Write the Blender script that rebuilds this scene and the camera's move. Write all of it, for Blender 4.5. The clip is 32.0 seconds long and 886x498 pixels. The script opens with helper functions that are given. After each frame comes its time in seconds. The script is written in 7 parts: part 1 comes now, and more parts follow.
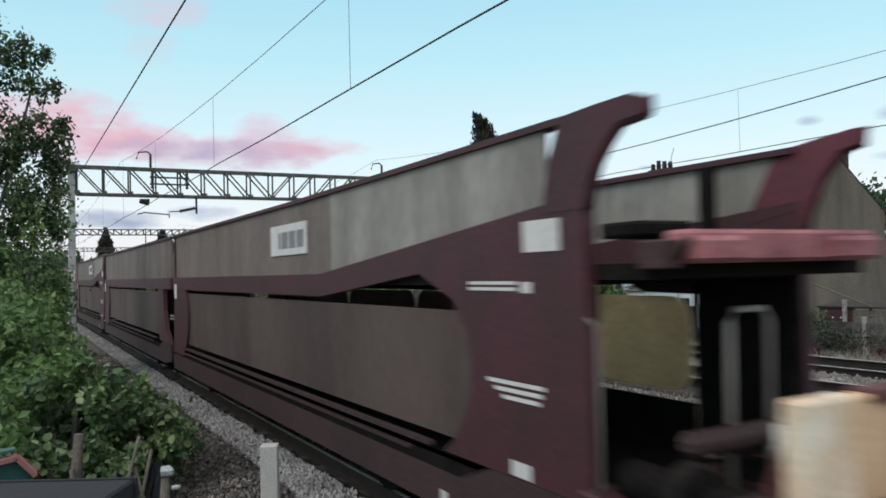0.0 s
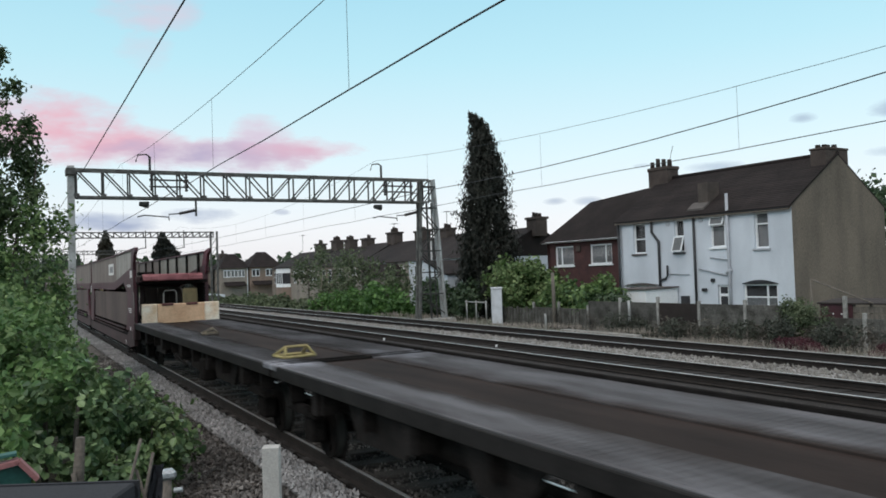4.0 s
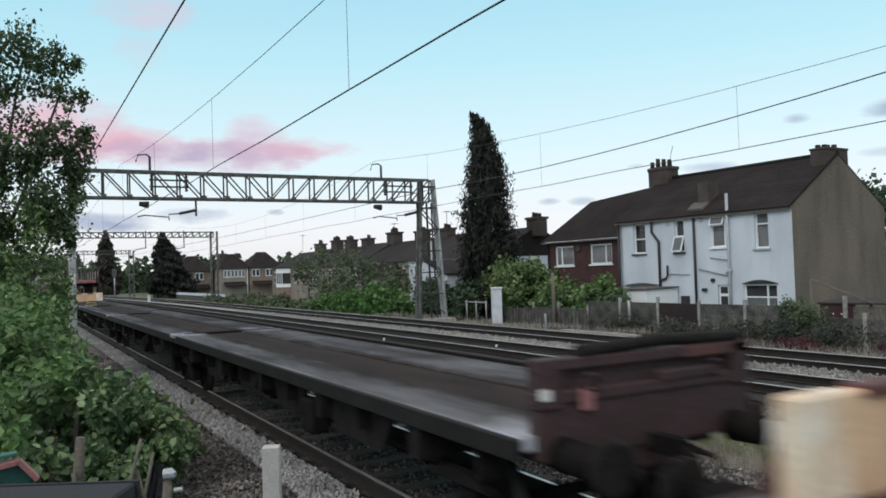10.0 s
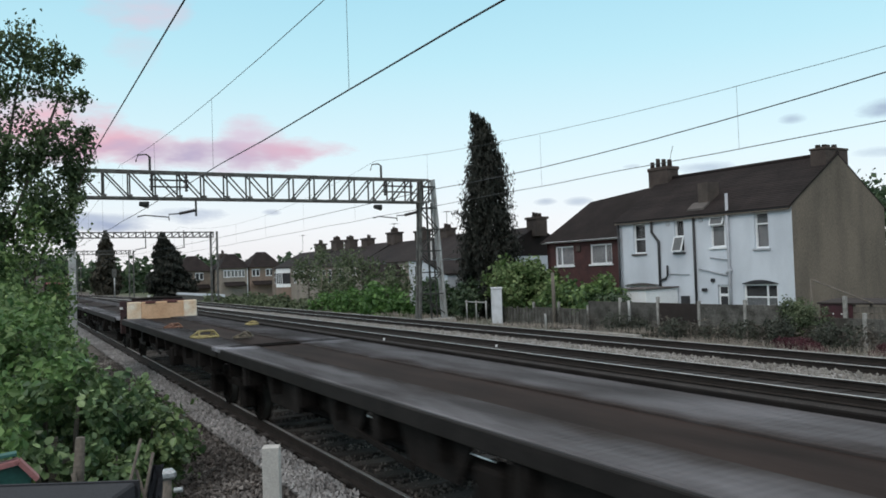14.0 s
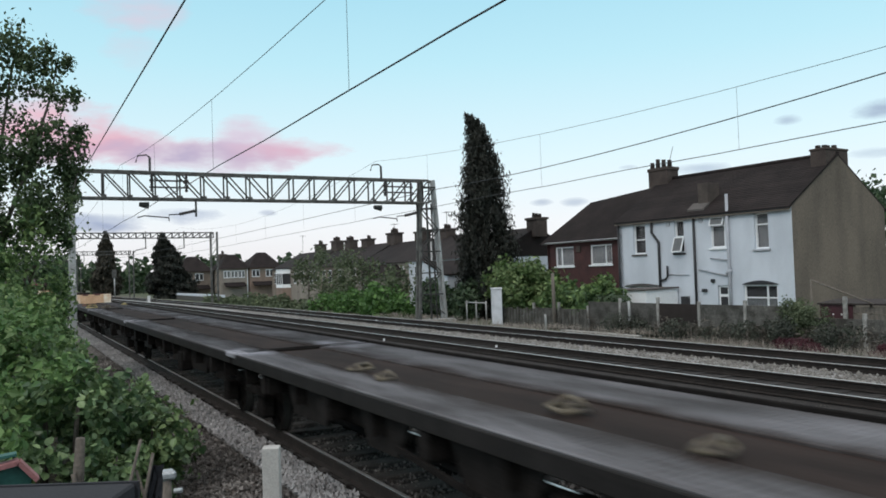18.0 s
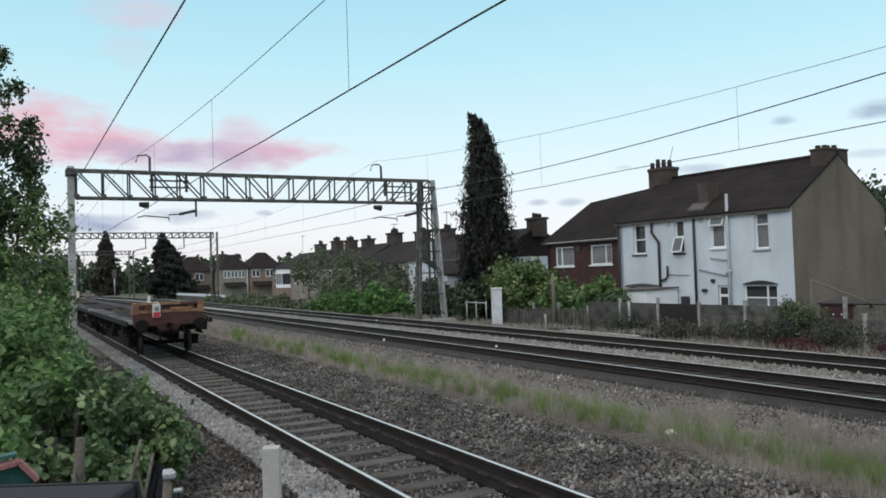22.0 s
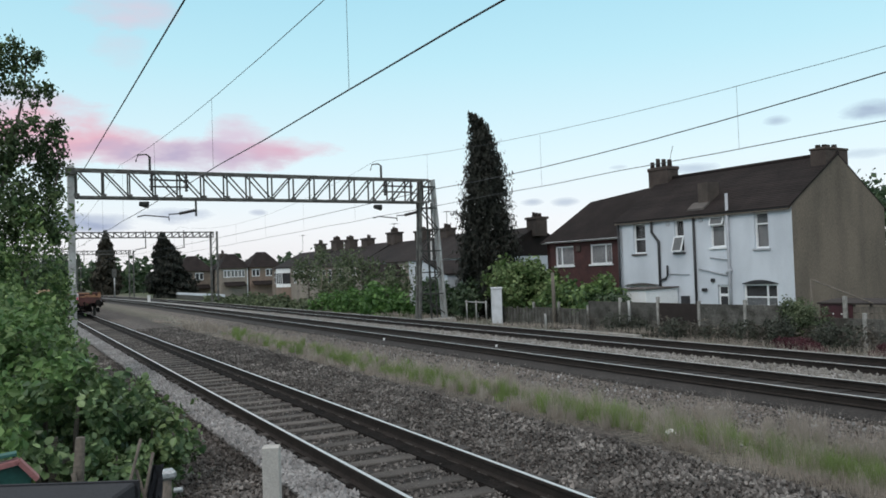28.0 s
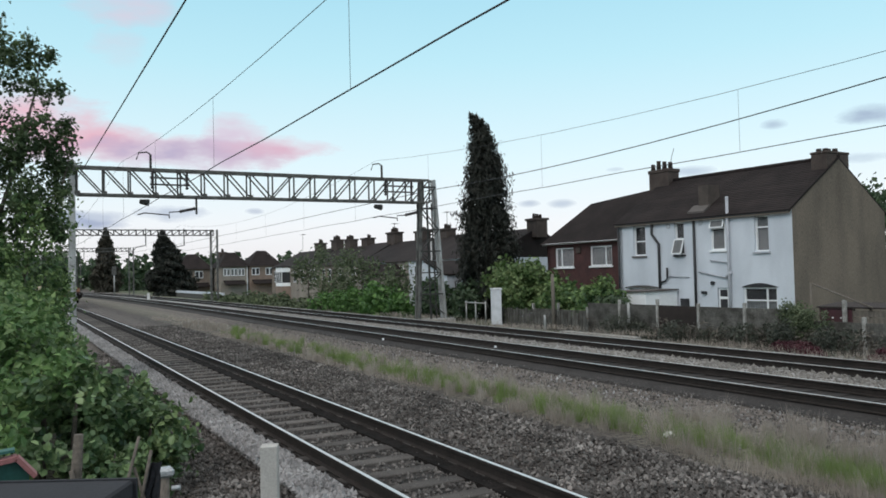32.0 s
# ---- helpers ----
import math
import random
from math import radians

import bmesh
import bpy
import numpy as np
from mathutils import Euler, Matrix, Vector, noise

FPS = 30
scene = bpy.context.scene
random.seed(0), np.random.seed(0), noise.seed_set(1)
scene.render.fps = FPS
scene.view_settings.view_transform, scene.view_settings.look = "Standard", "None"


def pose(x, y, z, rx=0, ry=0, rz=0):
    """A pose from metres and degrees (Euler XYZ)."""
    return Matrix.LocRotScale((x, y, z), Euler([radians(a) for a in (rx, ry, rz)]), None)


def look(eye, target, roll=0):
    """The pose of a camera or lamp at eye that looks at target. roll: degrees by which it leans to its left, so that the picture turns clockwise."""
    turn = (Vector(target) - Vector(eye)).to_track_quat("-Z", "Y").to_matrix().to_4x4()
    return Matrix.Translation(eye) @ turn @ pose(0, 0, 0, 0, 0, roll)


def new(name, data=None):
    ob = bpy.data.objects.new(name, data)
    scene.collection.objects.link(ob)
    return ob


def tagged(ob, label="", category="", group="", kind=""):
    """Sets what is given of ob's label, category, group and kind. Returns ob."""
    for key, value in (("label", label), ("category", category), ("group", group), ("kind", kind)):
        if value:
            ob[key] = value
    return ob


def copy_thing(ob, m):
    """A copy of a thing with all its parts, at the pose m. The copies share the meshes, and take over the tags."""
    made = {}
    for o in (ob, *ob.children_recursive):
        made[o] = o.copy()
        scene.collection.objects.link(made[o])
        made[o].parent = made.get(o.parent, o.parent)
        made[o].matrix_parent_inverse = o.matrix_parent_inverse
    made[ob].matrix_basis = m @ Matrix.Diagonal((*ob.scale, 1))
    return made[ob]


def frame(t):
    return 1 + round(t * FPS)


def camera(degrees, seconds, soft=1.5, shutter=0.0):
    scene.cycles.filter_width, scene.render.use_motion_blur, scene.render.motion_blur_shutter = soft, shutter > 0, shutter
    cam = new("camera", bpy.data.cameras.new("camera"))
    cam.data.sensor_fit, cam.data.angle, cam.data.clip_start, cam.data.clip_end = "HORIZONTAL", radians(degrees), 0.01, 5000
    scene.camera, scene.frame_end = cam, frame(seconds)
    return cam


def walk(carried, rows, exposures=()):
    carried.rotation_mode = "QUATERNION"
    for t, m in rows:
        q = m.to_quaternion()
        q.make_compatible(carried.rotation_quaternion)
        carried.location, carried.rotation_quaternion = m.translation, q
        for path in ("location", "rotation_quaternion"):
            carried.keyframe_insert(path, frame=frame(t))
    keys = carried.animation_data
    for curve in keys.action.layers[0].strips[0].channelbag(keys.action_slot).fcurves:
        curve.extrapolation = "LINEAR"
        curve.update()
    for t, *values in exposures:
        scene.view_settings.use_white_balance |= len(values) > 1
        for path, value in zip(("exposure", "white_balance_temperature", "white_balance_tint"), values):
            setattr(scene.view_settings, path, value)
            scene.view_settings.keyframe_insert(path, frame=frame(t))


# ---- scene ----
cam = camera(59.03, 32.0, soft=1.7, shutter=0.75)
EYE = (0.0, 0.0, 2.3185)


def aim(roll, lift=0.0):
    yaw, pit = radians(28.91), radians(1.65 + lift)
    way = Vector((math.sin(yaw) * math.cos(pit), math.cos(yaw) * math.cos(pit), math.sin(pit)))
    return look(EYE, Vector(EYE) + 10 * way, roll)


# a tripod that is nudged twice
walk(cam, [(0.0, aim(-1.39)), (2.05, aim(-1.39)), (2.4, aim(-1.91)), (14.0, aim(-1.91)), (14.6, aim(-1.91, 0.04)), (22.0, aim(-1.91, 0.04)),
           (22.6, aim(-1.91)), (28.2, aim(-1.91)), (28.9, aim(-1.39)), (31.0, aim(-1.39)), (31.6, aim(-1.39, 0.03)), (32.0, aim(-1.39, 0.03))])
scene.view_settings.exposure = 0.0

# ---- light ----
world = bpy.data.worlds.new("dusk_sky")
scene.world = world
world.use_nodes = True
wt = world.node_tree
wt.nodes.clear()


def wnode(kind):
    return wt.nodes.new(kind)


def wlink(a, b):
    wt.links.new(a, b)


out = wnode("ShaderNodeOutputWorld")
coords = wnode("ShaderNodeTexCoord")
sep = wnode("ShaderNodeSeparateXYZ")
wlink(coords.outputs["Generated"], sep.inputs[0])
ramp = wnode("ShaderNodeValToRGB")
wlink(sep.outputs[2], ramp.inputs[0])
SKY = [(0.0, (0.80, 0.77, 0.82)), (0.06, (0.845, 0.86, 0.902)), (0.14, (0.72, 0.882, 0.925)), (0.26, (0.505, 0.812, 0.900)), (0.345, (0.405, 0.737, 0.862)), (0.5, (0.72, 0.80, 0.86)), (0.7, (1.05, 1.03, 1.02)), (1.0, (1.15, 1.12, 1.10))]
while len(ramp.color_ramp.elements) < len(SKY):
    ramp.color_ramp.elements.new(0.5)
for e, (p, c) in zip(ramp.color_ramp.elements, SKY):
    e.position, e.color = p, (*c, 1)
sky_colour = ramp.outputs[0]
nish = wnode("ShaderNodeTexSky")
nish.sky_type, nish.sun_disc, nish.sun_elevation, nish.sun_rotation = "NISHITA", False, radians(40), radians(239)
b1, b2, add = wnode("ShaderNodeBackground"), wnode("ShaderNodeBackground"), wnode("ShaderNodeAddShader")
wlink(nish.outputs[0], b1.inputs[0])
b1.inputs[1].default_value = 0.02
wlink(sky_colour, b2.inputs[0])
b2.inputs[1].default_value = 0.95
wlink(b1.outputs[0], add.inputs[0])
wlink(b2.outputs[0], add.inputs[1])
wlink(add.outputs[0], out.inputs[0])

sun = new("sun", bpy.data.lights.new("sun", "SUN"))
sun.data.energy, sun.data.angle, sun.data.color = 0.9, radians(25), (1.0, 0.93, 0.88)
sun.matrix_world = look((-40, -24, 40), (0, 0, 0))


# ---- materials ----
def mat(name, colour, rough=0.8, metal=0.0, vary=0.25, scale=6.0, fine=60.0, bump=0.3, tint=None, spec=0.4, coords="Object", stretch=(1, 1, 1), rand=0.0, through_light=0.0):
    """Two scales of noise in the colour, fine relief; tint is a second colour that the coarse noise lets through."""
    m = bpy.data.materials.new(name)
    m.use_nodes = True
    t = m.node_tree
    b = t.nodes["Principled BSDF"]
    tc = t.nodes.new("ShaderNodeTexCoord")
    mp = t.nodes.new("ShaderNodeMapping")
    mp.inputs["Scale"].default_value = stretch
    t.links.new(tc.outputs[coords], mp.inputs[0])
    n1, n2 = t.nodes.new("ShaderNodeTexNoise"), t.nodes.new("ShaderNodeTexNoise")
    for n, s in ((n1, scale), (n2, fine)):
        n.inputs["Scale"].default_value, n.inputs["Detail"].default_value = s, 5.0
        t.links.new(mp.outputs[0], n.inputs["Vector"])
    r = t.nodes.new("ShaderNodeValToRGB")
    c2 = tint or tuple(v * (1 - vary) for v in colour)
    r.color_ramp.elements[0].position, r.color_ramp.elements[0].color = 0.35, (*c2, 1)
    r.color_ramp.elements[1].position, r.color_ramp.elements[1].color = 0.62, (*colour, 1)
    t.links.new(n1.outputs[0], r.inputs[0])
    hsv = t.nodes.new("ShaderNodeHueSaturation")
    t.links.new(r.outputs[0], hsv.inputs["Color"])
    mr = t.nodes.new("ShaderNodeMapRange")
    mr.inputs["From Min"].default_value, mr.inputs["From Max"].default_value = 0.3, 0.7
    mr.inputs["To Min"].default_value, mr.inputs["To Max"].default_value = 1 - vary, 1 + vary
    t.links.new(n2.outputs[0], mr.inputs[0])
    val = mr.outputs[0]
    if rand:
        info = t.nodes.new("ShaderNodeObjectInfo")
        mr2 = t.nodes.new("ShaderNodeMapRange")
        mr2.inputs["To Min"].default_value, mr2.inputs["To Max"].default_value = 1 - rand, 1 + rand
        t.links.new(info.outputs["Random"], mr2.inputs[0])
        mul = t.nodes.new("ShaderNodeMath")
        mul.operation = "MULTIPLY"
        t.links.new(val, mul.inputs[0])
        t.links.new(mr2.outputs[0], mul.inputs[1])
        val = mul.outputs[0]
    t.links.new(val, hsv.inputs["Value"])
    t.links.new(hsv.outputs[0], b.inputs["Base Color"])
    b.inputs["Roughness"].default_value, b.inputs["Metallic"].default_value = rough, metal
    b.inputs["Specular IOR Level"].default_value = spec
    if bump:
        bp = t.nodes.new("ShaderNodeBump")
        bp.inputs["Strength"].default_value, bp.inputs["Distance"].default_value = bump, 0.02
        t.links.new(n2.outputs[0], bp.inputs["Height"])
        t.links.new(bp.outputs[0], b.inputs["Normal"])
    if through_light:
        tr, mx = t.nodes.new("ShaderNodeBsdfTranslucent"), t.nodes.new("ShaderNodeMixShader")
        t.links.new(hsv.outputs[0], tr.inputs["Color"])
        mx.inputs[0].default_value = through_light
        t.links.new(b.outputs[0], mx.inputs[1])
        t.links.new(tr.outputs[0], mx.inputs[2])
        t.links.new(mx.outputs[0], t.nodes["Material Output"].inputs[0])
    return m


def leaf_mat(name, dark, light, rough=0.55, even=False):
    """Leaves: each island takes its own shade between two greens."""
    m = bpy.data.materials.new(name)
    m.use_nodes = True
    t = m.node_tree
    b = t.nodes["Principled BSDF"]
    g = t.nodes.new("ShaderNodeNewGeometry")
    r = t.nodes.new("ShaderNodeValToRGB")
    r.color_ramp.elements[0].color, r.color_ramp.elements[1].color = (*dark, 1), (*light, 1)
    for at, k in (((0.75, 0.50),) if even else ((0.45, 0.18), (0.72, 0.45))):
        e = r.color_ramp.elements.new(at)
        e.color = tuple((1 - k) * a + k * c for a, c in zip(dark, light)) + (1,)
    n = t.nodes.new("ShaderNodeTexNoise")
    n.inputs["Scale"].default_value = 1.3
    tc = t.nodes.new("ShaderNodeTexCoord")
    t.links.new(tc.outputs["Object"], n.inputs["Vector"])
    a = t.nodes.new("ShaderNodeMath")
    a.operation = "MULTIPLY_ADD"
    a.inputs[1].default_value = 0.55
    t.links.new(g.outputs["Random Per Island"], a.inputs[0])
    s = t.nodes.new("ShaderNodeMath")
    s.operation, s.inputs[1].default_value = "SUBTRACT", 0.28
    t.links.new(n.outputs[0], s.inputs[0])
    t.links.new(s.outputs[0], a.inputs[2])
    t.links.new(a.outputs[0], r.inputs[0])
    t.links.new(r.outputs[0], b.inputs["Base Color"])
    b.inputs["Roughness"].default_value = rough
    b.inputs["Specular IOR Level"].default_value = 0.35
    tr = t.nodes.new("ShaderNodeBsdfTranslucent")
    t.links.new(r.outputs[0], tr.inputs["Color"])
    mx = t.nodes.new("ShaderNodeMixShader")
    mx.inputs[0].default_value = 0.25
    t.links.new(b.outputs[0], mx.inputs[1])
    t.links.new(tr.outputs[0], mx.inputs[2])
    t.links.new(mx.outputs[0], t.nodes["Material Output"].inputs[0])
    return m


MAROON = mat("maroon_paint", (0.070, 0.0225, 0.031), 0.6, 0, 0.22, 1.6, 30, 0.12, tint=(0.052, 0.0215, 0.025))
MAROON_DIRTY = mat("grimy_maroon_paint", (0.052, 0.027, 0.029), 0.75, 0, 0.3, 1.2, 24, 0.2, tint=(0.036, 0.022, 0.022))
MAROON_WORN = mat("worn_maroon_paint", (0.36, 0.135, 0.145), 0.6, 0, 0.25, 3.0, 30, 0.2, tint=(0.19, 0.062, 0.070))
# lighter, redder maroon: the light on the far end arm is in this colour
MAROON_LIT = mat("sunlit_maroon_paint", (0.150, 0.036, 0.052), 0.6, 0, 0.2, 1.6, 30, 0.12, tint=(0.110, 0.030, 0.042))
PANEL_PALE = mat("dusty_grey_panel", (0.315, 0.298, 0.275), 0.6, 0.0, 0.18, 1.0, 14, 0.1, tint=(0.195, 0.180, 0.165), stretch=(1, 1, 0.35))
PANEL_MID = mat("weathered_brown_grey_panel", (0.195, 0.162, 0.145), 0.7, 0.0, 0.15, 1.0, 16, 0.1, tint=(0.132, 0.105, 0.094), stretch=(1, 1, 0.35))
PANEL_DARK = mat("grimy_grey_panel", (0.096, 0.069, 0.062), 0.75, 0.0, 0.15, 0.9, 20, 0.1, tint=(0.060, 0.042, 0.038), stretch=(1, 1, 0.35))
# lit copy of the dusty grey: lightened and translucent for the far inner faces
PANEL_FAR_LIT = mat("lit_dusty_grey_panel", (0.46, 0.44, 0.40), 0.6, 0.0, 0.18, 1.0, 14, 0.1, tint=(0.31, 0.29, 0.26), stretch=(1, 1, 0.35), through_light=0.35)
# raised albedo and translucency imitate daylight on the panel by the open end
PANEL_CREAM = mat("brightened_cream_panel", (0.80, 0.72, 0.54), 0.6, 0, 0.15, 1.2, 18, 0.1, tint=(0.64, 0.56, 0.41), through_light=0.55)
BLACK_STEEL = mat("sooty_steel", (0.022, 0.0195, 0.0185), 0.85, 0.0, 0.4, 5, 40, 0.3, spec=0.1)
BALLAST_BLACK = mat("near_black_ballast", (0.014, 0.012, 0.011), 0.95, 0, 0.5, 3, 26, 0.8, spec=0.1)
SOLEBAR = mat("grimy_solebar", (0.017, 0.0155, 0.015), 0.8, 0.0, 0.35, 3, 30, 0.2, spec=0.2)
UNDER = mat("oily_underframe", (0.0165, 0.0148, 0.0140), 0.9, 0.0, 0.4, 4, 40, 0.3, spec=0.05)
CREAM = mat("cream_paint", (0.68, 0.45, 0.285), 0.55, 0, 0.12, 2.0, 25, 0.1, tint=(0.54, 0.33, 0.20))
CREAM_WHITE = mat("pale_cream_paint", (0.80, 0.72, 0.60), 0.55, 0, 0.14, 3.0, 25, 0.1, tint=(0.66, 0.48, 0.32))
TAN = mat("tan_paint", (0.31, 0.165, 0.090), 0.6, 0, 0.2, 3.0, 25, 0.1, tint=(0.19, 0.088, 0.062))
RED_BROWN = mat("rusty_red_paint", (0.112, 0.040, 0.037), 0.7, 0, 0.3, 2.0, 30, 0.3, tint=(0.060, 0.029, 0.027))
WHITE_MARK = mat("white_marking", (0.66, 0.65, 0.64), 0.6, 0, 0.1, 6, 50, 0.0)
GREY_MARK = mat("grey_marking", (0.22, 0.22, 0.23), 0.6, 0, 0.1, 6, 50, 0.0)
LAMP_RED = mat("red_reflective_sheet", (0.62, 0.03, 0.07), 0.35, 0, 0.05, 6, 50, 0.0)
ORANGE = mat("faded_orange_paint", (0.27, 0.135, 0.085), 0.7, 0, 0.25, 8, 50, 0.1, tint=(0.15, 0.08, 0.06))
YELLOW = mat("faded_yellow_paint", (0.37, 0.315, 0.13), 0.7, 0, 0.25, 8, 50, 0.1, tint=(0.26, 0.21, 0.10))
STEEL_TREAD = mat("polished_rail_head", (0.72, 0.71, 0.70), 0.42, 0.85, 0.08, 3, 60, 0.03)
RUST = mat("rusty_rail", (0.024, 0.0185, 0.016), 0.9, 0, 0.35, 6, 50, 0.3)
SLEEPER = mat("weathered_sleeper_timber", (0.098, 0.089, 0.082), 0.9, 0, 0.35, 1.3, 40, 0.4, tint=(0.034, 0.030, 0.028), stretch=(1.4, 1.5, 1), rand=0.4)


def deck_mat(name, colour, tint, bare, wear, dirt=None, gloss=0.15):
    """Deck steel, blotched along the wagon, rubbed bare towards the joints where the wheels drop."""
    m = mat(name, colour, 0.75, 0.0, 0.16, 0.9, 22, 0.12, tint=tint, stretch=(2.2, 0.45, 1), spec=gloss)
    t = m.node_tree
    b = t.nodes["Principled BSDF"]
    old = b.inputs["Base Color"].links[0].from_socket
    tc, sp = t.nodes.new("ShaderNodeTexCoord"), t.nodes.new("ShaderNodeSeparateXYZ")
    t.links.new(tc.outputs["Object"], sp.inputs[0])
    end = t.nodes.new("ShaderNodeMath")
    end.operation, end.inputs[1].default_value = "ADD", 13.37 / 2
    t.links.new(sp.outputs[1], end.inputs[0])
    far = t.nodes.new("ShaderNodeMath")
    far.operation = "ABSOLUTE"
    t.links.new(end.outputs[0], far.inputs[0])
    near = t.nodes.new("ShaderNodeMapRange")
    near.inputs["From Min"].default_value, near.inputs["From Max"].default_value = 13.37 / 2 - 1.5, 13.37 / 2 - 0.1
    near.inputs["To Min"].default_value, near.inputs["To Max"].default_value = -0.30, wear
    t.links.new(far.outputs[0], near.inputs[0])
    nz, mp = t.nodes.new("ShaderNodeTexNoise"), t.nodes.new("ShaderNodeMapping")
    mp.inputs["Scale"].default_value = (2.6, 1.1, 1)
    t.links.new(tc.outputs["Object"], mp.inputs[0])
    t.links.new(mp.outputs[0], nz.inputs["Vector"])
    nz.inputs["Scale"].default_value, nz.inputs["Detail"].default_value = 1.0, 6.0
    sm = t.nodes.new("ShaderNodeMath")
    sm.operation = "ADD"
    t.links.new(nz.outputs[0], sm.inputs[0])
    t.links.new(near.outputs[0], sm.inputs[1])
    mr = t.nodes.new("ShaderNodeMapRange")
    mr.inputs["From Min"].default_value, mr.inputs["From Max"].default_value = 0.55, 0.95
    t.links.new(sm.outputs[0], mr.inputs[0])
    mx = t.nodes.new("ShaderNodeMix")
    mx.data_type = "RGBA"
    t.links.new(mr.outputs[0], mx.inputs[0])
    t.links.new(old, mx.inputs[6])
    mx.inputs[7].default_value = (*bare, 1)
    last = mx.outputs[2]
    if dirt:
        mid = t.nodes.new("ShaderNodeMath")
        mid.operation, mid.inputs[1].default_value = "ADD", 0.165
        t.links.new(sp.outputs[0], mid.inputs[0])
        dist = t.nodes.new("ShaderNodeMath")
        dist.operation = "ABSOLUTE"
        t.links.new(mid.outputs[0], dist.inputs[0])
        wob = t.nodes.new("ShaderNodeMath")
        wob.operation, wob.inputs[1].default_value = "MULTIPLY_ADD", 0.55
        t.links.new(nz.outputs[0], wob.inputs[0])
        t.links.new(dist.outputs[0], wob.inputs[2])
        grime = t.nodes.new("ShaderNodeMapRange")
        grime.interpolation_type = "SMOOTHSTEP"
        grime.inputs["From Min"].default_value, grime.inputs["From Max"].default_value = 0.62, 0.98
        grime.inputs["To Min"].default_value, grime.inputs["To Max"].default_value = 1.0, 0.0
        t.links.new(wob.outputs[0], grime.inputs[0])
        mg = t.nodes.new("ShaderNodeMix")
        mg.data_type = "RGBA"
        t.links.new(grime.outputs[0], mg.inputs[0])
        t.links.new(last, mg.inputs[6])
        mg.inputs[7].default_value = (*dirt, 1)
        last = mg.outputs[2]
    t.links.new(last, b.inputs["Base Color"])
    return m


GRIME = (0.032, 0.0245, 0.022)
DECK_SOOTY = deck_mat("sooty_ribbed_deck", (0.118, 0.114, 0.122), (0.046, 0.043, 0.044), (0.27, 0.275, 0.305), 0.24, GRIME)
DECK_GREY = deck_mat("ribbed_grey_deck", (0.150, 0.148, 0.158), (0.055, 0.052, 0.054), (0.40, 0.405, 0.45), 0.32, GRIME)
DECK_WORN = deck_mat("bare_worn_deck", (0.175, 0.174, 0.186), (0.064, 0.061, 0.063), (0.42, 0.425, 0.47), 0.36, GRIME)
DECK_BROWN = deck_mat("grimy_brown_deck", (0.036, 0.0265, 0.0235), (0.019, 0.015, 0.0135), (0.060, 0.046, 0.042), 0.20, None, 0.04)
BEIGE = mat("worn_beige_paint", (0.165, 0.140, 0.098), 0.75, 0, 0.3, 8, 50, 0.1, tint=(0.070, 0.060, 0.052))
GANTRY = mat("weathered_gantry_steel", (0.125, 0.126, 0.118), 0.7, 0.1, 0.3, 3, 40, 0.1, tint=(0.060, 0.060, 0.058))
GALV = mat("galvanised_steel", (0.42, 0.43, 0.43), 0.55, 0.35, 0.2, 3, 40, 0.1, tint=(0.28, 0.28, 0.275), stretch=(1, 1, 0.5))
DARK_STEEL = mat("dark_galvanised_steel", (0.046, 0.047, 0.044), 0.7, 0.1, 0.25, 3, 40, 0.1)
WIRE = mat("copper_wire", (0.045, 0.045, 0.05), 0.5, 0.5, 0.1, 3, 40, 0.0)
PORCELAIN = mat("brown_porcelain", (0.025, 0.020, 0.020), 0.4, 0, 0.1, 3, 40, 0.0)
RENDER_WHITE = mat("white_painted_render", (0.580, 0.622, 0.680), 0.8, 0, 0.07, 0.9, 35, 0.15, tint=(0.490, 0.530, 0.585), stretch=(1, 1, 0.5))
PEBBLEDASH = mat("brown_pebbledash", (0.178, 0.150, 0.124), 0.95, 0, 0.24, 0.55, 22, 0.7, tint=(0.118, 0.102, 0.086), stretch=(1.4, 1.4, 0.4), spec=0.2)
BRICK_RED = mat("dark_red_brick", (0.070, 0.031, 0.030), 0.9, 0, 0.3, 2.0, 22, 0.3, tint=(0.048, 0.024, 0.024))
BRICK_TAN = mat("buff_brick", (0.195, 0.158, 0.130), 0.85, 0, 0.2, 1.0, 20, 0.2, tint=(0.15, 0.12, 0.10))
BRICK_PINK = mat("pinkish_brick", (0.235, 0.170, 0.138), 0.85, 0, 0.2, 1.0, 20, 0.2, tint=(0.18, 0.135, 0.11))
BRICK_GREY = mat("sooty_stock_brick", (0.26, 0.23, 0.20), 0.85, 0, 0.2, 1.0, 20, 0.2)
CHIMNEY = mat("sooty_brick", (0.068, 0.053, 0.047), 0.9, 0, 0.3, 2, 20, 0.4)
TILE = mat("dark_roof_tile", (0.0255, 0.0205, 0.0200), 0.85, 0, 0.3, 0.8, 16, 0.4, tint=(0.0165, 0.0135, 0.0135), rand=0.15, spec=0.15)
STACK = mat("weathered_brown_stack", (0.082, 0.068, 0.060), 0.9, 0, 0.3, 2, 20, 0.3)
LEAD = mat("grey_lead_flashing", (0.095, 0.085, 0.08), 0.7, 0.0, 0.2, 2, 20, 0.2)
WHITE_BOARD = mat("white_painted_board", (0.84, 0.86, 0.88), 0.7, 0, 0.06, 2, 30, 0.05)
UPVC = mat("white_window_frame", (0.78, 0.80, 0.82), 0.45, 0, 0.05, 3, 30, 0.0)
CURTAIN = mat("pale_net_curtain", (0.155, 0.16, 0.165), 0.9, 0, 0.3, 4, 30, 0.1, stretch=(6, 6, 0.4))
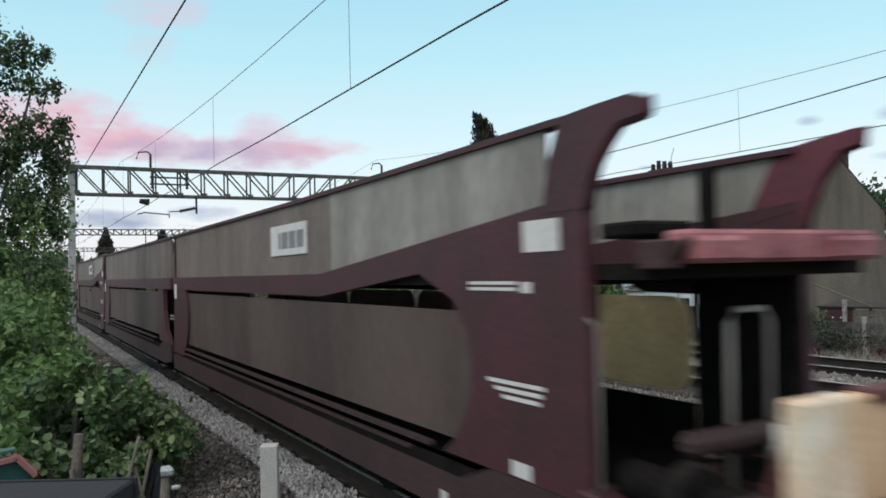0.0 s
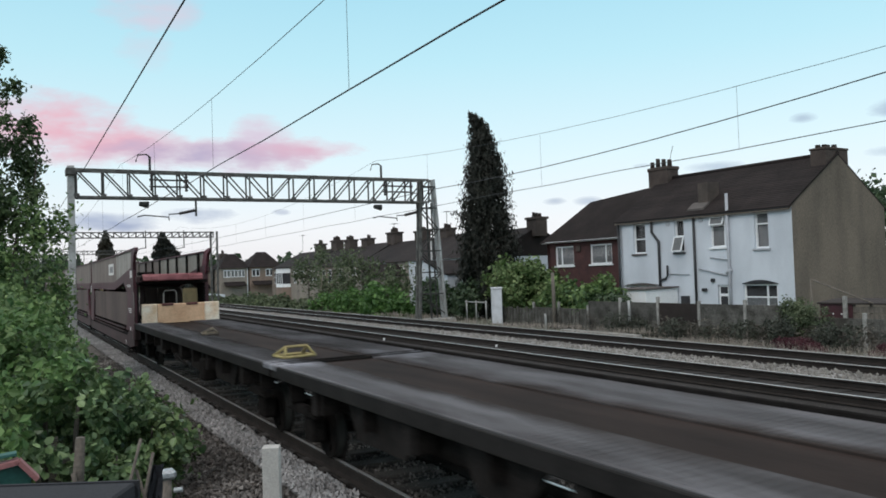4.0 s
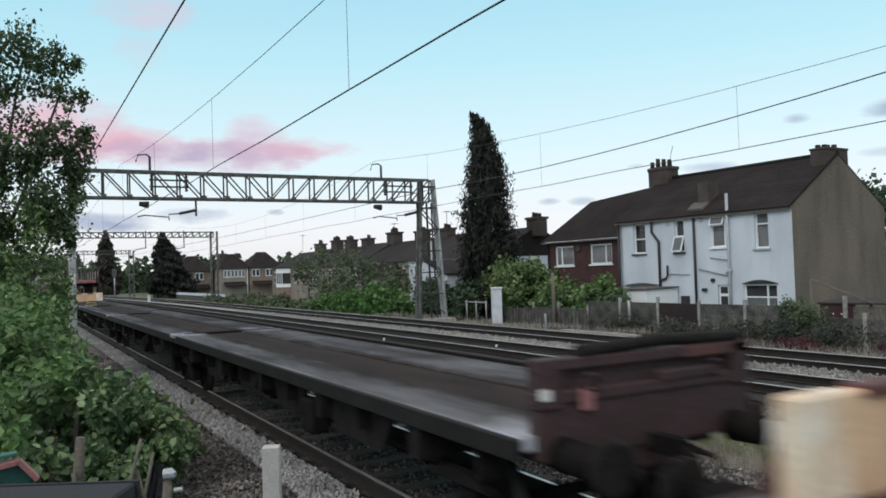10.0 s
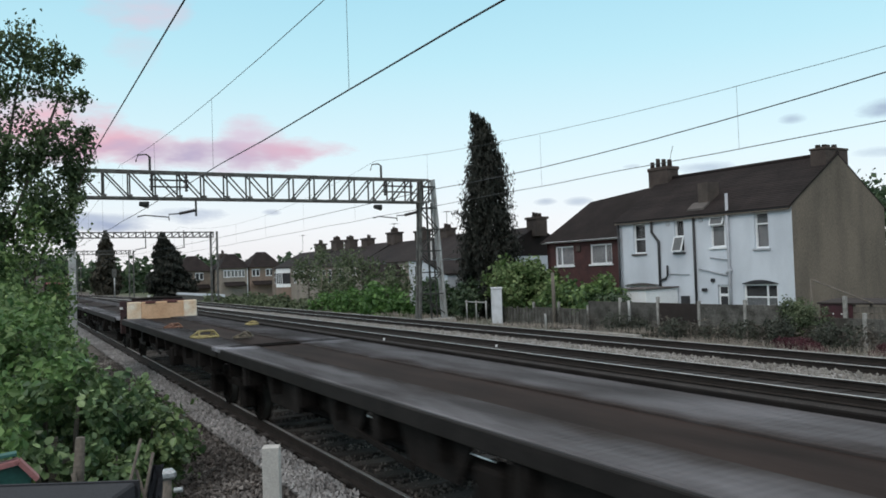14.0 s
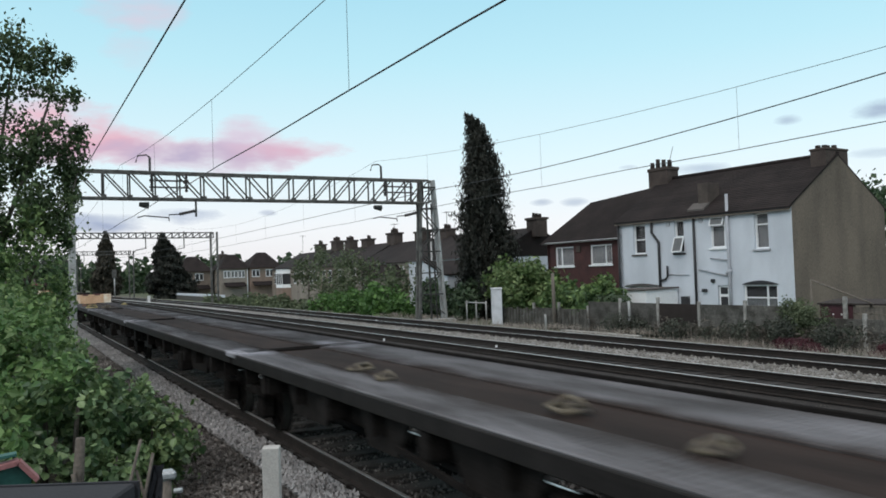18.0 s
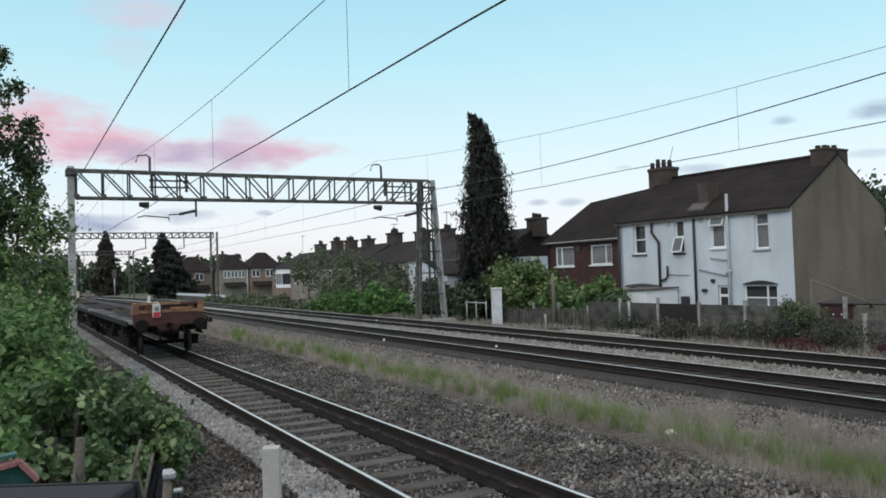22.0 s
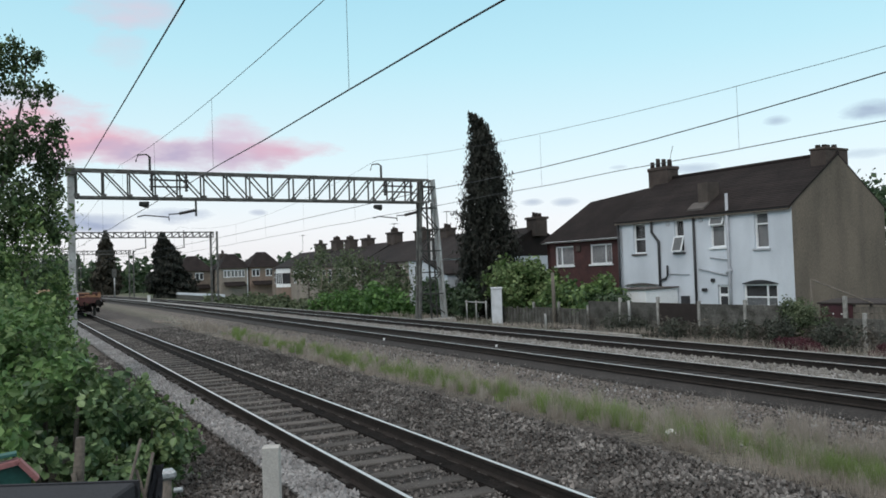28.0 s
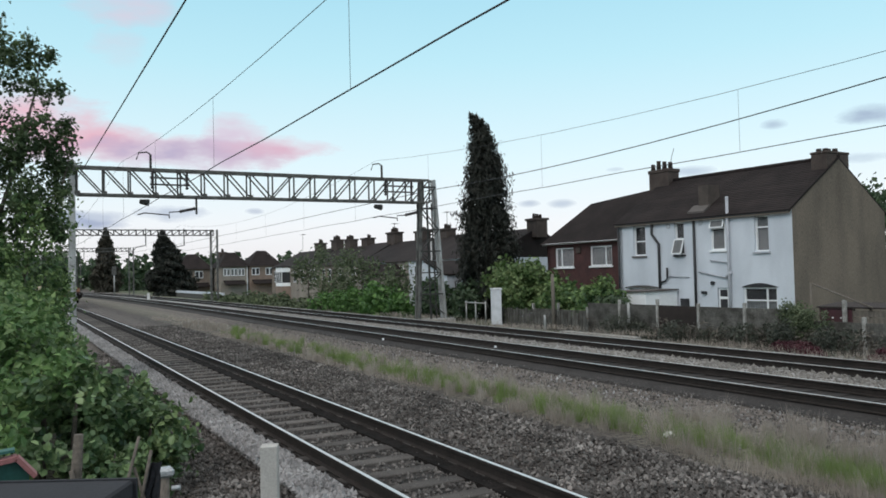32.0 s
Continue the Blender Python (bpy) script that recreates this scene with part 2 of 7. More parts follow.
# flat sheets stand in for unlit rooms, their dimness put into the colour
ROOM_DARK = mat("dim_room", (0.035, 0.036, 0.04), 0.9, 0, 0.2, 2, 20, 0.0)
PIPE_BLACK = mat("black_cast_pipe", (0.025, 0.026, 0.03), 0.5, 0, 0.2, 4, 30, 0.0)
PIPE_GREY = mat("grey_pipe", (0.40, 0.42, 0.46), 0.6, 0, 0.15, 4, 30, 0.0)
CONCRETE = mat("weathered_concrete", (0.34, 0.335, 0.32), 0.9, 0, 0.25, 5, 60, 0.4, tint=(0.20, 0.198, 0.185))
POST_PALE = mat("pale_concrete", (0.43, 0.42, 0.40), 0.9, 0, 0.12, 3, 70, 0.25, tint=(0.33, 0.32, 0.305))
FENCE_GREY = mat("grey_fence_panel", (0.100, 0.098, 0.090), 0.9, 0, 0.35, 2.5, 18, 0.4, tint=(0.045, 0.043, 0.038), rand=0.2)
FENCE_BROWN = mat("brown_fence_panel", (0.030, 0.023, 0.021), 0.9, 0, 0.25, 2, 30, 0.3, rand=0.2)
OLD_WOOD = mat("weathered_wood", (0.16, 0.14, 0.12), 0.9, 0, 0.3, 4, 40, 0.4, stretch=(3, 3, 0.5))
BARK = mat("grey_bark", (0.115, 0.10, 0.085), 0.9, 0, 0.3, 4, 30, 0.6)
CABINET = mat("pale_grey_cabinet", (0.60, 0.62, 0.66), 0.6, 0, 0.08, 3, 30, 0.05, tint=(0.50, 0.52, 0.55))
SLATE_LID = mat("dark_grey_felt", (0.020, 0.021, 0.026), 0.85, 0, 0.15, 3, 60, 0.2)
PINK_WOOD = mat("faded_pink_board", (0.30, 0.13, 0.13), 0.7, 0, 0.15, 5, 40, 0.1)
GREEN_PAINT = mat("faded_green_paint", (0.025, 0.10, 0.085), 0.6, 0, 0.15, 5, 40, 0.1)
BRASS = mat("corroded_metal_cap", (0.42, 0.45, 0.47), 0.5, 0.4, 0.25, 12, 60, 0.2)
LEAF_TREE = leaf_mat("tree_leaf", (0.026, 0.052, 0.024), (0.200, 0.275, 0.120))
LEAF_BUSH = leaf_mat("bush_leaf", (0.022, 0.066, 0.022), (0.370, 0.510, 0.190))
LEAF_IVY = leaf_mat("ivy_leaf", (0.014, 0.050, 0.019), (0.390, 0.530, 0.245), 0.36)
LEAF_VINE = leaf_mat("vine_leaf", (0.050, 0.095, 0.030), (0.360, 0.470, 0.200), 0.5)
LEAF_BRIGHT = leaf_mat("bright_shrub_leaf", (0.036, 0.085, 0.020), (0.340, 0.420, 0.190))
LEAF_SHOOT = leaf_mat("young_hedge_leaf", (0.035, 0.095, 0.026), (0.280, 0.430, 0.150))
LEAF_SCRUB = leaf_mat("vivid_scrub_leaf", (0.030, 0.085, 0.022), (0.200, 0.370, 0.100))
LEAF_OLIVE = leaf_mat("olive_leaf", (0.042, 0.062, 0.032), (0.220, 0.265, 0.145))
LEAF_DARK = leaf_mat("conifer_spray", (0.014, 0.017, 0.013), (0.043, 0.047, 0.036))
LEAF_BROWN = leaf_mat("browned_conifer_spray", (0.026, 0.026, 0.018), (0.090, 0.078, 0.055))
LEAF_FAR = leaf_mat("far_leaf", (0.024, 0.050, 0.025), (0.118, 0.168, 0.082))
LEAF_GREY = leaf_mat("grey_green_leaf", (0.030, 0.036, 0.028), (0.118, 0.132, 0.098))
LEAF_RED = leaf_mat("red_weed", (0.045, 0.010, 0.018), (0.130, 0.034, 0.045))
GRASS_GREEN = leaf_mat("green_grass", (0.100, 0.152, 0.046), (0.330, 0.430, 0.150), 0.6, True)
LEAF_STRAW = leaf_mat("dead_bramble", (0.042, 0.038, 0.033), (0.230, 0.205, 0.170))
GRASS_DRY = leaf_mat("dry_grass", (0.230, 0.200, 0.172), (0.620, 0.555, 0.490), 0.6, True)
STONE_LIGHT = leaf_mat("clean_ballast_stone", (0.18, 0.175, 0.175), (0.66, 0.65, 0.65), 0.85, True)
STONE_BEIGE = leaf_mat("beige_ballast_stone", (0.125, 0.118, 0.108), (0.480, 0.455, 0.420), 0.85, True)
STONE_DARK = leaf_mat("grimy_ballast_stone", (0.036, 0.032, 0.030), (0.470, 0.440, 0.415), 0.85)


def glass_mat():
    m = bpy.data.materials.new("window_glass")
    m.use_nodes = True
    b = m.node_tree.nodes["Principled BSDF"]
    b.inputs["Base Color"].default_value = (0.9, 0.93, 0.95, 1)
    b.inputs["Roughness"].default_value, b.inputs["Transmission Weight"].default_value, b.inputs["IOR"].default_value = 0.03, 1.0, 1.25
    return m


GLASS = glass_mat()


def ground_mat():
    """Soil and old ballast by the strip of the plan: cess, grass, paths, gardens."""
    m = bpy.data.materials.new("trackside_ground")
    m.use_nodes = True
    t = m.node_tree
    b = t.nodes["Principled BSDF"]
    tc = t.nodes.new("ShaderNodeTexCoord")
    sp = t.nodes.new("ShaderNodeSeparateXYZ")
    n0 = t.nodes.new("ShaderNodeTexNoise")
    n0.inputs["Scale"].default_value, n0.inputs["Detail"].default_value = 0.9, 6.0
    t.links.new(tc.outputs["Object"], sp.inputs[0])
    t.links.new(tc.outputs["Object"], n0.inputs["Vector"])
    wobble = t.nodes.new("ShaderNodeMath")
    wobble.operation, wobble.inputs[1].default_value = "MULTIPLY_ADD", 1.6
    t.links.new(n0.outputs[0], wobble.inputs[0])
    t.links.new(sp.outputs[0], wobble.inputs[2])
    mr = t.nodes.new("ShaderNodeMapRange")
    mr.inputs["From Min"].default_value, mr.inputs["From Max"].default_value = -9.2, 30.8
    t.links.new(wobble.outputs[0], mr.inputs[0])
    r = t.nodes.new("ShaderNodeValToRGB")
    zones = [(0.0, (0.060, 0.062, 0.035)), (0.28, (0.055, 0.052, 0.035)), (0.30, (0.095, 0.083, 0.073)), (0.415, (0.085, 0.073, 0.066)), (0.44, (0.050, 0.043, 0.038)), (0.455, (0.080, 0.072, 0.058)),
             (0.49, (0.125, 0.117, 0.092)), (0.515, (0.105, 0.090, 0.079)), (0.68, (0.085, 0.074, 0.066)), (0.74, (0.10, 0.098, 0.07)), (0.80, (0.065, 0.075, 0.042)), (1.0, (0.06, 0.075, 0.035))]
    while len(r.color_ramp.elements) < len(zones):
        r.color_ramp.elements.new(0.5)
    for e, (p, c) in zip(r.color_ramp.elements, zones):
        e.position, e.color = p, (*c, 1)
    t.links.new(mr.outputs[0], r.inputs[0])
    v = t.nodes.new("ShaderNodeTexVoronoi")
    v.inputs["Scale"].default_value = 17.0
    t.links.new(tc.outputs["Object"], v.inputs["Vector"])
    hv = t.nodes.new("ShaderNodeHueSaturation")
    mv = t.nodes.new("ShaderNodeMapRange")
    mv.inputs["To Min"].default_value, mv.inputs["To Max"].default_value = 0.35, 1.75
    cs = t.nodes.new("ShaderNodeSeparateXYZ")
    t.links.new(v.outputs["Color"], cs.inputs[0])
    t.links.new(cs.outputs[0], mv.inputs[0])
    t.links.new(mv.outputs[0], hv.inputs["Value"])
    t.links.new(r.outputs[0], hv.inputs["Color"])
    t.links.new(hv.outputs[0], b.inputs["Base Color"])
    b.inputs["Roughness"].default_value = 0.95
    bp = t.nodes.new("ShaderNodeBump")
    bp.inputs["Strength"].default_value, bp.inputs["Distance"].default_value = 0.8, 0.04
    t.links.new(v.outputs["Distance"], bp.inputs["Height"])
    t.links.new(bp.outputs[0], b.inputs["Normal"])
    return m


GROUND = ground_mat()
BALLAST_DARK = mat("oily_ballast_bed", (0.034, 0.031, 0.0295), 0.95, 0, 0.5, 1.0, 22, 0.8, tint=(0.020, 0.018, 0.017))
BALLAST_PALE = mat("clean_ballast_bed", (0.27, 0.262, 0.255), 0.95, 0, 0.5, 1.5, 24, 0.9, tint=(0.19, 0.185, 0.18))


# ---- mesh helpers ----
def box(bm, x0, x1, y0, y1, z0, z1, bevel=0.0):
    vs = [bm.verts.new((x, y, z)) for x in (x0, x1) for y in (y0, y1) for z in (z0, z1)]
    fs = [bm.faces.new([vs[i] for i in q]) for q in ((0, 1, 3, 2), (4, 6, 7, 5), (0, 4, 5, 1), (2, 3, 7, 6), (0, 2, 6, 4), (1, 5, 7, 3))]
    if bevel:
        es = list({e for f in fs for e in f.edges})
        bmesh.ops.bevel(bm, geom=es, offset=bevel, segments=1, affect="EDGES")
    return bm


def bar(bm, p, q, w, h=None, up=(0, 0, 1)):
    """A rectangular bar from p to q."""
    p, q = Vector(p), Vector(q)
    h = w if h is None else h
    d = (q - p).normalized()
    up = Vector(up)
    if abs(d.dot(up)) > 0.98:
        up = Vector((1, 0, 0))
    s = d.cross(up).normalized()
    u = s.cross(d)
    ring = [[bm.verts.new(c + s * a * w / 2 + u * b * h / 2) for a, b in ((-1, -1), (1, -1), (1, 1), (-1, 1))] for c in (p, q)]
    bm.faces.new(ring[0][::-1])
    bm.faces.new(ring[1])
    for i in range(4):
        j = (i + 1) % 4
        bm.faces.new((ring[0][i], ring[0][j], ring[1][j], ring[1][i]))
    return bm


def tube(bm, pts, radii, n=8, caps=True):
    """A round tube through points, with a radius at each."""
    pts = [Vector(p) for p in pts]
    if isinstance(radii, (int, float)):
        radii = [radii] * len(pts)
    rings = []
    for i, (p, r) in enumerate(zip(pts, radii)):
        d = (pts[min(i + 1, len(pts) - 1)] - pts[max(i - 1, 0)]).normalized()
        a = Vector((0, 0, 1)) if abs(d.z) < 0.9 else Vector((1, 0, 0))
        s = d.cross(a).normalized()
        u = s.cross(d)
        rings.append([bm.verts.new(p + (s * math.cos(k * math.tau / n) + u * math.sin(k * math.tau / n)) * r) for k in range(n)])
    for a, b in zip(rings, rings[1:]):
        for k in range(n):
            f = bm.faces.new((a[k], a[(k + 1) % n], b[(k + 1) % n], b[k]))
            f.smooth = True
    if caps:
        bm.faces.new(rings[0][::-1])
        bm.faces.new(rings[-1])
    return bm


def slab(bm, pts, axis, a, b):
    """A flat outline (pairs of the two other coordinates) thickened along an axis from a to b."""
    def at(u, v, w):
        return {"x": (w, u, v), "y": (u, w, v), "z": (u, v, w)}[axis]
    lo, hi = [bm.verts.new(at(u, v, a)) for u, v in pts], [bm.verts.new(at(u, v, b)) for u, v in pts]
    bm.faces.new(lo[::-1])
    bm.faces.new(hi)
    for i in range(len(pts)):
        j = (i + 1) % len(pts)
        bm.faces.new((lo[i], lo[j], hi[j], hi[i]))
    return bm


def mesh_of(name, bm, material):
    bmesh.ops.recalc_face_normals(bm, faces=bm.faces)
    me = bpy.data.meshes.new(name)
    bm.to_mesh(me)
    bm.free()
    me.materials.append(material)
    return me


def part(name, bm, material, parent=None, label=""):
    ob = new(name, mesh_of(name, bm, material))
    ob.parent = parent
    if label:
        tagged(ob, label)
    return ob


def B():
    return bmesh.new()


def boxpart(name, x0, x1, y0, y1, z0, z1, material, parent=None, label="", bevel=0.0):
    return part(name, box(B(), x0, x1, y0, y1, z0, z1, bevel), material, parent, label)


def share(name, me, parent, m):
    ob = new(name, me)
    ob.parent = parent
    ob.matrix_basis = m
    return ob


def thing(name, m, label, category, group="", kind=""):
    ob = new(name)
    ob.matrix_basis = m
    return tagged(ob, label, category, group, kind)


def sheet(name, verts, faces, material, parent=None):
    me = bpy.data.meshes.new(name)
    me.from_pydata(verts, [], faces)
    me.materials.append(material)
    ob = new(name, me)
    ob.parent = parent
    return ob


def leaves(name, centres, size, material, parent=None, seed=1, droop=0.0, aspect=1.6, out=None, jitter=0.5, rounded=False):
    """Many small folded leaves, one at each centre, joined in one mesh."""
    rng = np.random.default_rng(seed)
    c = np.asarray(centres, float)
    n = len(c)
    nor = rng.normal(size=(n, 3)) + (0, 0, 0.6)
    if out is not None:
        nor += 1.1 * np.asarray(out)
    nor /= np.linalg.norm(nor, axis=1)[:, None]
    a = rng.normal(size=(n, 3))
    a[:, 2] -= droop
    a -= nor * (a * nor).sum(1)[:, None]
    a /= np.linalg.norm(a, axis=1)[:, None]
    b = np.cross(nor, a)
    s = size * (1 + jitter * rng.uniform(-1, 1, (n, 1)))
    L, W = s * aspect / 2, s / 2
    if rounded:
        up = nor * W * 0.3
        v = np.stack([c - a * L, c - a * L * 0.45 + b * W * 0.85 + up, c + a * L * 0.4 + b * W * 0.8 + up, c + a * L, c + a * L * 0.4 - b * W * 0.8 + up, c - a * L * 0.45 - b * W * 0.85 + up], 1).reshape(-1, 3)
        i = np.arange(n) * 6
        f = np.concatenate([np.stack([i, i + 1, i + 2, i + 3], 1), np.stack([i, i + 3, i + 4, i + 5], 1)])
        return sheet(name, v.tolist(), f.tolist(), material, parent)
    v = np.stack([c - a * L, c + b * W + nor * W * 0.35, c + a * L, c - b * W + nor * W * 0.35], 1).reshape(-1, 3)
    i = np.arange(n) * 4
    f = np.concatenate([np.stack([i, i + 1, i + 2], 1), np.stack([i, i + 2, i + 3], 1)])
    return sheet(name, v.tolist(), f.tolist(), material, parent)


# ---- ground and track ----
NEAR_L, TWO_L, THREE_L, GAUGE = 3.559, 12.391, 15.949, 1.505
MID = NEAR_L + GAUGE / 2


def bend(y):
    """The lines swing gently to the left beyond sixty metres."""
    d = max(0.0, y - 60)
    return -0.0004 * d * d if d < 200 else -16 - 0.16 * (d - 200)


def stations(y0, y1):
    out, y = [], y0
    while y < y1:
        out.append(y)
        y += 12 if y >= 48 else 18
    return out + [y1]


def along(bm, profile, x, y0, y1):
    """A profile of (x, z) pulled along the line."""
    rings = [[bm.verts.new((x + bend(y) + u, y, w)) for u, w in profile] for y in stations(y0, y1)]
    for a, b in zip(rings, rings[1:]):
        for i in range(len(profile)):
            j = (i + 1) % len(profile)
            bm.faces.new((a[i], a[j], b[j], b[i]))
    bm.faces.new(rings[0])
    bm.faces.new(rings[-1][::-1])
    return bm


PROFILE = [(-2600, 0.0), (-300, 0.1), (-40, 0.2), (-6, 0.25), (-2, 0.15), (-0.5, -0.05), (1.2, -0.28), (2.4, -0.30), (6.4, -0.30), (8.0, -0.24), (9.5, -0.24), (11.2, -0.28), (19.4, -0.34),
           (21.0, -0.42), (23.0, -0.6), (27.0, -0.78), (34.0, -0.95), (50.0, -1.6), (400.0, -2.0), (2600.0, -2.0)]
YS = [-2600, -300, -60, -20] + list(range(-10, 60, 2)) + list(range(60, 160, 10)) + [200, 320, 600, 1200, 2800]
gv, gf = [], []
for y in YS:
    for x, z in PROFILE:
        near = abs(x) < 30 and -12 < y < 90
        gv.append((x, y, z + (0.03 * noise.noise((x * 0.9, y * 0.35, 0)) if near else 0)))
for i in range(len(YS) - 1):
    for j in range(len(PROFILE) - 1):
        a = i * len(PROFILE) + j
        gf.append((a, a + 1, a + 1 + len(PROFILE), a + len(PROFILE)))
ground = sheet("ground", gv, gf, GROUND)
tagged(ground, "grimy gravel and soil ground with patches of grass", "ground", kind="structure")

RAIL_PROFILE = [(-0.036, 0.0), (-0.036, -0.035), (-0.010, -0.05), (-0.010, -0.135), (-0.07, -0.15), (-0.07, -0.165), (0.07, -0.165), (0.07, -0.15), (0.010, -0.135), (0.010, -0.05), (0.036, -0.035), (0.036, 0.0)]
HEAD_PROFILE = [(-0.022, 0.003), (-0.025, -0.002), (0.025, -0.002), (0.022, 0.003)]


def rail(x, label):
    ob = part("rail", along(B(), RAIL_PROFILE, x, -30, 420), RUST)
    tagged(ob, label, "rail", "running rails", "structure")
    part("running_surface", along(B(), HEAD_PROFILE, x, -30, 420), STEEL_TREAD, ob, "polished steel running surface")


for x, line in ((NEAR_L, "near"), (TWO_L, "middle"), (THREE_L, "far")):
    rail(x, "rusty steel running rail with a polished top")
    rail(x + GAUGE, "rusty steel running rail with a polished top")


def bed(name, x, half, material, label):
    prof = [(-half - 0.25, -0.40), (-half, -0.24), (-0.9, -0.185), (0.9, -0.185), (half, -0.24), (half + 0.25, -0.40)]
    ob = part(name, along(B(), prof, x, -30, 420), material)
    return tagged(ob, label, "ballast", kind="structure")


near_bed = bed("track_bed", NEAR_L + GAUGE / 2, 1.06, BALLAST_DARK, "dark grimy ballast bed under timber sleepers")
two_bed = bed("track_bed", TWO_L + GAUGE / 2, 1.35, BALLAST_DARK, "dark oily ballast bed under the running line")
bed("track_bed", THREE_L + GAUGE / 2, 1.35, BALLAST_DARK, "dark oily ballast bed under the running line")


def strip(name, x0, x1, z, material, label, y1=420):
    prof = [(x0, z - 0.12), (x0 + 0.06, z), (x1 - 0.06, z), (x1, z - 0.12)]
    return tagged(part(name, along(B(), prof, 0, -30, y1), material), label, "ballast", kind="structure")


strip("ballast_shoulder", 2.90, 3.31, -0.14, BALLAST_PALE, "shoulder of clean pale grey ballast stones")
strip("ballast_shoulder", 14.25, 15.60, -0.115, BALLAST_PALE, "strip of clean pale ballast between two lines")
strip("ballast_shoulder", 17.80, 18.55, -0.125, BALLAST_PALE, "narrow shoulder of pale ballast stones")

# near-black strips on both sides of the near rails
strip("black_ballast_strip", 3.33, 3.485, -0.15, BALLAST_BLACK, "black ballast packed against the rail")
strip("black_ballast_strip", 4.66, 5.00, -0.135, BALLAST_BLACK, "black ballast packed against the rail")
strip("black_ballast_strip", 5.14, 5.42, -0.16, BALLAST_BLACK, "black ballast packed against the rail")

# sleepers of the near line, one by one
sm = B()
box(sm, -1.25, 1.25, -0.125, 0.125, -0.29, -0.150, 0.012)
sleeper_mesh = mesh_of("sleeper", sm, SLEEPER)
k = 0
y = 8.25 - 17 * 0.667
while y < 96:
    s = share("sleeper", sleeper_mesh, near_bed, pose(NEAR_L + GAUGE / 2 + bend(y) + 0.02 * math.sin(k * 2.1), y, 0.004 * math.sin(k * 1.7), 0, 0, 0.8 * math.sin(k * 3.3)))
    y += 0.667
    k += 1
fm = B()
for x in (TWO_L, THREE_L):
    for i in range(140):
        y = -6 + i * 0.7
        box(fm, x + GAUGE / 2 + bend(y) - 0.70, x + GAUGE / 2 + bend(y) + 0.70, y - 0.12, y + 0.12, -0.29, -0.170)
tagged(part("sleepers", fm, BALLAST_DARK, two_bed), kind="stuff")


def stones(name, count, x0, x1, y0, y1, z, size, material, label, seed, humps=0.03):
    """Loose broken stones, thickest where the strip is nearest."""
    rng = np.random.default_rng(seed)
    y = np.exp(rng.uniform(math.log(y0 + 3), math.log(y1 + 3), count)) - 3
    x = rng.uniform(x0, x1, count)
    zz = z + rng.uniform(-0.4, 0.6, count) * humps
    c = np.stack([x, y, zz], 1)
    axes = np.array([(1, 0, 0), (0, 1, 0), (0, 0, 1), (-1, 0, 0), (0, -1, 0), (0, 0, -1)], float)
    s = size * rng.uniform(0.5, 1.35, (count, 1, 1))
    v = c[:, None, :] + axes[None] * s * rng.uniform(0.55, 1.15, (count, 6, 1)) + rng.normal(size=(count, 6, 3)) * s * 0.22
    tri = np.array([(0, 1, 2), (1, 3, 2), (3, 4, 2), (4, 0, 2), (1, 0, 5), (3, 1, 5), (4, 3, 5), (0, 4, 5)])
    f = (np.arange(count)[:, None, None] * 6 + tri[None]).reshape(-1, 3)
    return tagged(sheet(name, v.reshape(-1, 3).tolist(), f.tolist(), material), label, "ballast", kind="stuff")


stones("ballast_stones", 9500, 2.80, 3.33, 3.0, 50, -0.135, 0.036, STONE_LIGHT, "loose pale grey ballast stones beside the rail", 11)
stones("ballast_stones", 24000, 0.4, 3.05, 2.5, 30, -0.265, 0.030, STONE_DARK, "dark dusty gravel beside the line", 12)
stones("ballast_stones", 26000, 5.35, 7.75, 3.0, 45, -0.235, 0.033, STONE_DARK, "grimy brown-grey ballast stones beyond the rail", 13, 0.05)
stones("ballast_stones", 11000, 3.65, 5.05, 3.0, 40, -0.176, 0.026, STONE_DARK, "dark ballast stones between the sleepers", 14, 0.02)
stones("ballast_stones", 6000, 9.4, 12.2, 5.0, 45, -0.25, 0.024, STONE_DARK, "grimy ballast stones along the middle line", 15, 0.05)
stones("ballast_stones", 7000, 14.2, 15.65, 4.0, 60, -0.115, 0.04, STONE_BEIGE, "loose pale ballast stones between two lines", 16)
stones("ballast_stones", 3500, 17.75, 18.6, 4.0, 60, -0.125, 0.04, STONE_BEIGE, "loose pale ballast stones beside the far line", 17)
stones("ballast_stones", 900, 8.6, 11.5, 4.0, 30, -0.22, 0.03, STONE_LIGHT, "few scattered pale stones", 18)


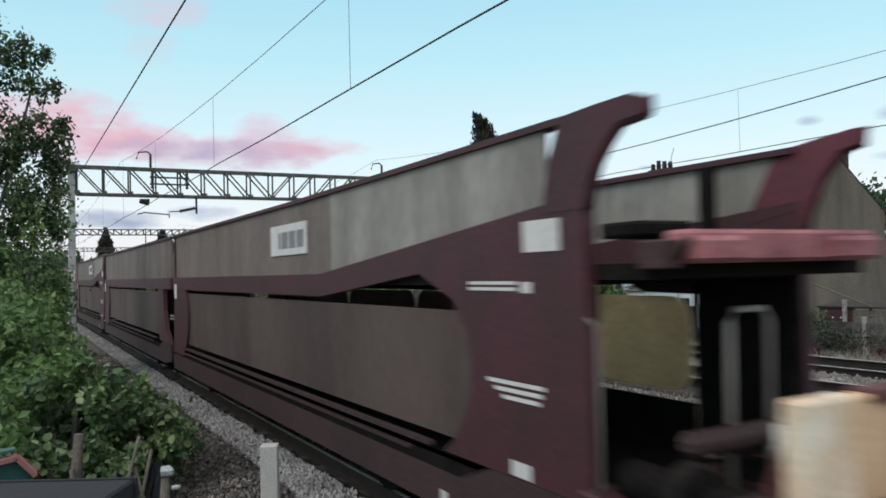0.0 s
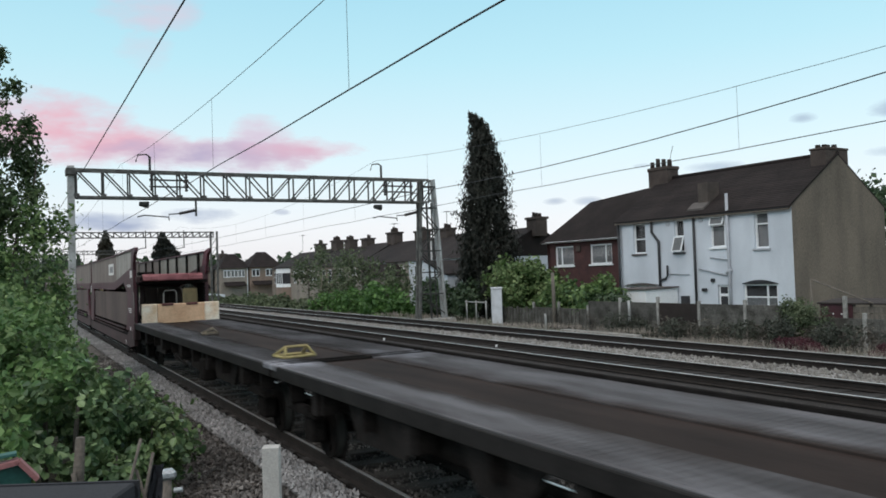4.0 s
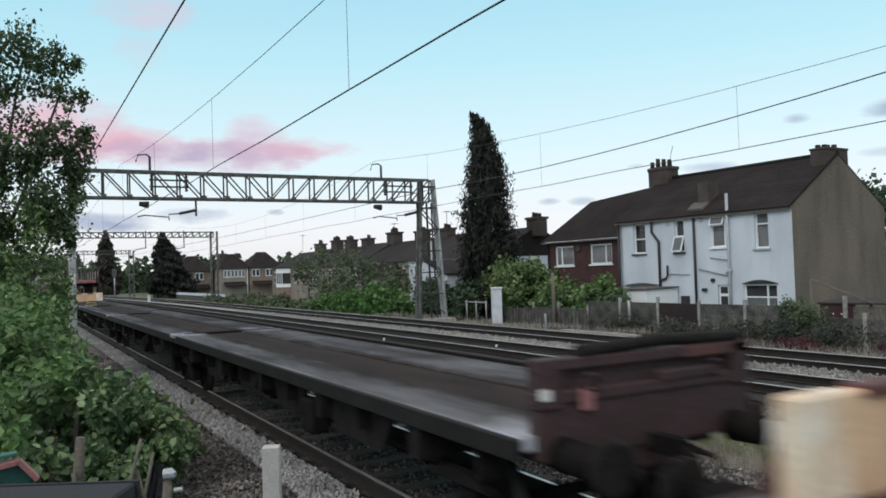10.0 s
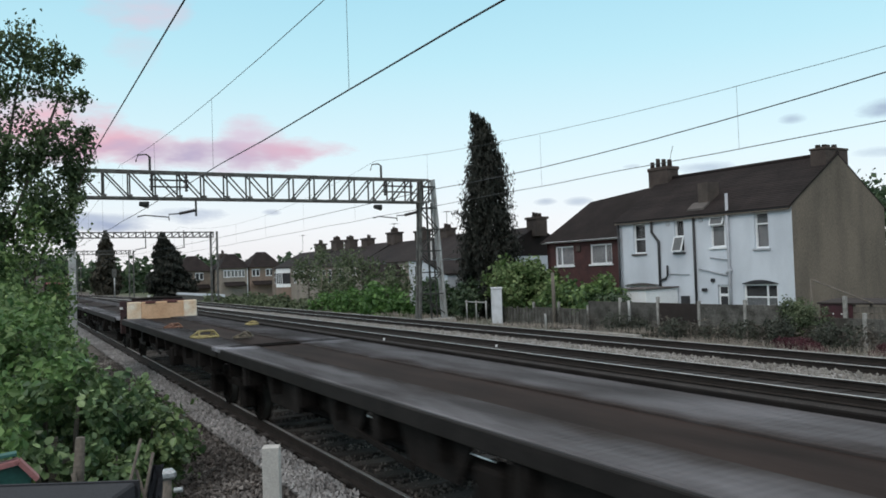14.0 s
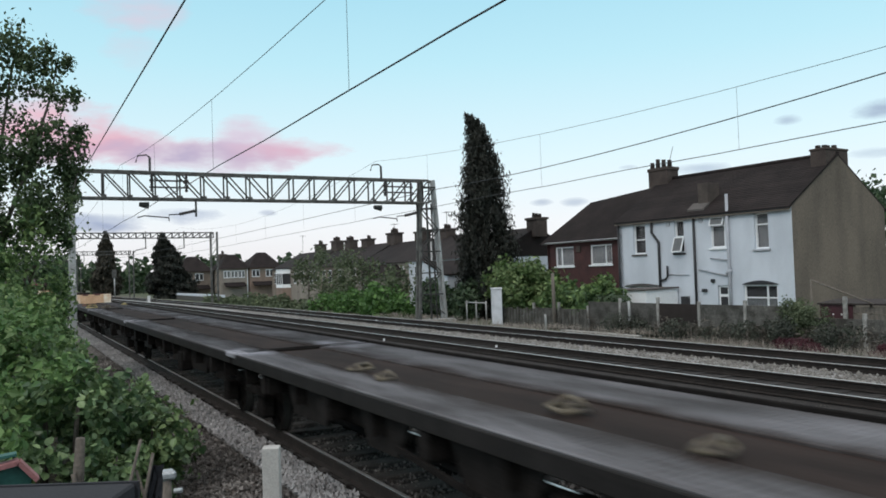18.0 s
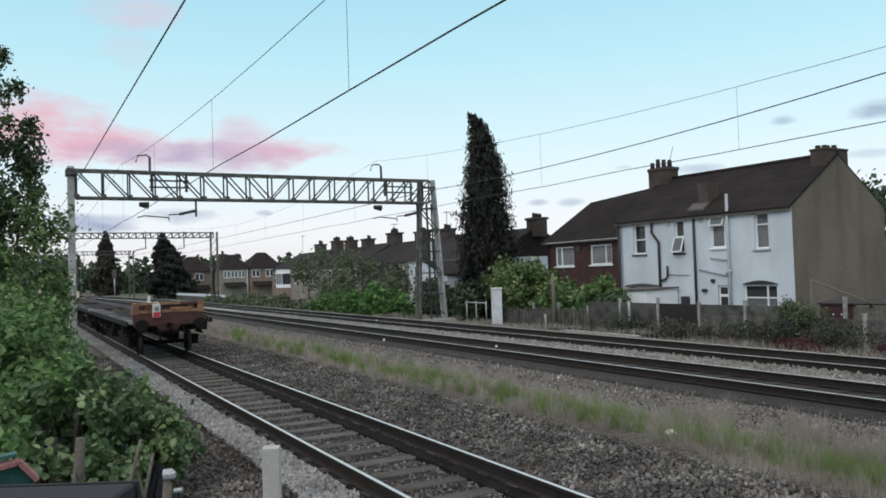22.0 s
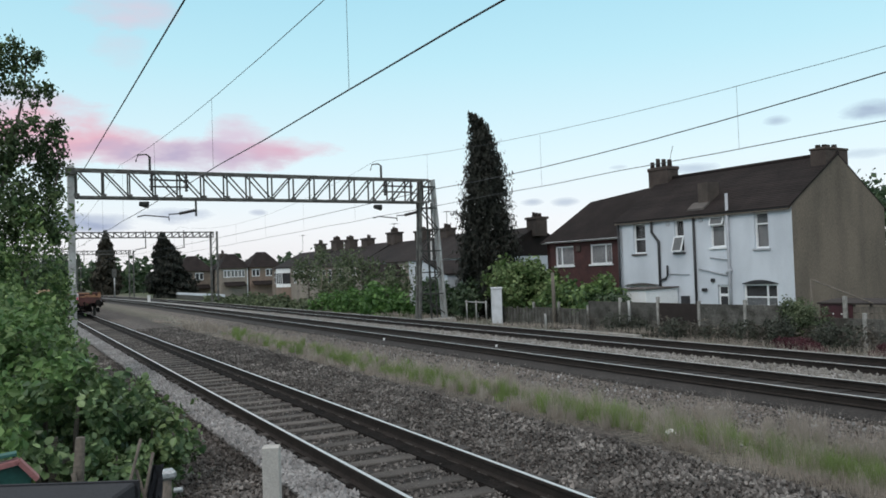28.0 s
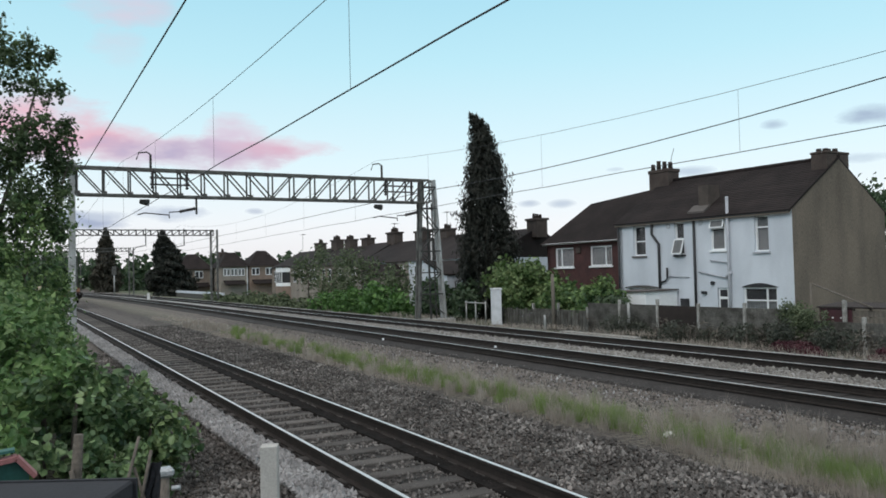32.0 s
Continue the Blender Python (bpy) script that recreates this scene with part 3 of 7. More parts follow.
# ---- train ----
def wheelset(parent, y, z=0.36, r=0.36):
    axle = part("wheelset", tube(B(), [(-0.62, 0, 0), (0.62, 0, 0)], 0.07, 8), UNDER, parent)
    axle.matrix_basis = pose(0, y, z)
    for x in (-0.752, 0.752):
        bm = B()
        d = 0.065 * (1 if x > 0 else -1)
        tube(bm, [(x - d, 0, 0), (x - d * 0.7, 0, 0), (x + d, 0, 0)], [r + 0.028, r, r - 0.005], 20)
        for a in range(5):
            c, s = math.cos(a * 1.2566) * r * 0.6, math.sin(a * 1.2566) * r * 0.6
            tube(bm, [(x + d, c, s), (x + d * 1.5, c, s)], 0.05, 6)
        part("wheel", bm, UNDER, axle)
        bm = B()
        tube(bm, [(x * 0.999 - d * 0.66, 0, 0), (x + d * 0.9, 0, 0)], r + 0.002, 20, caps=False)
        part("tread", bm, DARK_STEEL, axle, "worn steel wheel tread")
    for x in (-0.98, 0.98):
        boxpart("axle_box", x - 0.1, x + 0.1, y - 0.16, y + 0.16, z - 0.12, z + 0.2, UNDER, parent, bevel=0.03)
    return axle


def buffers(parent, y, d):
    for x in (-0.87, 0.87):
        bm = B()
        tube(bm, [(x, y, 0.98), (x, y + d * 0.30, 0.98), (x, y + d * 0.31, 0.98), (x, y + d * 0.50, 0.98)], [0.13, 0.12, 0.085, 0.085], 12)
        ob = part("buffer", bm, UNDER, parent)
        part("buffer_head", tube(B(), [(x, y + d * 0.50, 0.98), (x, y + d * 0.53, 0.98), (x, y + d * 0.57, 0.98)], [0.19, 0.205, 0.17], 18), BLACK_STEEL, ob)
    bm = B()
    bar(bm, (0, y, 0.96), (0, y + d * 0.32, 0.96), 0.10, 0.14)
    tube(bm, [(0, y + d * 0.3, 0.96), (0, y + d * 0.42, 0.90), (0, y + d * 0.44, 0.72), (0, y + d * 0.36, 0.62)], 0.04, 8)
    part("coupling_hook", bm, UNDER, parent)
    for x in (-0.35, 0.42):
        part("brake_hose", tube(B(), [(x, y, 0.85), (x, y + d * 0.22, 0.82), (x + 0.03, y + d * 0.27, 0.6), (x + 0.05, y + d * 0.2, 0.42)], 0.025, 7), BLACK_STEEL, parent)


UNIT = 13.37
BRACKET = mesh_of("bracket", box(B(), -0.10, 0.10, -0.03, 0.03, -0.13, 0.13), UNDER)
WHEELS = []


def flat_unit(q, front=False, rear=False, tan=False, pale=False):
    """One platform of a low car-carrying set: front end at y = 0, runs back to -UNIT."""
    w = thing("flat_wagon", pose(MID, q, 0), "long low flat wagon with grey ribbed wheel tracks and grimy deck", "wagon", "flat wagons of the train")
    L = UNIT - 0.06
    part("deck_floor", box(B(), -0.556, 0.226, -L, -0.04, 1.0, 1.10), DECK_BROWN, w, "grimy brown steel deck floor")
    worn = DECK_WORN if pale else DECK_SOOTY if front else DECK_GREY
    for x0, x1 in ((-1.18, -0.56), (0.23, 1.14)):
        part("wheel_track", box(B(), x0, x1, -L, -0.04, 1.02, 1.125, 0.008), worn, w, "wheel track worn to bare pale steel" if pale else "grey ribbed steel wheel track")
    part("deck_edge", box(B(), 1.20, 1.30, -L, -0.04, 1.0, 1.10), DECK_BROWN, w)
    part("kerb_rail", box(B(), 1.145, 1.195, -L, -0.04, 1.02, 1.17, 0.01), UNDER, w, "dark raised guide rail")
    # fine cross ribs of the wheel tracks
    bm = B()
    for i in range(int(L / 0.10)):
        y = -0.1 - i * 0.10
        box(bm, -1.16, -0.58, y - 0.012, y + 0.012, 1.126, 1.132)
        box(bm, 0.25, 1.12, y - 0.012, y + 0.012, 1.126, 1.132)
    tagged(part("tread_ribs", bm, worn, w), kind="stuff")
    for x in (-1.235, 1.355):
        s = 1 if x > 0 else -1
        part("solebar", box(B(), min(x, x - s * 0.05), max(x, x - s * 0.05), -L, -0.04, 0.955, 1.115, 0.01), SOLEBAR, w, "grimy dark grey solebar")
        for i in range(11):
            share("bracket", BRACKET, w, pose(x - s * 0.15, -0.7 - i * 1.2, 0.83))
    part("centre_sill", box(B(), -0.30, 0.30, -L, -0.04, 0.68, 0.98, 0.02), BLACK_STEEL, w)
    for i in range(5):
        y = -1.6 - i * 2.5
        part("cross_bearer", box(B(), -1.18, 1.24, y - 0.09, y + 0.09, 0.66, 0.99), BLACK_STEEL, w)
    part("air_tank", tube(B(), [(-0.75, -5.0, 0.72), (-0.75, -4.95, 0.72), (-0.75, -3.7, 0.72), (-0.75, -3.65, 0.72)], [0.08, 0.17, 0.17, 0.08], 14), UNDER, w)
    # the far beam is deepened to keep light from under the deck
    for x, z in ((-0.62, 0.74), (0.62, 0.24)):
        part("truss_and_blocker", box(B(), x - 0.03, x + 0.03, -L + 1.9, -1.9, z, 0.98), BLACK_STEEL, w)
    for x in (-1.02, 1.02):
        for y0, y1 in ((-2.3, -4.1), (-4.8, -6.1), (-6.8, -8.3), (-9.0, -10.9)):
            part("side_girder", slab(B(), [(y0, 0.97), (y1, 0.97), (y1 + 0.30, 0.52), (y0 - 0.30, 0.52)], "x", x - 0.025, x + 0.025), BLACK_STEEL, w, "sooty side girder under the deck")
    part("brake_lever", bar(B(), (-1.24, -6.2, 0.72), (-1.24, -7.6, 0.60), 0.035, 0.05), UNDER, w)
    part("spring_buckle", box(B(), -1.20, -0.95, -8.9, -8.5, 0.42, 0.82, 0.03), UNDER, w)
    for y in (-1.05, -L + 1.0):
        WHEELS.append(wheelset(w, y))
        for x in (-1.12, 1.12):
            bm = B()
            for i in range(6):
                hw = 0.55 - i * 0.08
                box(bm, x - 0.045, x + 0.045, y - hw, y + hw, 0.60 + i * 0.018, 0.615 + i * 0.018)
            part("leaf_spring", bm, UNDER, w)
    for y in ((-0.12,) if not front else ()) + ((-L + 0.08,) if not rear else ()):
        part("joint_plate", box(B(), -1.17, 1.28, y - 0.025, y + 0.025, 1.09, 1.137, 0.006), UNDER, w, "grimy hinged plate over the joint")
        part("corner_plate", box(B(), -1.25, -1.0, y - 0.16, y + 0.16, 1.06, 1.134, 0.012), worn, w, "pale worn plate at the corner of the deck")
    if front:
        part("headstock", box(B(), -1.26, 1.26, -0.04, 0.10, 0.66, 1.12, 0.02), MAROON_DIRTY, w)
        buffers(w, 0.10, 1)
        wall = part("end_stop", box(B(), -0.66, 0.66, -0.30, -0.19, 1.10, 1.655, 0.015), CREAM, w, "cream painted steel end stop")
        for x0, x1 in ((-1.08, -0.664), (0.664, 1.08)):
            part("end_stop_face", box(B(), x0, x1, -0.31, -0.18, 1.10, 1.665, 0.02), CREAM_WHITE, wall, "pale cream end face")
        for x in (-0.38, 0.30):
            part("recess_pad", box(B(), x - 0.16, x + 0.16, -0.325, -0.17, 1.60, 1.672, 0.01), RED_BROWN, wall)
        for x in (-0.95, -0.3, 0.35, 0.95):
            part("stay", bar(B(), (x, -0.19, 1.55), (x, -0.02, 1.12), 0.07, 0.05), RED_BROWN, wall)
        part("lamp_iron", box(B(), -0.72, -0.55, 0.10, 0.13, 1.2, 1.45), WHITE_MARK, w, "white data plate")
    if rear:
        y = -UNIT
        plate, trim = (RED_BROWN, TAN) if tan else (MAROON_DIRTY, MAROON_DIRTY)
        part("headstock", box(B(), -1.06, 1.10, y, y + 0.16, 0.93, 1.36, 0.02), plate, w, "rusty red end plate" if tan else "grimy dark maroon end plate")
        top = part("end_stop", box(B(), -1.09, 1.09, y - 0.02, y + 0.12, 1.34, 1.43, 0.01), trim, w, "tan painted steel end frame" if tan else "")
        part("top_bar", box(B(), -1.09, 0.35 if tan else 1.09, y - 0.02, y + 0.12, 1.58, 1.665, 0.01), trim, top)
        part("top_bar", box(B(), 0.354, 1.088, y - 0.024, y + 0.12, 1.56, 1.67, 0.02), RED_BROWN, top, "rusty red patch of the top bar")
        for x in (-0.98, 0.98):
            part("post", box(B(), x - 0.10, x + 0.10, y - 0.024, y + 0.124, 1.31, 1.668, 0.01), trim, top)
        part("inner_plate", box(B(), -0.88, 0.88, y + 0.05, y + 0.09, 1.42, 1.60), plate, top)
        part("rib", box(B(), 0.05, 0.75, y - 0.03, y + 0.05, 1.40, 1.50, 0.02), trim, top)
        for x in (-0.62, 0.66):
            part("lashing_ring", tube(B(), [(x + 0.07 * math.cos(a * 0.7), y - 0.03, 1.48 + 0.06 * math.sin(a * 0.7)) for a in range(10)], 0.014, 6), trim, top)
        if not tan:
            part("stowed_stanchion", tube(B(), [(-0.7, y + 0.02, 1.70), (0.2, y + 0.03, 1.73), (1.0, y + 0.02, 1.70)], 0.05, 8), BLACK_STEEL, top, "sooty stanchion lying along the end")
            part("label_plate", box(B(), -0.72, -0.60, y - 0.036, y - 0.03, 1.28, 1.44), PINK_WOOD, w, "faded pink plate")
            part("label_plate", box(B(), -1.08, -0.98, y - 0.03, y - 0.024, 1.38, 1.46), WHITE_MARK, w, "small white plate")
        buffers(w, y, -1)
        part("bottom_skirt", slab(B(), [(-0.36, 0.928), (0.36, 0.928), (0.24, 0.78), (-0.24, 0.78)], "y", y + 0.02, y + 0.14), plate, w)
    return w


def tail_lamp(q):
    t = thing("tail_lamp", pose(MID, q, 0), "white tail lamp box with a red square on the rear wagon", "tail lamp")
    part("case", box(B(), -0.50, -0.27, -0.16, -0.03, 1.20, 1.63, 0.02), WHITE_MARK, t, "white case")
    part("red_square", box(B(), -0.482, -0.288, -0.166, -0.158, 1.215, 1.37), LAMP_RED, t, "red reflective square")
    part("lens", tube(B(), [(-0.385, -0.155, 1.47), (-0.385, -0.185, 1.47)], 0.065, 16), GREY_MARK, t, "dark round lens")
    part("handle", tube(B(), [(-0.45, -0.09, 1.62), (-0.44, -0.09, 1.69), (-0.33, -0.09, 1.69), (-0.32, -0.09, 1.62)], 0.012, 6), WHITE_MARK, t)
    return t


def wheel_chock(q, x, material, turn=0, scale=1.0):
    t = thing("wheel_chock", pose(MID + x, q, 1.13, 0, 0, turn), {YELLOW: "faded yellow", BEIGE: "worn beige"}.get(material, "faded orange-red") + " tubular steel wheel chock lying on the wagon deck", "wheel chock", "loose chocks on the deck")
    r = 0.022
    lo = [(a * scale, b * scale, r) for a, b in ((-0.24, -0.20), (0.24, -0.20), (0.24, 0.20), (-0.24, 0.20))]
    hi = [(-0.17 * scale, -0.08 * scale, 0.16 * scale), (0.17 * scale, -0.08 * scale, 0.16 * scale)]
    part("base_frame", tube(B(), lo + lo[:1], r, 7), material, t)
    part("top_tube", tube(B(), [lo[0], hi[0], hi[1], lo[1]], r, 7), material, t)
    for a, b in ((hi[0], lo[3]), (hi[1], lo[2])):
        part("brace", tube(B(), [a, b], r, 7), material, t)
    return t


def box_unit(q, rear_flare=True, L=14.6, front_flare=False, deep=False):
    """One half of a covered two-deck car carrier: rear end at y = 0, forward to L."""
    w = thing("car_carrier", pose(MID, q, 0), "maroon two-deck car carrier wagon with dusty grey side panels", "wagon", "car carrier wagons of the train")
    X = 1.11
    f = L - 0.10
    for s in (-1, 1):
        def px(a, b):
            return (min(s * a, s * b), max(s * a, s * b))
        o = px(X, X - 0.10)
        # sill, pillars and the band that climbs to the open end
        part("sill", slab(B(), [(0.0, 0.40), (0.9, 0.30), (f, 0.30), (f, 0.62), (1.7, 0.62), (1.2, 0.80), (0.0, 0.80)], "x", *o), MAROON_DIRTY, w)
        part("ledge", box(B(), *px(X - 0.02, X - 0.14), 1.5, f - 0.9, 0.62, 0.72), UNDER, w)
        part("ledge_rail", box(B(), *px(X + 0.005, X - 0.05), 2.2, f - 1.0, 0.80, 0.84), MAROON_DIRTY, w)
        part("ledge_rail", box(B(), *px(X + 0.005, X - 0.05), 2.6, f - 1.0, 0.70, 0.725), MAROON_DIRTY, w)
        if rear_flare:
            part("end_column", slab(B(), [(0.0, 0.804), (1.95, 0.804), (1.72, 0.95), (1.56, 1.14), (1.46, 1.38), (1.45, 1.62), (1.52, 1.84), (1.66, 2.0), (1.72, 2.08), (2.35, 2.31), (0.02, 2.72)] if s < 0 else [(0.0, 0.804), (0.9, 0.804), (1.10, 1.1), (1.10, 1.95), (1.0, 2.06), (1.75, 2.08), (2.35, 2.31), (0.02, 2.72)], "x", *o), MAROON, w)
            part("climbing_band", slab(B(), [(2.37, 2.30), (4.9, 2.06), (4.9, 2.325), (0.02, 2.80), (0.02, 2.725)], "x", *o), MAROON, w)
            near_arm = [(0.44, 2.70), (0.42, 2.82), (0.36, 3.05), (0.22, 3.325), (-0.12, 3.34), (-0.46, 3.345), (-0.56, 3.305), (-0.56, 3.21), (-0.34, 3.195), (-0.22, 3.10), (-0.11, 2.98), (-0.03, 2.82), (0.0, 2.70)]
            far_arm = [(0.75, 2.60), (0.52, 2.68), (0.36, 2.95), (0.21, 3.20), (-0.10, 3.245), (-0.42, 3.28), (-0.50, 3.285), (-0.49, 3.17), (-0.33, 3.14), (-0.18, 2.98), (-0.10, 2.82), (-0.03, 2.66), (0.02, 2.5)]
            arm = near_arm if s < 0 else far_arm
            part("end_arm", slab(B(), arm, "x", *px(X + 0.004, X - 0.09)), MAROON if s < 0 else MAROON_LIT, w, "curved maroon end arm")
            part("arm_flange", tube(B(), [(s * (X - 0.04), a, b) for a, b in arm[6:]], 0.035, 6), MAROON, w)
            p0, band0 = (0.47 if s < 0 else 0.26), 4.9
        else:
            part("end_column", slab(B(), [(0.25, 0.804), (1.55, 0.804), (1.80, 1.1), (1.85, 1.5), (1.75, 2.055), (1.05, 2.055), (1.0, 1.55), (0.75, 1.1), (0.4, 0.9)], "x", *o), MAROON, w)
            p0, band0 = 0.10, 0.0
        part("front_column", slab(B(), [(f - 1.36, 2.055), (f - 1.55, 1.86), (f - 1.65, 1.55), (f - 1.60, 1.22), (f - 1.42, 0.92), (f - 1.15, 0.664), (f, 0.664), (f - 0.06, 1.4), (f - 0.16, 2.055)], "x", *o), MAROON, w)
        part("side_band", box(B(), *o, band0 + 0.003, f, 2.06, 2.325), MAROON, w)
        ya, yb, rr = (1.3 if rear_flare else 1.5), f - 0.8, 0.22
        rim = [(cy + rr * math.cos(math.radians(a)), cz + rr * math.sin(math.radians(a))) for cy, cz, a0 in ((yb - rr, 1.99 - rr, 0), (ya + rr, 1.99 - rr, 90), (ya + rr, 0.92 + rr, 180), (yb - rr, 0.92 + rr, 270)) for a in range(a0, a0 + 91, 18)]
        if s > 0 and rear_flare:
            # only the end panel is bright cream; browner ones imitate the dim interior
            for k, (a, b) in enumerate(((1.2, 3.9), (3.96, 6.6), (6.66, 9.3), (9.36, yb))):
                rim = [(cy + rr * math.cos(math.radians(v)), cz + rr * math.sin(math.radians(v))) for cy, cz, a0 in ((b - rr, 2.04 - rr, 0), (a + rr, 2.04 - rr, 90), (a + rr, 1.17 + rr, 180), (b - rr, 1.17 + rr, 270)) for v in range(a0, a0 + 91, 18)]
                part("lower_panel", slab(B(), rim, "x", X - 0.075, X - 0.045), PANEL_MID if k else PANEL_CREAM, w, "" if k else "cream side panel brightened as if daylit")
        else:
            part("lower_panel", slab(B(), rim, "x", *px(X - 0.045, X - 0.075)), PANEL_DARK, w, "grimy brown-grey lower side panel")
        n = 7

        def top(y):
            if rear_flare and s > 0:
                return 3.165
            return 3.235 + (max(0.0, 6.0 - y) * 0.009 if rear_flare else 0.0)
        for i in range(n):
            y0, y1 = (p0 if i == 0 else 0.90 + 1.88 * i), (f - 0.12 if i == n - 1 else 2.78 + 1.88 * i)
            ym = 2.30
            m = PANEL_FAR_LIT if (rear_flare and s > 0 and i < 4) else PANEL_PALE if (rear_flare and i < 2) else PANEL_MID
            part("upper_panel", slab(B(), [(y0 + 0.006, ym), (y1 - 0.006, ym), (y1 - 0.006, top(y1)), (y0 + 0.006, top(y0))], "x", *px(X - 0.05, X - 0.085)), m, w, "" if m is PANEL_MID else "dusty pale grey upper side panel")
            if i or (s > 0 and rear_flare):
                part("panel_post", box(B(), *px(X - 0.09, X - 0.15), 0.90 + 1.88 * i - 0.07, 0.90 + 1.88 * i + 0.07, 2.34, 3.16), UNDER, w)
        part("top_rail", slab(B(), [(p0 - 0.22, top(p0)), (6.0, top(6.0) + 0.001), (f - 0.02, top(6.0) + 0.001), (f - 0.02, top(6.0) + 0.05), (6.0, top(6.0) + 0.05), (p0 - 0.22, top(p0) + 0.05)], "x", *px(X - 0.01, X - 0.14)), MAROON, w)
        part("panel_joint", box(B(), *px(X - 0.02, X - 0.09), f - 0.12, f, 2.328, 3.24), MAROON, w)
        if s < 0:
            # markings: small white bars and plates
            if rear_flare:
                for i in range(3):
                    part("marking", box(B(), -X - 0.004, -X, 0.47 + 0.03 * i, 1.20 - 0.10 * i, 1.475 - i * 0.055, 1.505 - i * 0.055), WHITE_MARK, w)
                for i in range(2):
                    part("marking", box(B(), -X - 0.004, -X, 0.78, 1.45, 2.165 + i * 0.045, 2.19 + i * 0.045), WHITE_MARK, w)
                part("marking", box(B(), -X - 0.004, -X, 0.60, 0.72, 2.15, 2.23), WHITE_MARK, w)
                part("data_panel", box(B(), -X - 0.006, -X, 0.26, 0.68, 2.44, 2.66), WHITE_MARK, w, "white data panel")
                part("marking", box(B(), -X - 0.004, -X, 0.66, 0.90, 0.82, 0.93), WHITE_MARK, w)
                part("marking", box(B(), -X - 0.004, -X, 1.9, 2.0, 0.36, 0.46), WHITE_MARK, w)
                sign = part("name_board", box(B(), -X + 0.030, -X + 0.049, 5.46, 6.98, 2.59, 3.00), WHITE_MARK, w, "white board with grey mark")
                for a, b in ((5.56, 5.82), (5.88, 6.14), (6.20, 6.46), (6.52, 6.60)):
                    part("mark_bar", box(B(), -X + 0.025, -X + 0.031, a, b, 2.68, 2.90), GREY_MARK, sign)
            part("data_panel", box(B(), -X - 0.006, -X, f - 0.42, f - 0.14, 1.86, 2.18), WHITE_MARK, w, "small white data panel")
    part("lower_deck", box(B(), -1.05, 1.05, 0.1, f, 0.62, 0.72), UNDER, w)
    part("upper_deck", box(B(), -1.04, 1.04, 0.25 if rear_flare else 0.02, f, 2.20, 2.30), UNDER, w)
    part("underframe", box(B(), -0.35, 0.35, 0.1, f, 0.34, 0.618), BLACK_STEEL, w)
    if rear_flare:
        beam = part("upper_end_beam", box(B(), -0.93, 0.80, -0.70, -0.50, 2.33, 2.53, 0.025), MAROON_WORN, w, "scuffed pinkish-red upper end beam")
        for x in (-0.70, 0.57):
            part("hinge_pad", box(B(), x - 0.22, x + 0.22, -0.76, -0.48, 2.33, 2.49, 0.03), MAROON_WORN, beam)
        part("ramp", box(B(), -1.02, 0.98, -0.50, 0.24, 2.24, 2.34), UNDER, w)
        for x in (-1.02, 1.02):
            s = 1 if x > 0 else -1
            part("end_post", box(B(), x - 0.07, x + 0.07, 0.05, 0.30, 0.72, 2.2, 0.01), BLACK_STEEL, w)
        part("hinge_plate", box(B(), -1.10, -0.935, -0.66, -0.46, 2.30, 2.47, 0.01), MAROON_DIRTY, w, "dark maroon hinge plate")
        part("winch_handle", tube(B(), [(-0.99, -0.70, 2.36), (-0.99, -0.74, 2.42), (-0.96, -0.75, 2.48)], 0.022, 7), BLACK_STEEL, w)
        for x, z in ((-0.62, 0.80), (-0.20, 1.02)):
            part("label_plate", box(B(), x, x + 0.10, -0.135, -0.121, z, z + 0.14), WHITE_MARK, w, "small white plate")
        part("winch_box", box(B(), -1.0, -0.55, -0.40, 0.0, 2.50, 2.60, 0.02), UNDER, w)
        # black sheet added over the maroon column to darken its inner face like shade
        part("inner_shade", box(B(), X - 0.135, X - 0.105, 0.04, 1.06, 0.82, 2.19), BLACK_STEEL, w, "black sheet for the shaded inside of the end column")
        part("inner_sill", box(B(), X - 0.16, X - 0.12, 1.08, f - 0.9, 0.73, 1.10), BLACK_STEEL, w)
        part("ramp_beam", box(B(), -0.80, 0.92, -0.58, -0.40, 1.16, 1.31, 0.05), MAROON_DIRTY, w, "dusty maroon beam of the lower ramp")
        part("grab_rail", tube(B(), [(-1.12, -0.03, 0.9), (-1.12, -0.11, 0.95), (-1.12, -0.11, 1.95), (-1.12, -0.02, 2.0)], 0.013, 7), PANEL_PALE, w, "pale grab rail")
        part("grab_rail", tube(B(), [(-0.32, -0.42, 0.9), (-0.32, -0.44, 1.95), (-0.27, -0.44, 2.03), (0.0, -0.44, 2.03), (0.05, -0.44, 1.95), (0.05, -0.42, 0.9)], 0.024, 7), PANEL_PALE, w, "pale grab rail")
        part("headstock", box(B(), -1.15, 1.15, -0.12, 0.10, 0.60, 0.90, 0.02), MAROON, w)
        part("end_step", box(B(), -1.12, -0.5, -0.22, -0.10, 0.70, 0.74), WHITE_MARK, w)
        buffers(w, -0.10, -1)
    for y in (2.0, 3.8, L - 2.4):
        WHEELS.append(wheelset(w, y))
    part("foot_step", box(B(), -1.14, -0.9, 1.0, 1.35, 0.12, 0.16), UNDER, w)
    return w


TRAIN = []
for i in range(4):
    q = (4.08, 18.95, 33.8, 48.6)[i]
    TRAIN.append((box_unit(q, rear_flare=(i % 2 == 0)), q, 7.0))
for k, q0 in enumerate((2.88, -52.38)):
    for i in range(4):
        q = q0 - i * UNIT
        TRAIN.append((flat_unit(q, i == 0, i == 3, k == 1, i == 3), q, -6.7))
TAIL_Q = -52.38 - 4 * UNIT
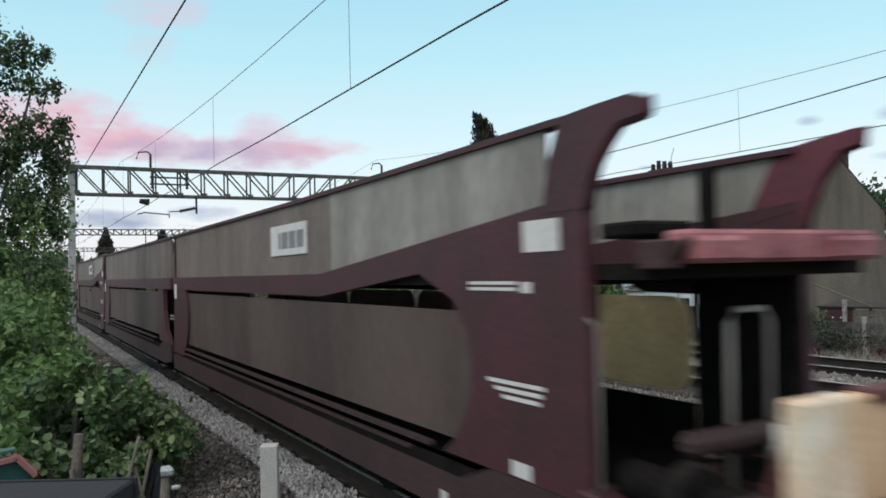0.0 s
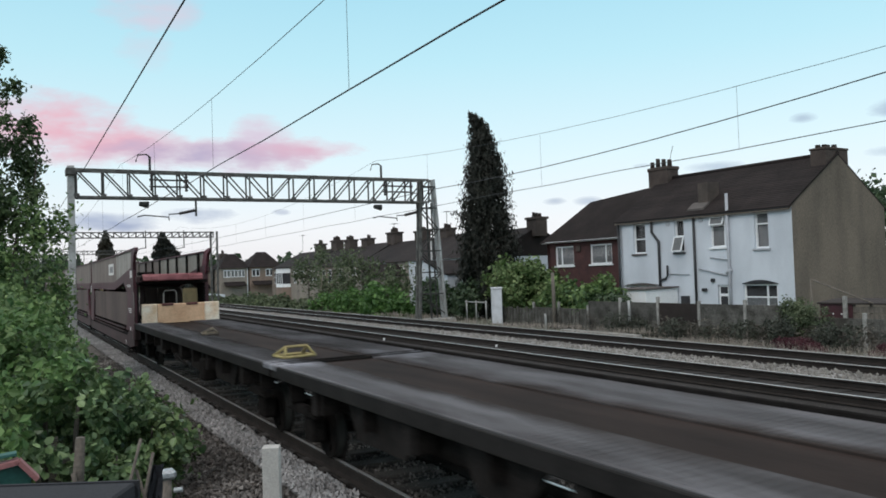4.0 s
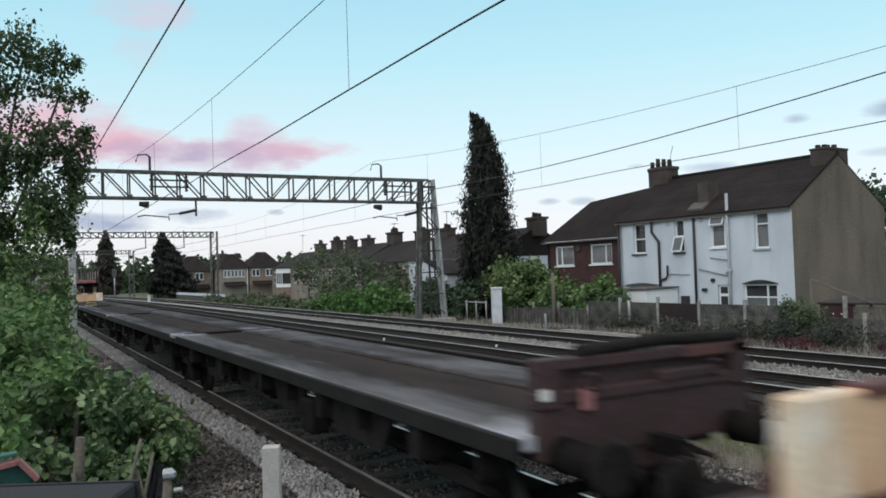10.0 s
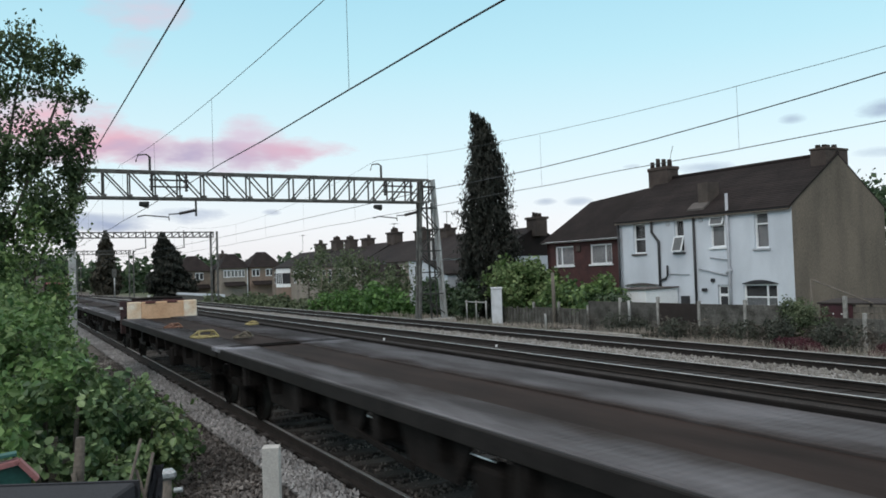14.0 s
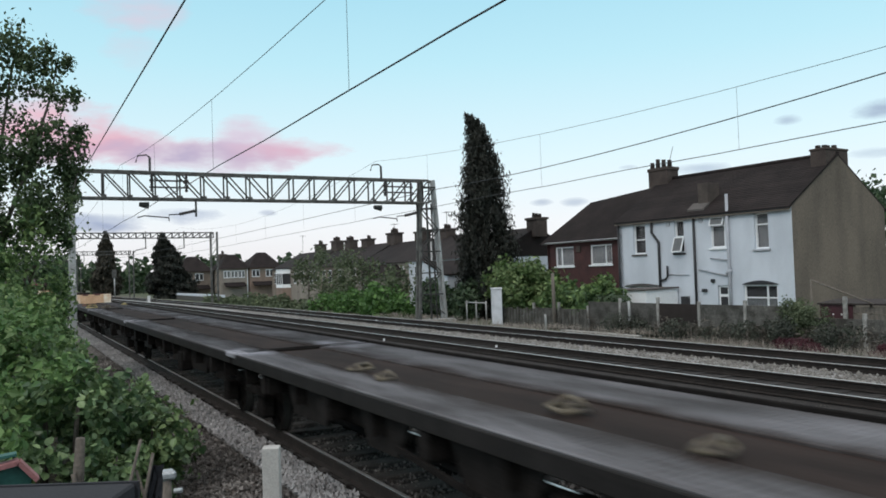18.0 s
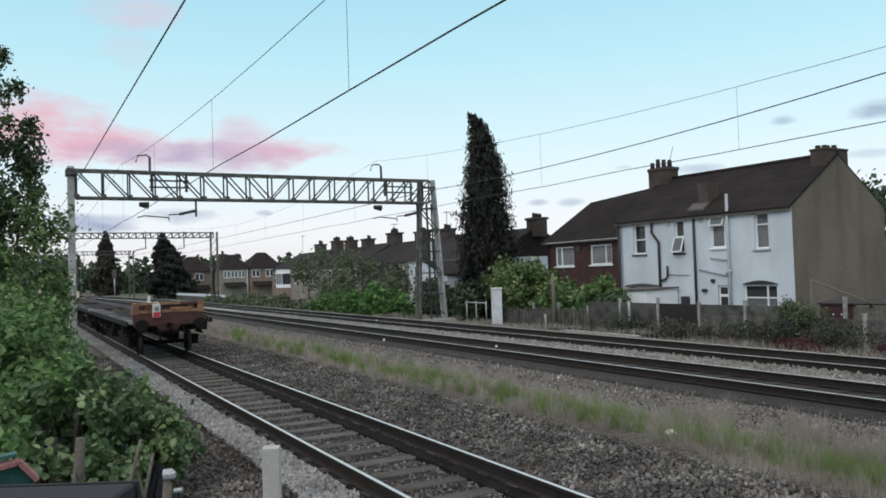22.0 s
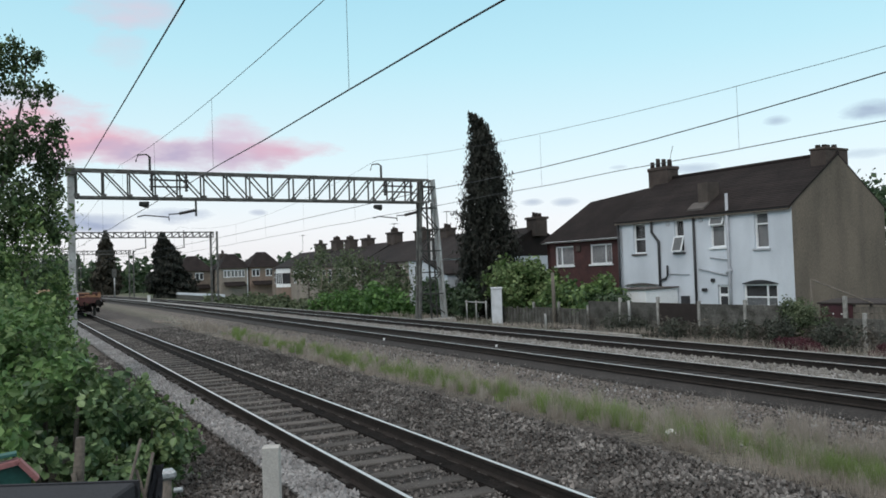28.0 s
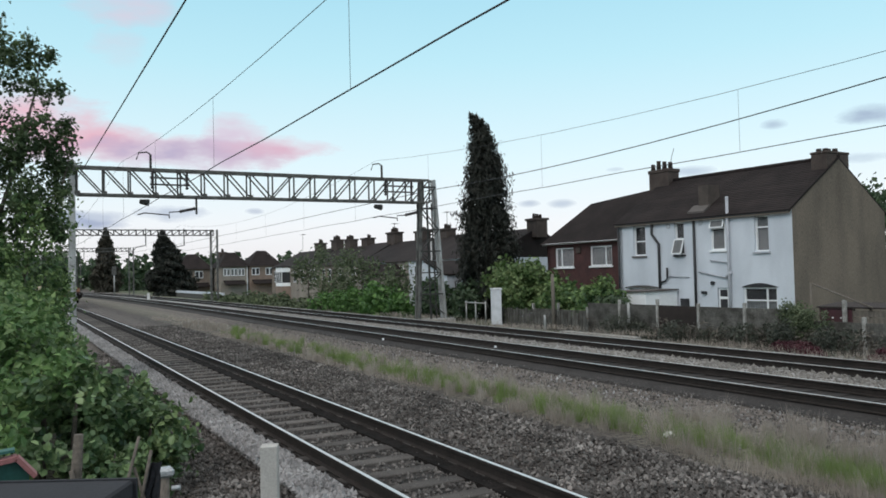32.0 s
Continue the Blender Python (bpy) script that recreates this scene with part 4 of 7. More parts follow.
TRAIN.append((tail_lamp(TAIL_Q), TAIL_Q, 0))
for q, x, tn, paint, size in ((-9.78, -0.66, 8, YELLOW, 1.0), (-3.72, -0.57, 80, BEIGE, 0.8), (-63.15, -0.88, 15, YELLOW, 0.9), (-59.0, -0.78, 40, ORANGE, 0.7), (-59.8, 1.0, 100, YELLOW, 0.55), (-63.9, -0.29, 65, BEIGE, 0.75),
                             (-96.15, -0.52, 20, BEIGE, 0.5), (-97.15, -0.63, 70, BEIGE, 0.5), (-100.0, -0.27, 75, BEIGE, 0.65), (-101.7, -0.45, 30, BEIGE, 0.5)):
    TRAIN.append((wheel_chock(q, x, paint, tn, size), q, 0))


def gone(t):
    """How far the train has come: it gathers speed, then eases off."""
    if t > 21:
        return 125.4 + 6.3 * (t - 21) - 0.075 * (t - 21) ** 2
    return 5.1 * t + 0.0415 * t * t - 0.15 * max(0.0, 1 - t / 1.5) ** 2


# ---- overhead line ----
GY = 37.21


def lattice(parent, x0, x1, z0, z1, y0, y1, n, material):
    """A box girder: four chords, upright and sloping braces."""
    for y in (y0, y1):
        for z in (z0, z1):
            part("chord", bar(B(), (x0, y, z), (x1, y, z), 0.085, 0.09), material, parent)
        for i in range(n + 1):
            x = x0 + (x1 - x0) * i / n
            part("upright", bar(B(), (x, y, z0), (x, y, z1), 0.062), DARK_STEEL, parent)
            if y == y0 and n < 20:
                for z, d in ((z0, 0.07), (z1, -0.07)):
                    part("gusset", box(B(), x - 0.11, x + 0.11, y - 0.062, y - 0.045, min(z, z + 2 * d), max(z, z + 2 * d)), material, parent)
            if i < n:
                xn = x0 + (x1 - x0) * (i + 1) / n
                a, b = (z1, z0) if i < n // 2 else (z0, z1)
                part("brace", bar(B(), (x, y, a), (xn, y, b), 0.055), DARK_STEEL, parent)
    for i in range(0, n + 1, 2):
        x = x0 + (x1 - x0) * i / n
        part("cross_tie", bar(B(), (x, y0, z1), (x, y1, z1), 0.05), material, parent)


def insulator(parent, p, q, r=0.07, n=7):
    p, q = Vector(p), Vector(q)
    pts, rad = [], []
    for i in range(n * 2 + 1):
        pts.append(p.lerp(q, i / (n * 2)))
        rad.append(r if i % 2 else r * 0.5)
    return part("insulator", tube(B(), pts, rad, 10), PORCELAIN, parent)


def gantry(y):
    g = thing("overhead_line_gantry", pose(bend(y), y, 0), "grey lattice steel gantry spanning the railway lines", "gantry", "gantries over the line")
    lattice(g, 2.5, 19.6, 6.05, 7.24, -0.35, 0.35, 16, GANTRY)
    part("mast", box(B(), 2.16, 2.44, -0.16, 0.16, -0.35, 7.42, 0.02), GALV, g, "square pale grey steel mast")
    part("mast_cap", box(B(), 2.10, 2.50, -0.40, 0.40, 7.0, 7.30, 0.02), GANTRY, g)
    part("number_plate", box(B(), 2.2, 2.4, -0.175, -0.163, 2.3, 2.75), WHITE_MARK, g, "small white plate")
    for yy in (-0.2, 0.2):
        part("raking_leg", bar(B(), (20.02, yy * 0.6, 7.30), (20.52, yy, -0.4), 0.13, 0.13), GALV, g)
        part("inner_leg", bar(B(), (19.25, yy * 0.6, 7.20), (18.92, yy, -0.4), 0.13, 0.13), GANTRY, g)
        for i in range(6):
            z0, z1 = i * 1.15, (i + 1) * 1.15
            xa0, xa1 = 18.92 + (19.25 - 18.92) * (z0 / 7.2), 18.92 + (19.25 - 18.92) * (z1 / 7.2)
            xb0, xb1 = 20.52 - 0.5 * (z0 / 7.3), 20.52 - 0.5 * (z1 / 7.3)
            part("leg_brace", bar(B(), (xa0, yy, z0), (xb1, yy, z1), 0.05) if i % 2 else bar(B(), (xb0, yy, z0), (xa1, yy, z1), 0.05), DARK_STEEL, g)
            part("leg_tie", bar(B(), (xa1, yy, z1), (xb1, yy, z1), 0.06), DARK_STEEL, g)
    part("middle_post", bar(B(), (19.62, 0, 6.05), (19.72, 0, -0.18), 0.08, 0.08), DARK_STEEL, g)
    part("middle_post", bar(B(), (19.95, 0.1, 6.05), (20.12, 0.1, -0.18), 0.06, 0.06), DARK_STEEL, g)
    part("concrete_foot", box(B(), 18.6, 20.9, -0.6, 0.6, -0.6, -0.18, 0.03), CONCRETE, g)
    # arms that hold the wires over two of the lines
    for cx, sx in ((5.55, 1), (17.0, 1)):
        part("hanger_post", bar(B(), (cx, 0, 7.2), (cx, 0, 7.95), 0.08), DARK_STEEL, g)
        part("swan_neck", tube(B(), [(cx, 0, 7.95), (cx - 0.15, 0, 8.05), (cx - 0.5, 0, 8.0), (cx - 0.6, 0, 7.7)], 0.035, 7), DARK_STEEL, g)
        insulator(g, (cx, 0, 7.35), (cx, 0, 7.95))
        for z in (6.55, 6.85):
            part("insulator_arm", bar(B(), (cx - 0.1, -0.42, z), (cx + 1.6, -0.42, z), 0.07), DARK_STEEL, g)
        for x in (cx, cx + 1.5):
            insulator(g, (x, -0.42, 6.35), (x, -0.42, 7.2), 0.08)
        part("drop_post", bar(B(), (cx + 1.95, -0.2, 6.1), (cx + 1.95, -0.2, 5.25), 0.08), DARK_STEEL, g)
        insulator(g, (cx + 1.9, -0.2, 5.52), (cx + 1.2, -0.2, 5.36), 0.09)
        part("registration_arm", tube(B(), [(cx + 1.2, -0.2, 5.36), (cx + 0.75, -0.2, 5.33), (cx + 0.75, -0.2, 5.05), (cx + 0.72, -0.2, 5.2), (cx - 0.3, -0.2, 5.28), (cx - 0.6, -0.2, 5.20)], 0.028, 7), DARK_STEEL, g)
        part("wire_pulley", tube(B(), [(cx - 0.5, -0.1, 5.8), (cx - 0.1, -0.1, 5.75)], [0.10, 0.16], 12), DARK_STEEL, g)
    return g


first_gantry = gantry(GY)
copy_thing(first_gantry, pose(0, -15.0, 0))


def light_gantry(y):
    """The slimmer portal used further along the line."""
    g = thing("overhead_line_gantry", pose(bend(y), y, 0), "slim grey lattice gantry far along the line", "gantry", "gantries over the line")
    lattice(g, 1.0, 20.3, 7.05, 7.62, -0.25, 0.25, 26, GANTRY)
    for x in (0.9, 1.5, 20.0, 20.7):
        part("mast", box(B(), x - 0.09, x + 0.09, -0.12, 0.12, -0.4, 7.7), GANTRY, g)
    for i in range(7):
        part("leg_brace", bar(B(), (20.0, 0, i), (20.7, 0, i + 1), 0.05), DARK_STEEL, g)
    for cx in (5.2, 12.6, 16.6):
        part("hanger_post", bar(B(), (cx + 0.5, 0, 7.8), (cx + 0.5, 0, 5.9), 0.09), DARK_STEEL, g)
        part("registration_arm", tube(B(), [(cx + 0.5, 0, 5.95), (cx - 0.5, 0, 5.75), (cx - 0.9, 0, 5.3)], 0.05, 6), DARK_STEEL, g)
    return g


second_gantry = light_gantry(89.5)
for y in (141.0, 193.0):
    copy_thing(second_gantry, pose(bend(y), y, 0))


def sag(y, y0, y1, low, high):
    m, h = (y0 + y1) / 2, (y1 - y0) / 2
    return low + (high - low) * ((y - m) / h) ** 2


def wire(name, pts, r, label):
    return tagged(part(name, tube(B(), pts, r, 6), WIRE), label, "cable", "overhead wires")


SPANS = ((-15.0, GY), (GY, 89.5), (89.5, 141.0), (141.0, 193.0))
for cx, low, cz, high in ((MID, 6.59, 4.985, 7.55), (16.7, 6.89, 5.27, 8.2)):
    for a, b in SPANS:
        ys = [a + (b - a) * i / 14 for i in range(15)]
        wire("catenary_wire", [(cx + bend(y), y, sag(y, a, b, low, high)) for y in ys], 0.007, "thin dark catenary wire slung between the gantries")
        wire("contact_wire", [(cx + bend(y), y, cz + 0.02 * math.cos(y)) for y in ys], 0.0115, "taut dark contact wire above the line")
        n = 6
        for i in range(n):
            y = a + (b - a) * (i + 0.5) / n
            y += 3.7 if cx < 10 else -1.4
            tagged(part("dropper", tube(B(), [(cx + bend(y), y, cz), (cx + bend(y), y, sag(y, a, b, low, high))], 0.0042, 5), WIRE), "thin vertical dropper wire", "cable", "droppers")
for a, b in SPANS:
    ys = [a + (b - a) * i / 16 for i in range(17)]
    wire("earth_wire", [(20.1 + bend(y), y, 6.66 + 0.0018 * (max(y, 6.0) - 28.5) ** 2 if b <= GY else 6.8) for y in ys], 0.018, "thick dark earth wire along the masts")
    wire("earth_wire", [(2.68 + bend(y), y, 7.21 - 0.0052 * min(max(y, 0.0), GY)) for y in ys], 0.018, "thick dark earth wire along the masts")


# ---- houses ----
HOUSE = pose(27.96, 21.06, 0, 0, 0, 3)      # local: x away from the line, y along the row


def window(parent, x, y0, y1, z0, z1, bars=(), cross=(), inset=0.07, room=None, sill=True, sill_mat=None, wall=None):
    """A window in a wall that faces -x: frame, panes, dim room behind."""
    xo = x + inset
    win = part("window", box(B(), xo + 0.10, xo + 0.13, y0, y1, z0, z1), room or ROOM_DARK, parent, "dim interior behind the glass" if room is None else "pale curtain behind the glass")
    f = 0.07
    for a, b, c, d in ((y0, y1, z0, z0 + f), (y0, y1, z1 - f, z1), (y0, y0 + f, z0 + f, z1 - f), (y1 - f, y1, z0 + f, z1 - f)):
        part("frame", box(B(), xo, xo + 0.07, a, b, c, d), UPVC, win, "white frame")
    for y in bars:
        part("mullion", box(B(), xo + 0.002, xo + 0.066, y - 0.03, y + 0.03, z0 + f, z1 - f), UPVC, win)
    for z in cross:
        part("transom", box(B(), xo + 0.001, xo + 0.064, y0 + f, y1 - f, z - 0.03, z + 0.03), UPVC, win)
    p = part("pane", box(B(), xo + 0.03, xo + 0.036, y0 + f, y1 - f, z0 + f, z1 - f), GLASS, win, "clear glass pane")
    p.visible_shadow = False
    if sill:
        part("sill", box(B(), x - 0.08, xo + 0.02, y0 - 0.08, y1 + 0.08, z0 - 0.09, z0 - 0.005, 0.01), sill_mat or LEAD, win)
    return win


def wall_with_holes(name, x0, x1, ya, yb, za, zb, holes, material, parent, label=""):
    """A wall across x0..x1 with rectangular holes (y0, y1, z0, z1)."""
    ys = sorted({ya, yb, *[h[0] for h in holes], *[h[1] for h in holes]})
    zs = sorted({za, zb, *[h[2] for h in holes], *[h[3] for h in holes]})
    bm = B()
    grid = {}

    def v(x, y, z):
        key = (x, round(y, 4), round(z, 4))
        if key not in grid:
            grid[key] = bm.verts.new((x, y, z))
        return grid[key]

    def solid(i, j):
        if i < 0 or j < 0 or i >= len(ys) - 1 or j >= len(zs) - 1:
            return False
        cy, cz = (ys[i] + ys[i + 1]) / 2, (zs[j] + zs[j + 1]) / 2
        return not any(h[0] < cy < h[1] and h[2] < cz < h[3] for h in holes)
    for i in range(len(ys) - 1):
        for j in range(len(zs) - 1):
            if not solid(i, j):
                continue
            a, b, c, d = ys[i], ys[i + 1], zs[j], zs[j + 1]
            bm.faces.new([v(x0, a, c), v(x0, a, d), v(x0, b, d), v(x0, b, c)])
            bm.faces.new([v(x1, a, c), v(x1, b, c), v(x1, b, d), v(x1, a, d)])
            for di, dj, p, q in ((-1, 0, (a, c), (a, d)), (1, 0, (b, d), (b, c)), (0, -1, (b, c), (a, c)), (0, 1, (a, d), (b, d))):
                if not solid(i + di, j + dj):
                    bm.faces.new([v(x0, *p), v(x1, *p), v(x1, *q), v(x0, *q)])
    return part(name, bm, material, parent, label)


def chimney_pots(parent, x, ys, z, r=0.12, h=0.5):
    for i, y in enumerate(ys):
        hh = h * (0.8 + 0.35 * ((i * 7) % 3) / 2)
        part("chimney_pot", tube(B(), [(x, y, z), (x, y, z + hh * 0.9), (x, y, z + hh)], [r, r * 0.8, r * 0.95], 10), CHIMNEY, parent)


# the white pair
wh = thing("white_house", HOUSE, "white rendered two-storey house pair with dark tiled roof", "house")
EAVE, RIDGE, RX, BASE = 4.53, 6.86, 3.45, -0.9
holes = [(8.04, 8.86, 2.88, 4.38), (5.62, 6.18, 2.86, 4.40), (3.30, 4.06, 3.00, 4.40), (1.12, 1.80, 2.86, 4.40), (0.80, 2.45, -0.10, 1.34), (3.24, 3.82, -0.75, 1.31), (7.35, 9.40, 0.0, 1.30)]
wall_with_holes("rear_wall", 0.0, 0.28, 0.0, 9.88, BASE, EAVE, holes, RENDER_WHITE, wh, "white painted render wall")
gb = B()
slab(gb, [(0.28, BASE), (6.9, BASE), (6.9, EAVE), (RX, RIDGE), (0.28, EAVE + 0.20), (0.28, EAVE)], "y", 0.004, 0.28)
slab(gb, [(0.0, EAVE + 0.005), (0.28, EAVE + 0.2), (0.28, EAVE)], "y", 0.004, 0.28)
slab(gb, [(-0.002, BASE), (0.28, BASE), (0.28, EAVE), (-0.002, EAVE)], "y", -0.012, -0.001)
part("gable_wall", gb, PEBBLEDASH, wh, "brown pebbledash gable wall")
part("party_wall", slab(B(), [(0.0, BASE), (6.9, BASE), (6.9, EAVE), (RX, RIDGE - 0.05), (0.0, EAVE)], "y", 9.6, 9.875), RENDER_WHITE, wh)
part("front_wall", box(B(), 6.62, 6.9, 0.3, 9.6, BASE, EAVE), PEBBLEDASH, wh)
part("floor_slab", box(B(), 0.3, 6.6, 0.3, 9.55, 1.9, 2.05), ROOM_DARK, wh)


def roof_slope(name, parent, ya, yb, hip_b=0.0, x_in=-0.22, z_in=EAVE - 0.02, cut=None):
    """The slope that faces the line, laid in courses of tiles."""
    ob = part(name, slab(B(), [(x_in + 0.05, z_in - 0.03), (RX, RIDGE - 0.03), (RX, RIDGE - 0.12), (x_in + 0.05, z_in - 0.12)], "y", ya + 0.02, yb - 0.02), OLD_WOOD, parent)
    n = 26
    for i in range(n):
        bm = B()
        a, b = i / n, (i + 1) / n
        xa, xb = x_in + (RX - x_in) * a, x_in + (RX - x_in) * b
        za, zb = z_in + (RIDGE - z_in) * a, z_in + (RIDGE - z_in) * b
        ea, eb = yb - hip_b * a, yb - hip_b * b
        lo = [bm.verts.new(p) for p in ((xa, ya, za + 0.044), (xa, ea, za + 0.044), (xb, eb, zb + 0.03), (xb, ya, zb + 0.03))]
        hi = [bm.verts.new(p) for p in ((xa, ya, za), (xa, ea, za), (xb, eb, zb), (xb, ya, zb))]
        bm.faces.new(lo)
        bm.faces.new(hi[::-1])
        for p in range(4):
            r = (p + 1) % 4
            bm.faces.new((lo[p], hi[p], hi[r], lo[r]))
        part("tile_course", bm, TILE, ob)
    return ob


roof_slope("roof", wh, 0.0, 10.0)
part("roof_back", slab(B(), [(RX, RIDGE + 0.03), (7.1, EAVE - 0.05), (7.1, EAVE - 0.12), (RX, RIDGE - 0.06)], "y", 0.0, 10.0), TILE, wh)
part("ridge_tiles", tube(B(), [(RX, 0.0, RIDGE + 0.03), (RX, 10.0, RIDGE + 0.03)], 0.11, 8), TILE, wh)
part("gutter", box(B(), -0.20, -0.08, 0.02, 9.9, EAVE - 0.07, EAVE + 0.02, 0.02), PIPE_BLACK, wh, "black gutter")
part("verge", slab(B(), [(-0.22, EAVE + 0.03), (RX, RIDGE + 0.08), (RX, RIDGE - 0.02), (-0.22, EAVE - 0.07)], "y", -0.05, -0.013), TILE, wh)
# chimney on the gable, its stack drawn up from the wall
c1 = part("chimney", box(B(), 2.60, 4.25, 0.02, 0.75, 5.4, 7.02, 0.02), CHIMNEY, wh, "broad sooty brick chimney on the gable")
part("chimney_cap", box(B(), 2.57, 4.28, -0.01, 0.78, 7.02, 7.12, 0.02), CHIMNEY, c1)
chimney_pots(c1, 2.9, (0.25, 0.55), 7.14, 0.13, 0.14)
chimney_pots(c1, 3.6, (0.25, 0.55), 7.14, 0.13, 0.18)
c2 = part("chimney", box(B(), RX - 0.45, RX + 0.40, 9.15, 10.5, 5.8, 7.40, 0.02), CHIMNEY, wh, "tall sooty brick chimney with pots")
part("chimney_cap", box(B(), RX - 0.49, RX + 0.44, 9.10, 10.55, 7.34, 7.53, 0.03), CHIMNEY, c2)
chimney_pots(c2, RX - 0.2, (9.2, 9.6, 10.0, 10.4), 7.53, 0.13, 0.42)
part("aerial", tube(B(), [(RX, 9.5, 7.5), (RX, 9.1, 8.6)], 0.015, 5), DARK_STEEL, c2)
c3 = part("flue_stack", slab(B(), [(0.50, 4.85), (1.30, 5.2), (1.30, 6.06), (0.50, 6.06)], "y", 4.55, 5.12), STACK, wh, "weathered brown stack on the roof slope")
part("stack_foot", slab(B(), [(0.10, 4.70), (0.55, 5.0), (0.55, 5.16), (0.10, 4.84)], "y", 4.50, 5.45), LEAD, c3)
# openings
window(wh, 0, 8.04, 8.86, 2.88, 4.38, cross=(3.60,), inset=0.10)
window(wh, 0, 5.62, 6.18, 2.86, 4.40, cross=(3.62,), inset=0.08, sill_mat=PIPE_BLACK)
window(wh, 0, 3.30, 4.06, 3.00, 4.40, cross=(3.98,), inset=0.03, room=CURTAIN, sill_mat=UPVC)
window(wh, 0, 1.12, 1.80, 2.86, 4.40, cross=(3.90,), inset=0.10, room=CURTAIN, sill_mat=PIPE_GREY)
big = window(wh, 0, 0.80, 2.45, -0.10, 1.34, bars=(1.32,), cross=(0.78,), inset=0.06)
part("net_curtain", box(B(), 0.12, 0.14, 0.86, 2.39, -0.04, 0.74), CURTAIN, big, "pale net curtain")
window(wh, 0, 7.35, 9.40, 0.0, 1.30, bars=(8.0, 8.7), cross=(0.85,), inset=0.08)
for y0, y1, z, h in ((0.74, 2.51, 1.34, 0.16), (7.25, 9.5, 1.30, 0.10), (1.06, 1.86, 4.395, 0.07), (7.98, 8.92, 4.375, 0.06)):
    pts = [(y0, z)] + [(y0 + (y1 - y0) * i / 8, z + h * math.sin(math.pi * i / 8) + 0.02) for i in range(9)] + [(y1, z)]
    part("arch_lintel", slab(B(), pts, "x", -0.03, 0.05), LEAD if y0 > 7 else PIPE_BLACK, wh, "dark arched lintel")


def open_sash(y0, y1, z0, z1, top, bottom, label):
    """A casement that stands open: top and bottom give how far each edge is off the wall."""
    sash = part("open_vent", bar(B(), (-top, y0, z1), (-top, y1, z1), 0.05, 0.06), UPVC, wh, label)
    part("sash_rail", bar(B(), (-bottom, y0, z0), (-bottom, y1, z0), 0.05, 0.06), UPVC, sash)
    for y in (y0, y1):
        part("sash_stile", bar(B(), (-top, y, z1), (-bottom, y, z0), 0.05, 0.05), UPVC, sash)
    part("pane", slab(B(), [(-top - 0.004, z1), (-bottom - 0.004, z0), (-bottom + 0.004, z0), (-top + 0.004, z1)], "y", y0 + 0.02, y1 - 0.02), CURTAIN, sash, "grey glass pane")


open_sash(5.62, 6.16, 2.92, 3.58, 0.03, 0.26, "white casement standing open")
open_sash(3.34, 4.04, 4.02, 4.36, 0.02, 0.14, "white top vent tilted open")
door = part("back_door", box(B(), 0.08, 0.13, 3.26, 3.80, -0.75, 1.30), UPVC, wh, "white glazed back door")
part("door_light", box(B(), 0.07, 0.084, 3.34, 3.72, 0.92, 1.22), ROOM_DARK, door)
part("door_light", box(B(), 0.07, 0.084, 3.34, 3.72, -0.1, 0.80), ROOM_DARK, door)


def pipe(pts, r, m, label):
    return part("pipe", tube(B(), pts, r, 8), m, wh, label)


pipe([(-0.08, 4.97, EAVE), (-0.08, 4.97, BASE)], 0.06, PIPE_BLACK, "black drainpipe")
pipe([(-0.08, 9.82, EAVE), (-0.08, 9.82, BASE)], 0.05, PIPE_BLACK, "black drainpipe")
pipe([(-0.08, 7.55, EAVE), (-0.08, 7.55, 3.9), (-0.08, 7.12, 3.42), (-0.08, 7.12, BASE)], 0.065, PIPE_BLACK, "black drainpipe with a bend")
pipe([(-0.08, 7.1, 1.55), (-0.1, 6.75, 1.62), (-0.1, 6.62, 1.75), (-0.1, 6.62, 2.25)], 0.05, PIPE_BLACK, "black swan-neck waste pipe")
pipe([(-0.06, 6.6, 1.86), (-0.06, 5.35, 1.80)], 0.025, PIPE_GREY, "thin grey waste pipe")
pipe([(-0.10, 3.08, 5.35), (-0.10, 3.08, BASE)], 0.065, PIPE_GREY, "grey soil pipe")
pipe([(-0.07, 4.75, 2.05), (-0.07, 3.1, 1.72)], 0.035, PIPE_GREY, "grey waste pipe")
pipe([(-0.07, 4.1, 2.55), (-0.07, 3.1, 2.42)], 0.03, PIPE_GREY, "grey waste pipe")
part("junction", tube(B(), [(-0.10, 3.2, 1.80), (-0.10, 3.0, 2.0)], 0.09, 8), PIPE_GREY, wh)
for y, z in ((6.55, 4.25), (4.62, 4.3)):
    part("vent_cover", tube(B(), [(-0.04, y, z), (0.0, y, z)], 0.13, 12), PIPE_GREY, wh)
part("wall_lamp", box(B(), -0.14, 0.0, 4.38, 4.62, 1.02, 1.16, 0.02), PIPE_BLACK, wh)
part("wall_lamp", tube(B(), [(-0.12, 4.02, 1.52), (0.0, 4.02, 1.52)], 0.09, 10), PIPE_BLACK, wh)
lean = thing("lean_to", HOUSE, "small white lean-to shed against the house", "shed")
part("wall", box(B(), -2.2, -0.09, 6.05, 7.45, BASE, 1.16), WHITE_BOARD, lean, "white painted wall")
part("roof", slab(B(), [(-2.30, 1.164), (-0.09, 1.20), (-0.09, 1.26), (-2.30, 1.22)], "y", 5.95, 8.0), LEAD, lean)
part("porch_post", box(B(), -2.24, -2.14, 7.85, 7.95, BASE, 1.18), OLD_WOOD, lean)
part("side_door", box(B(), -0.12, -0.03, 5.40, 5.85, BASE, 0.80), ROOM_DARK, lean, "dark doorway beside the shed")

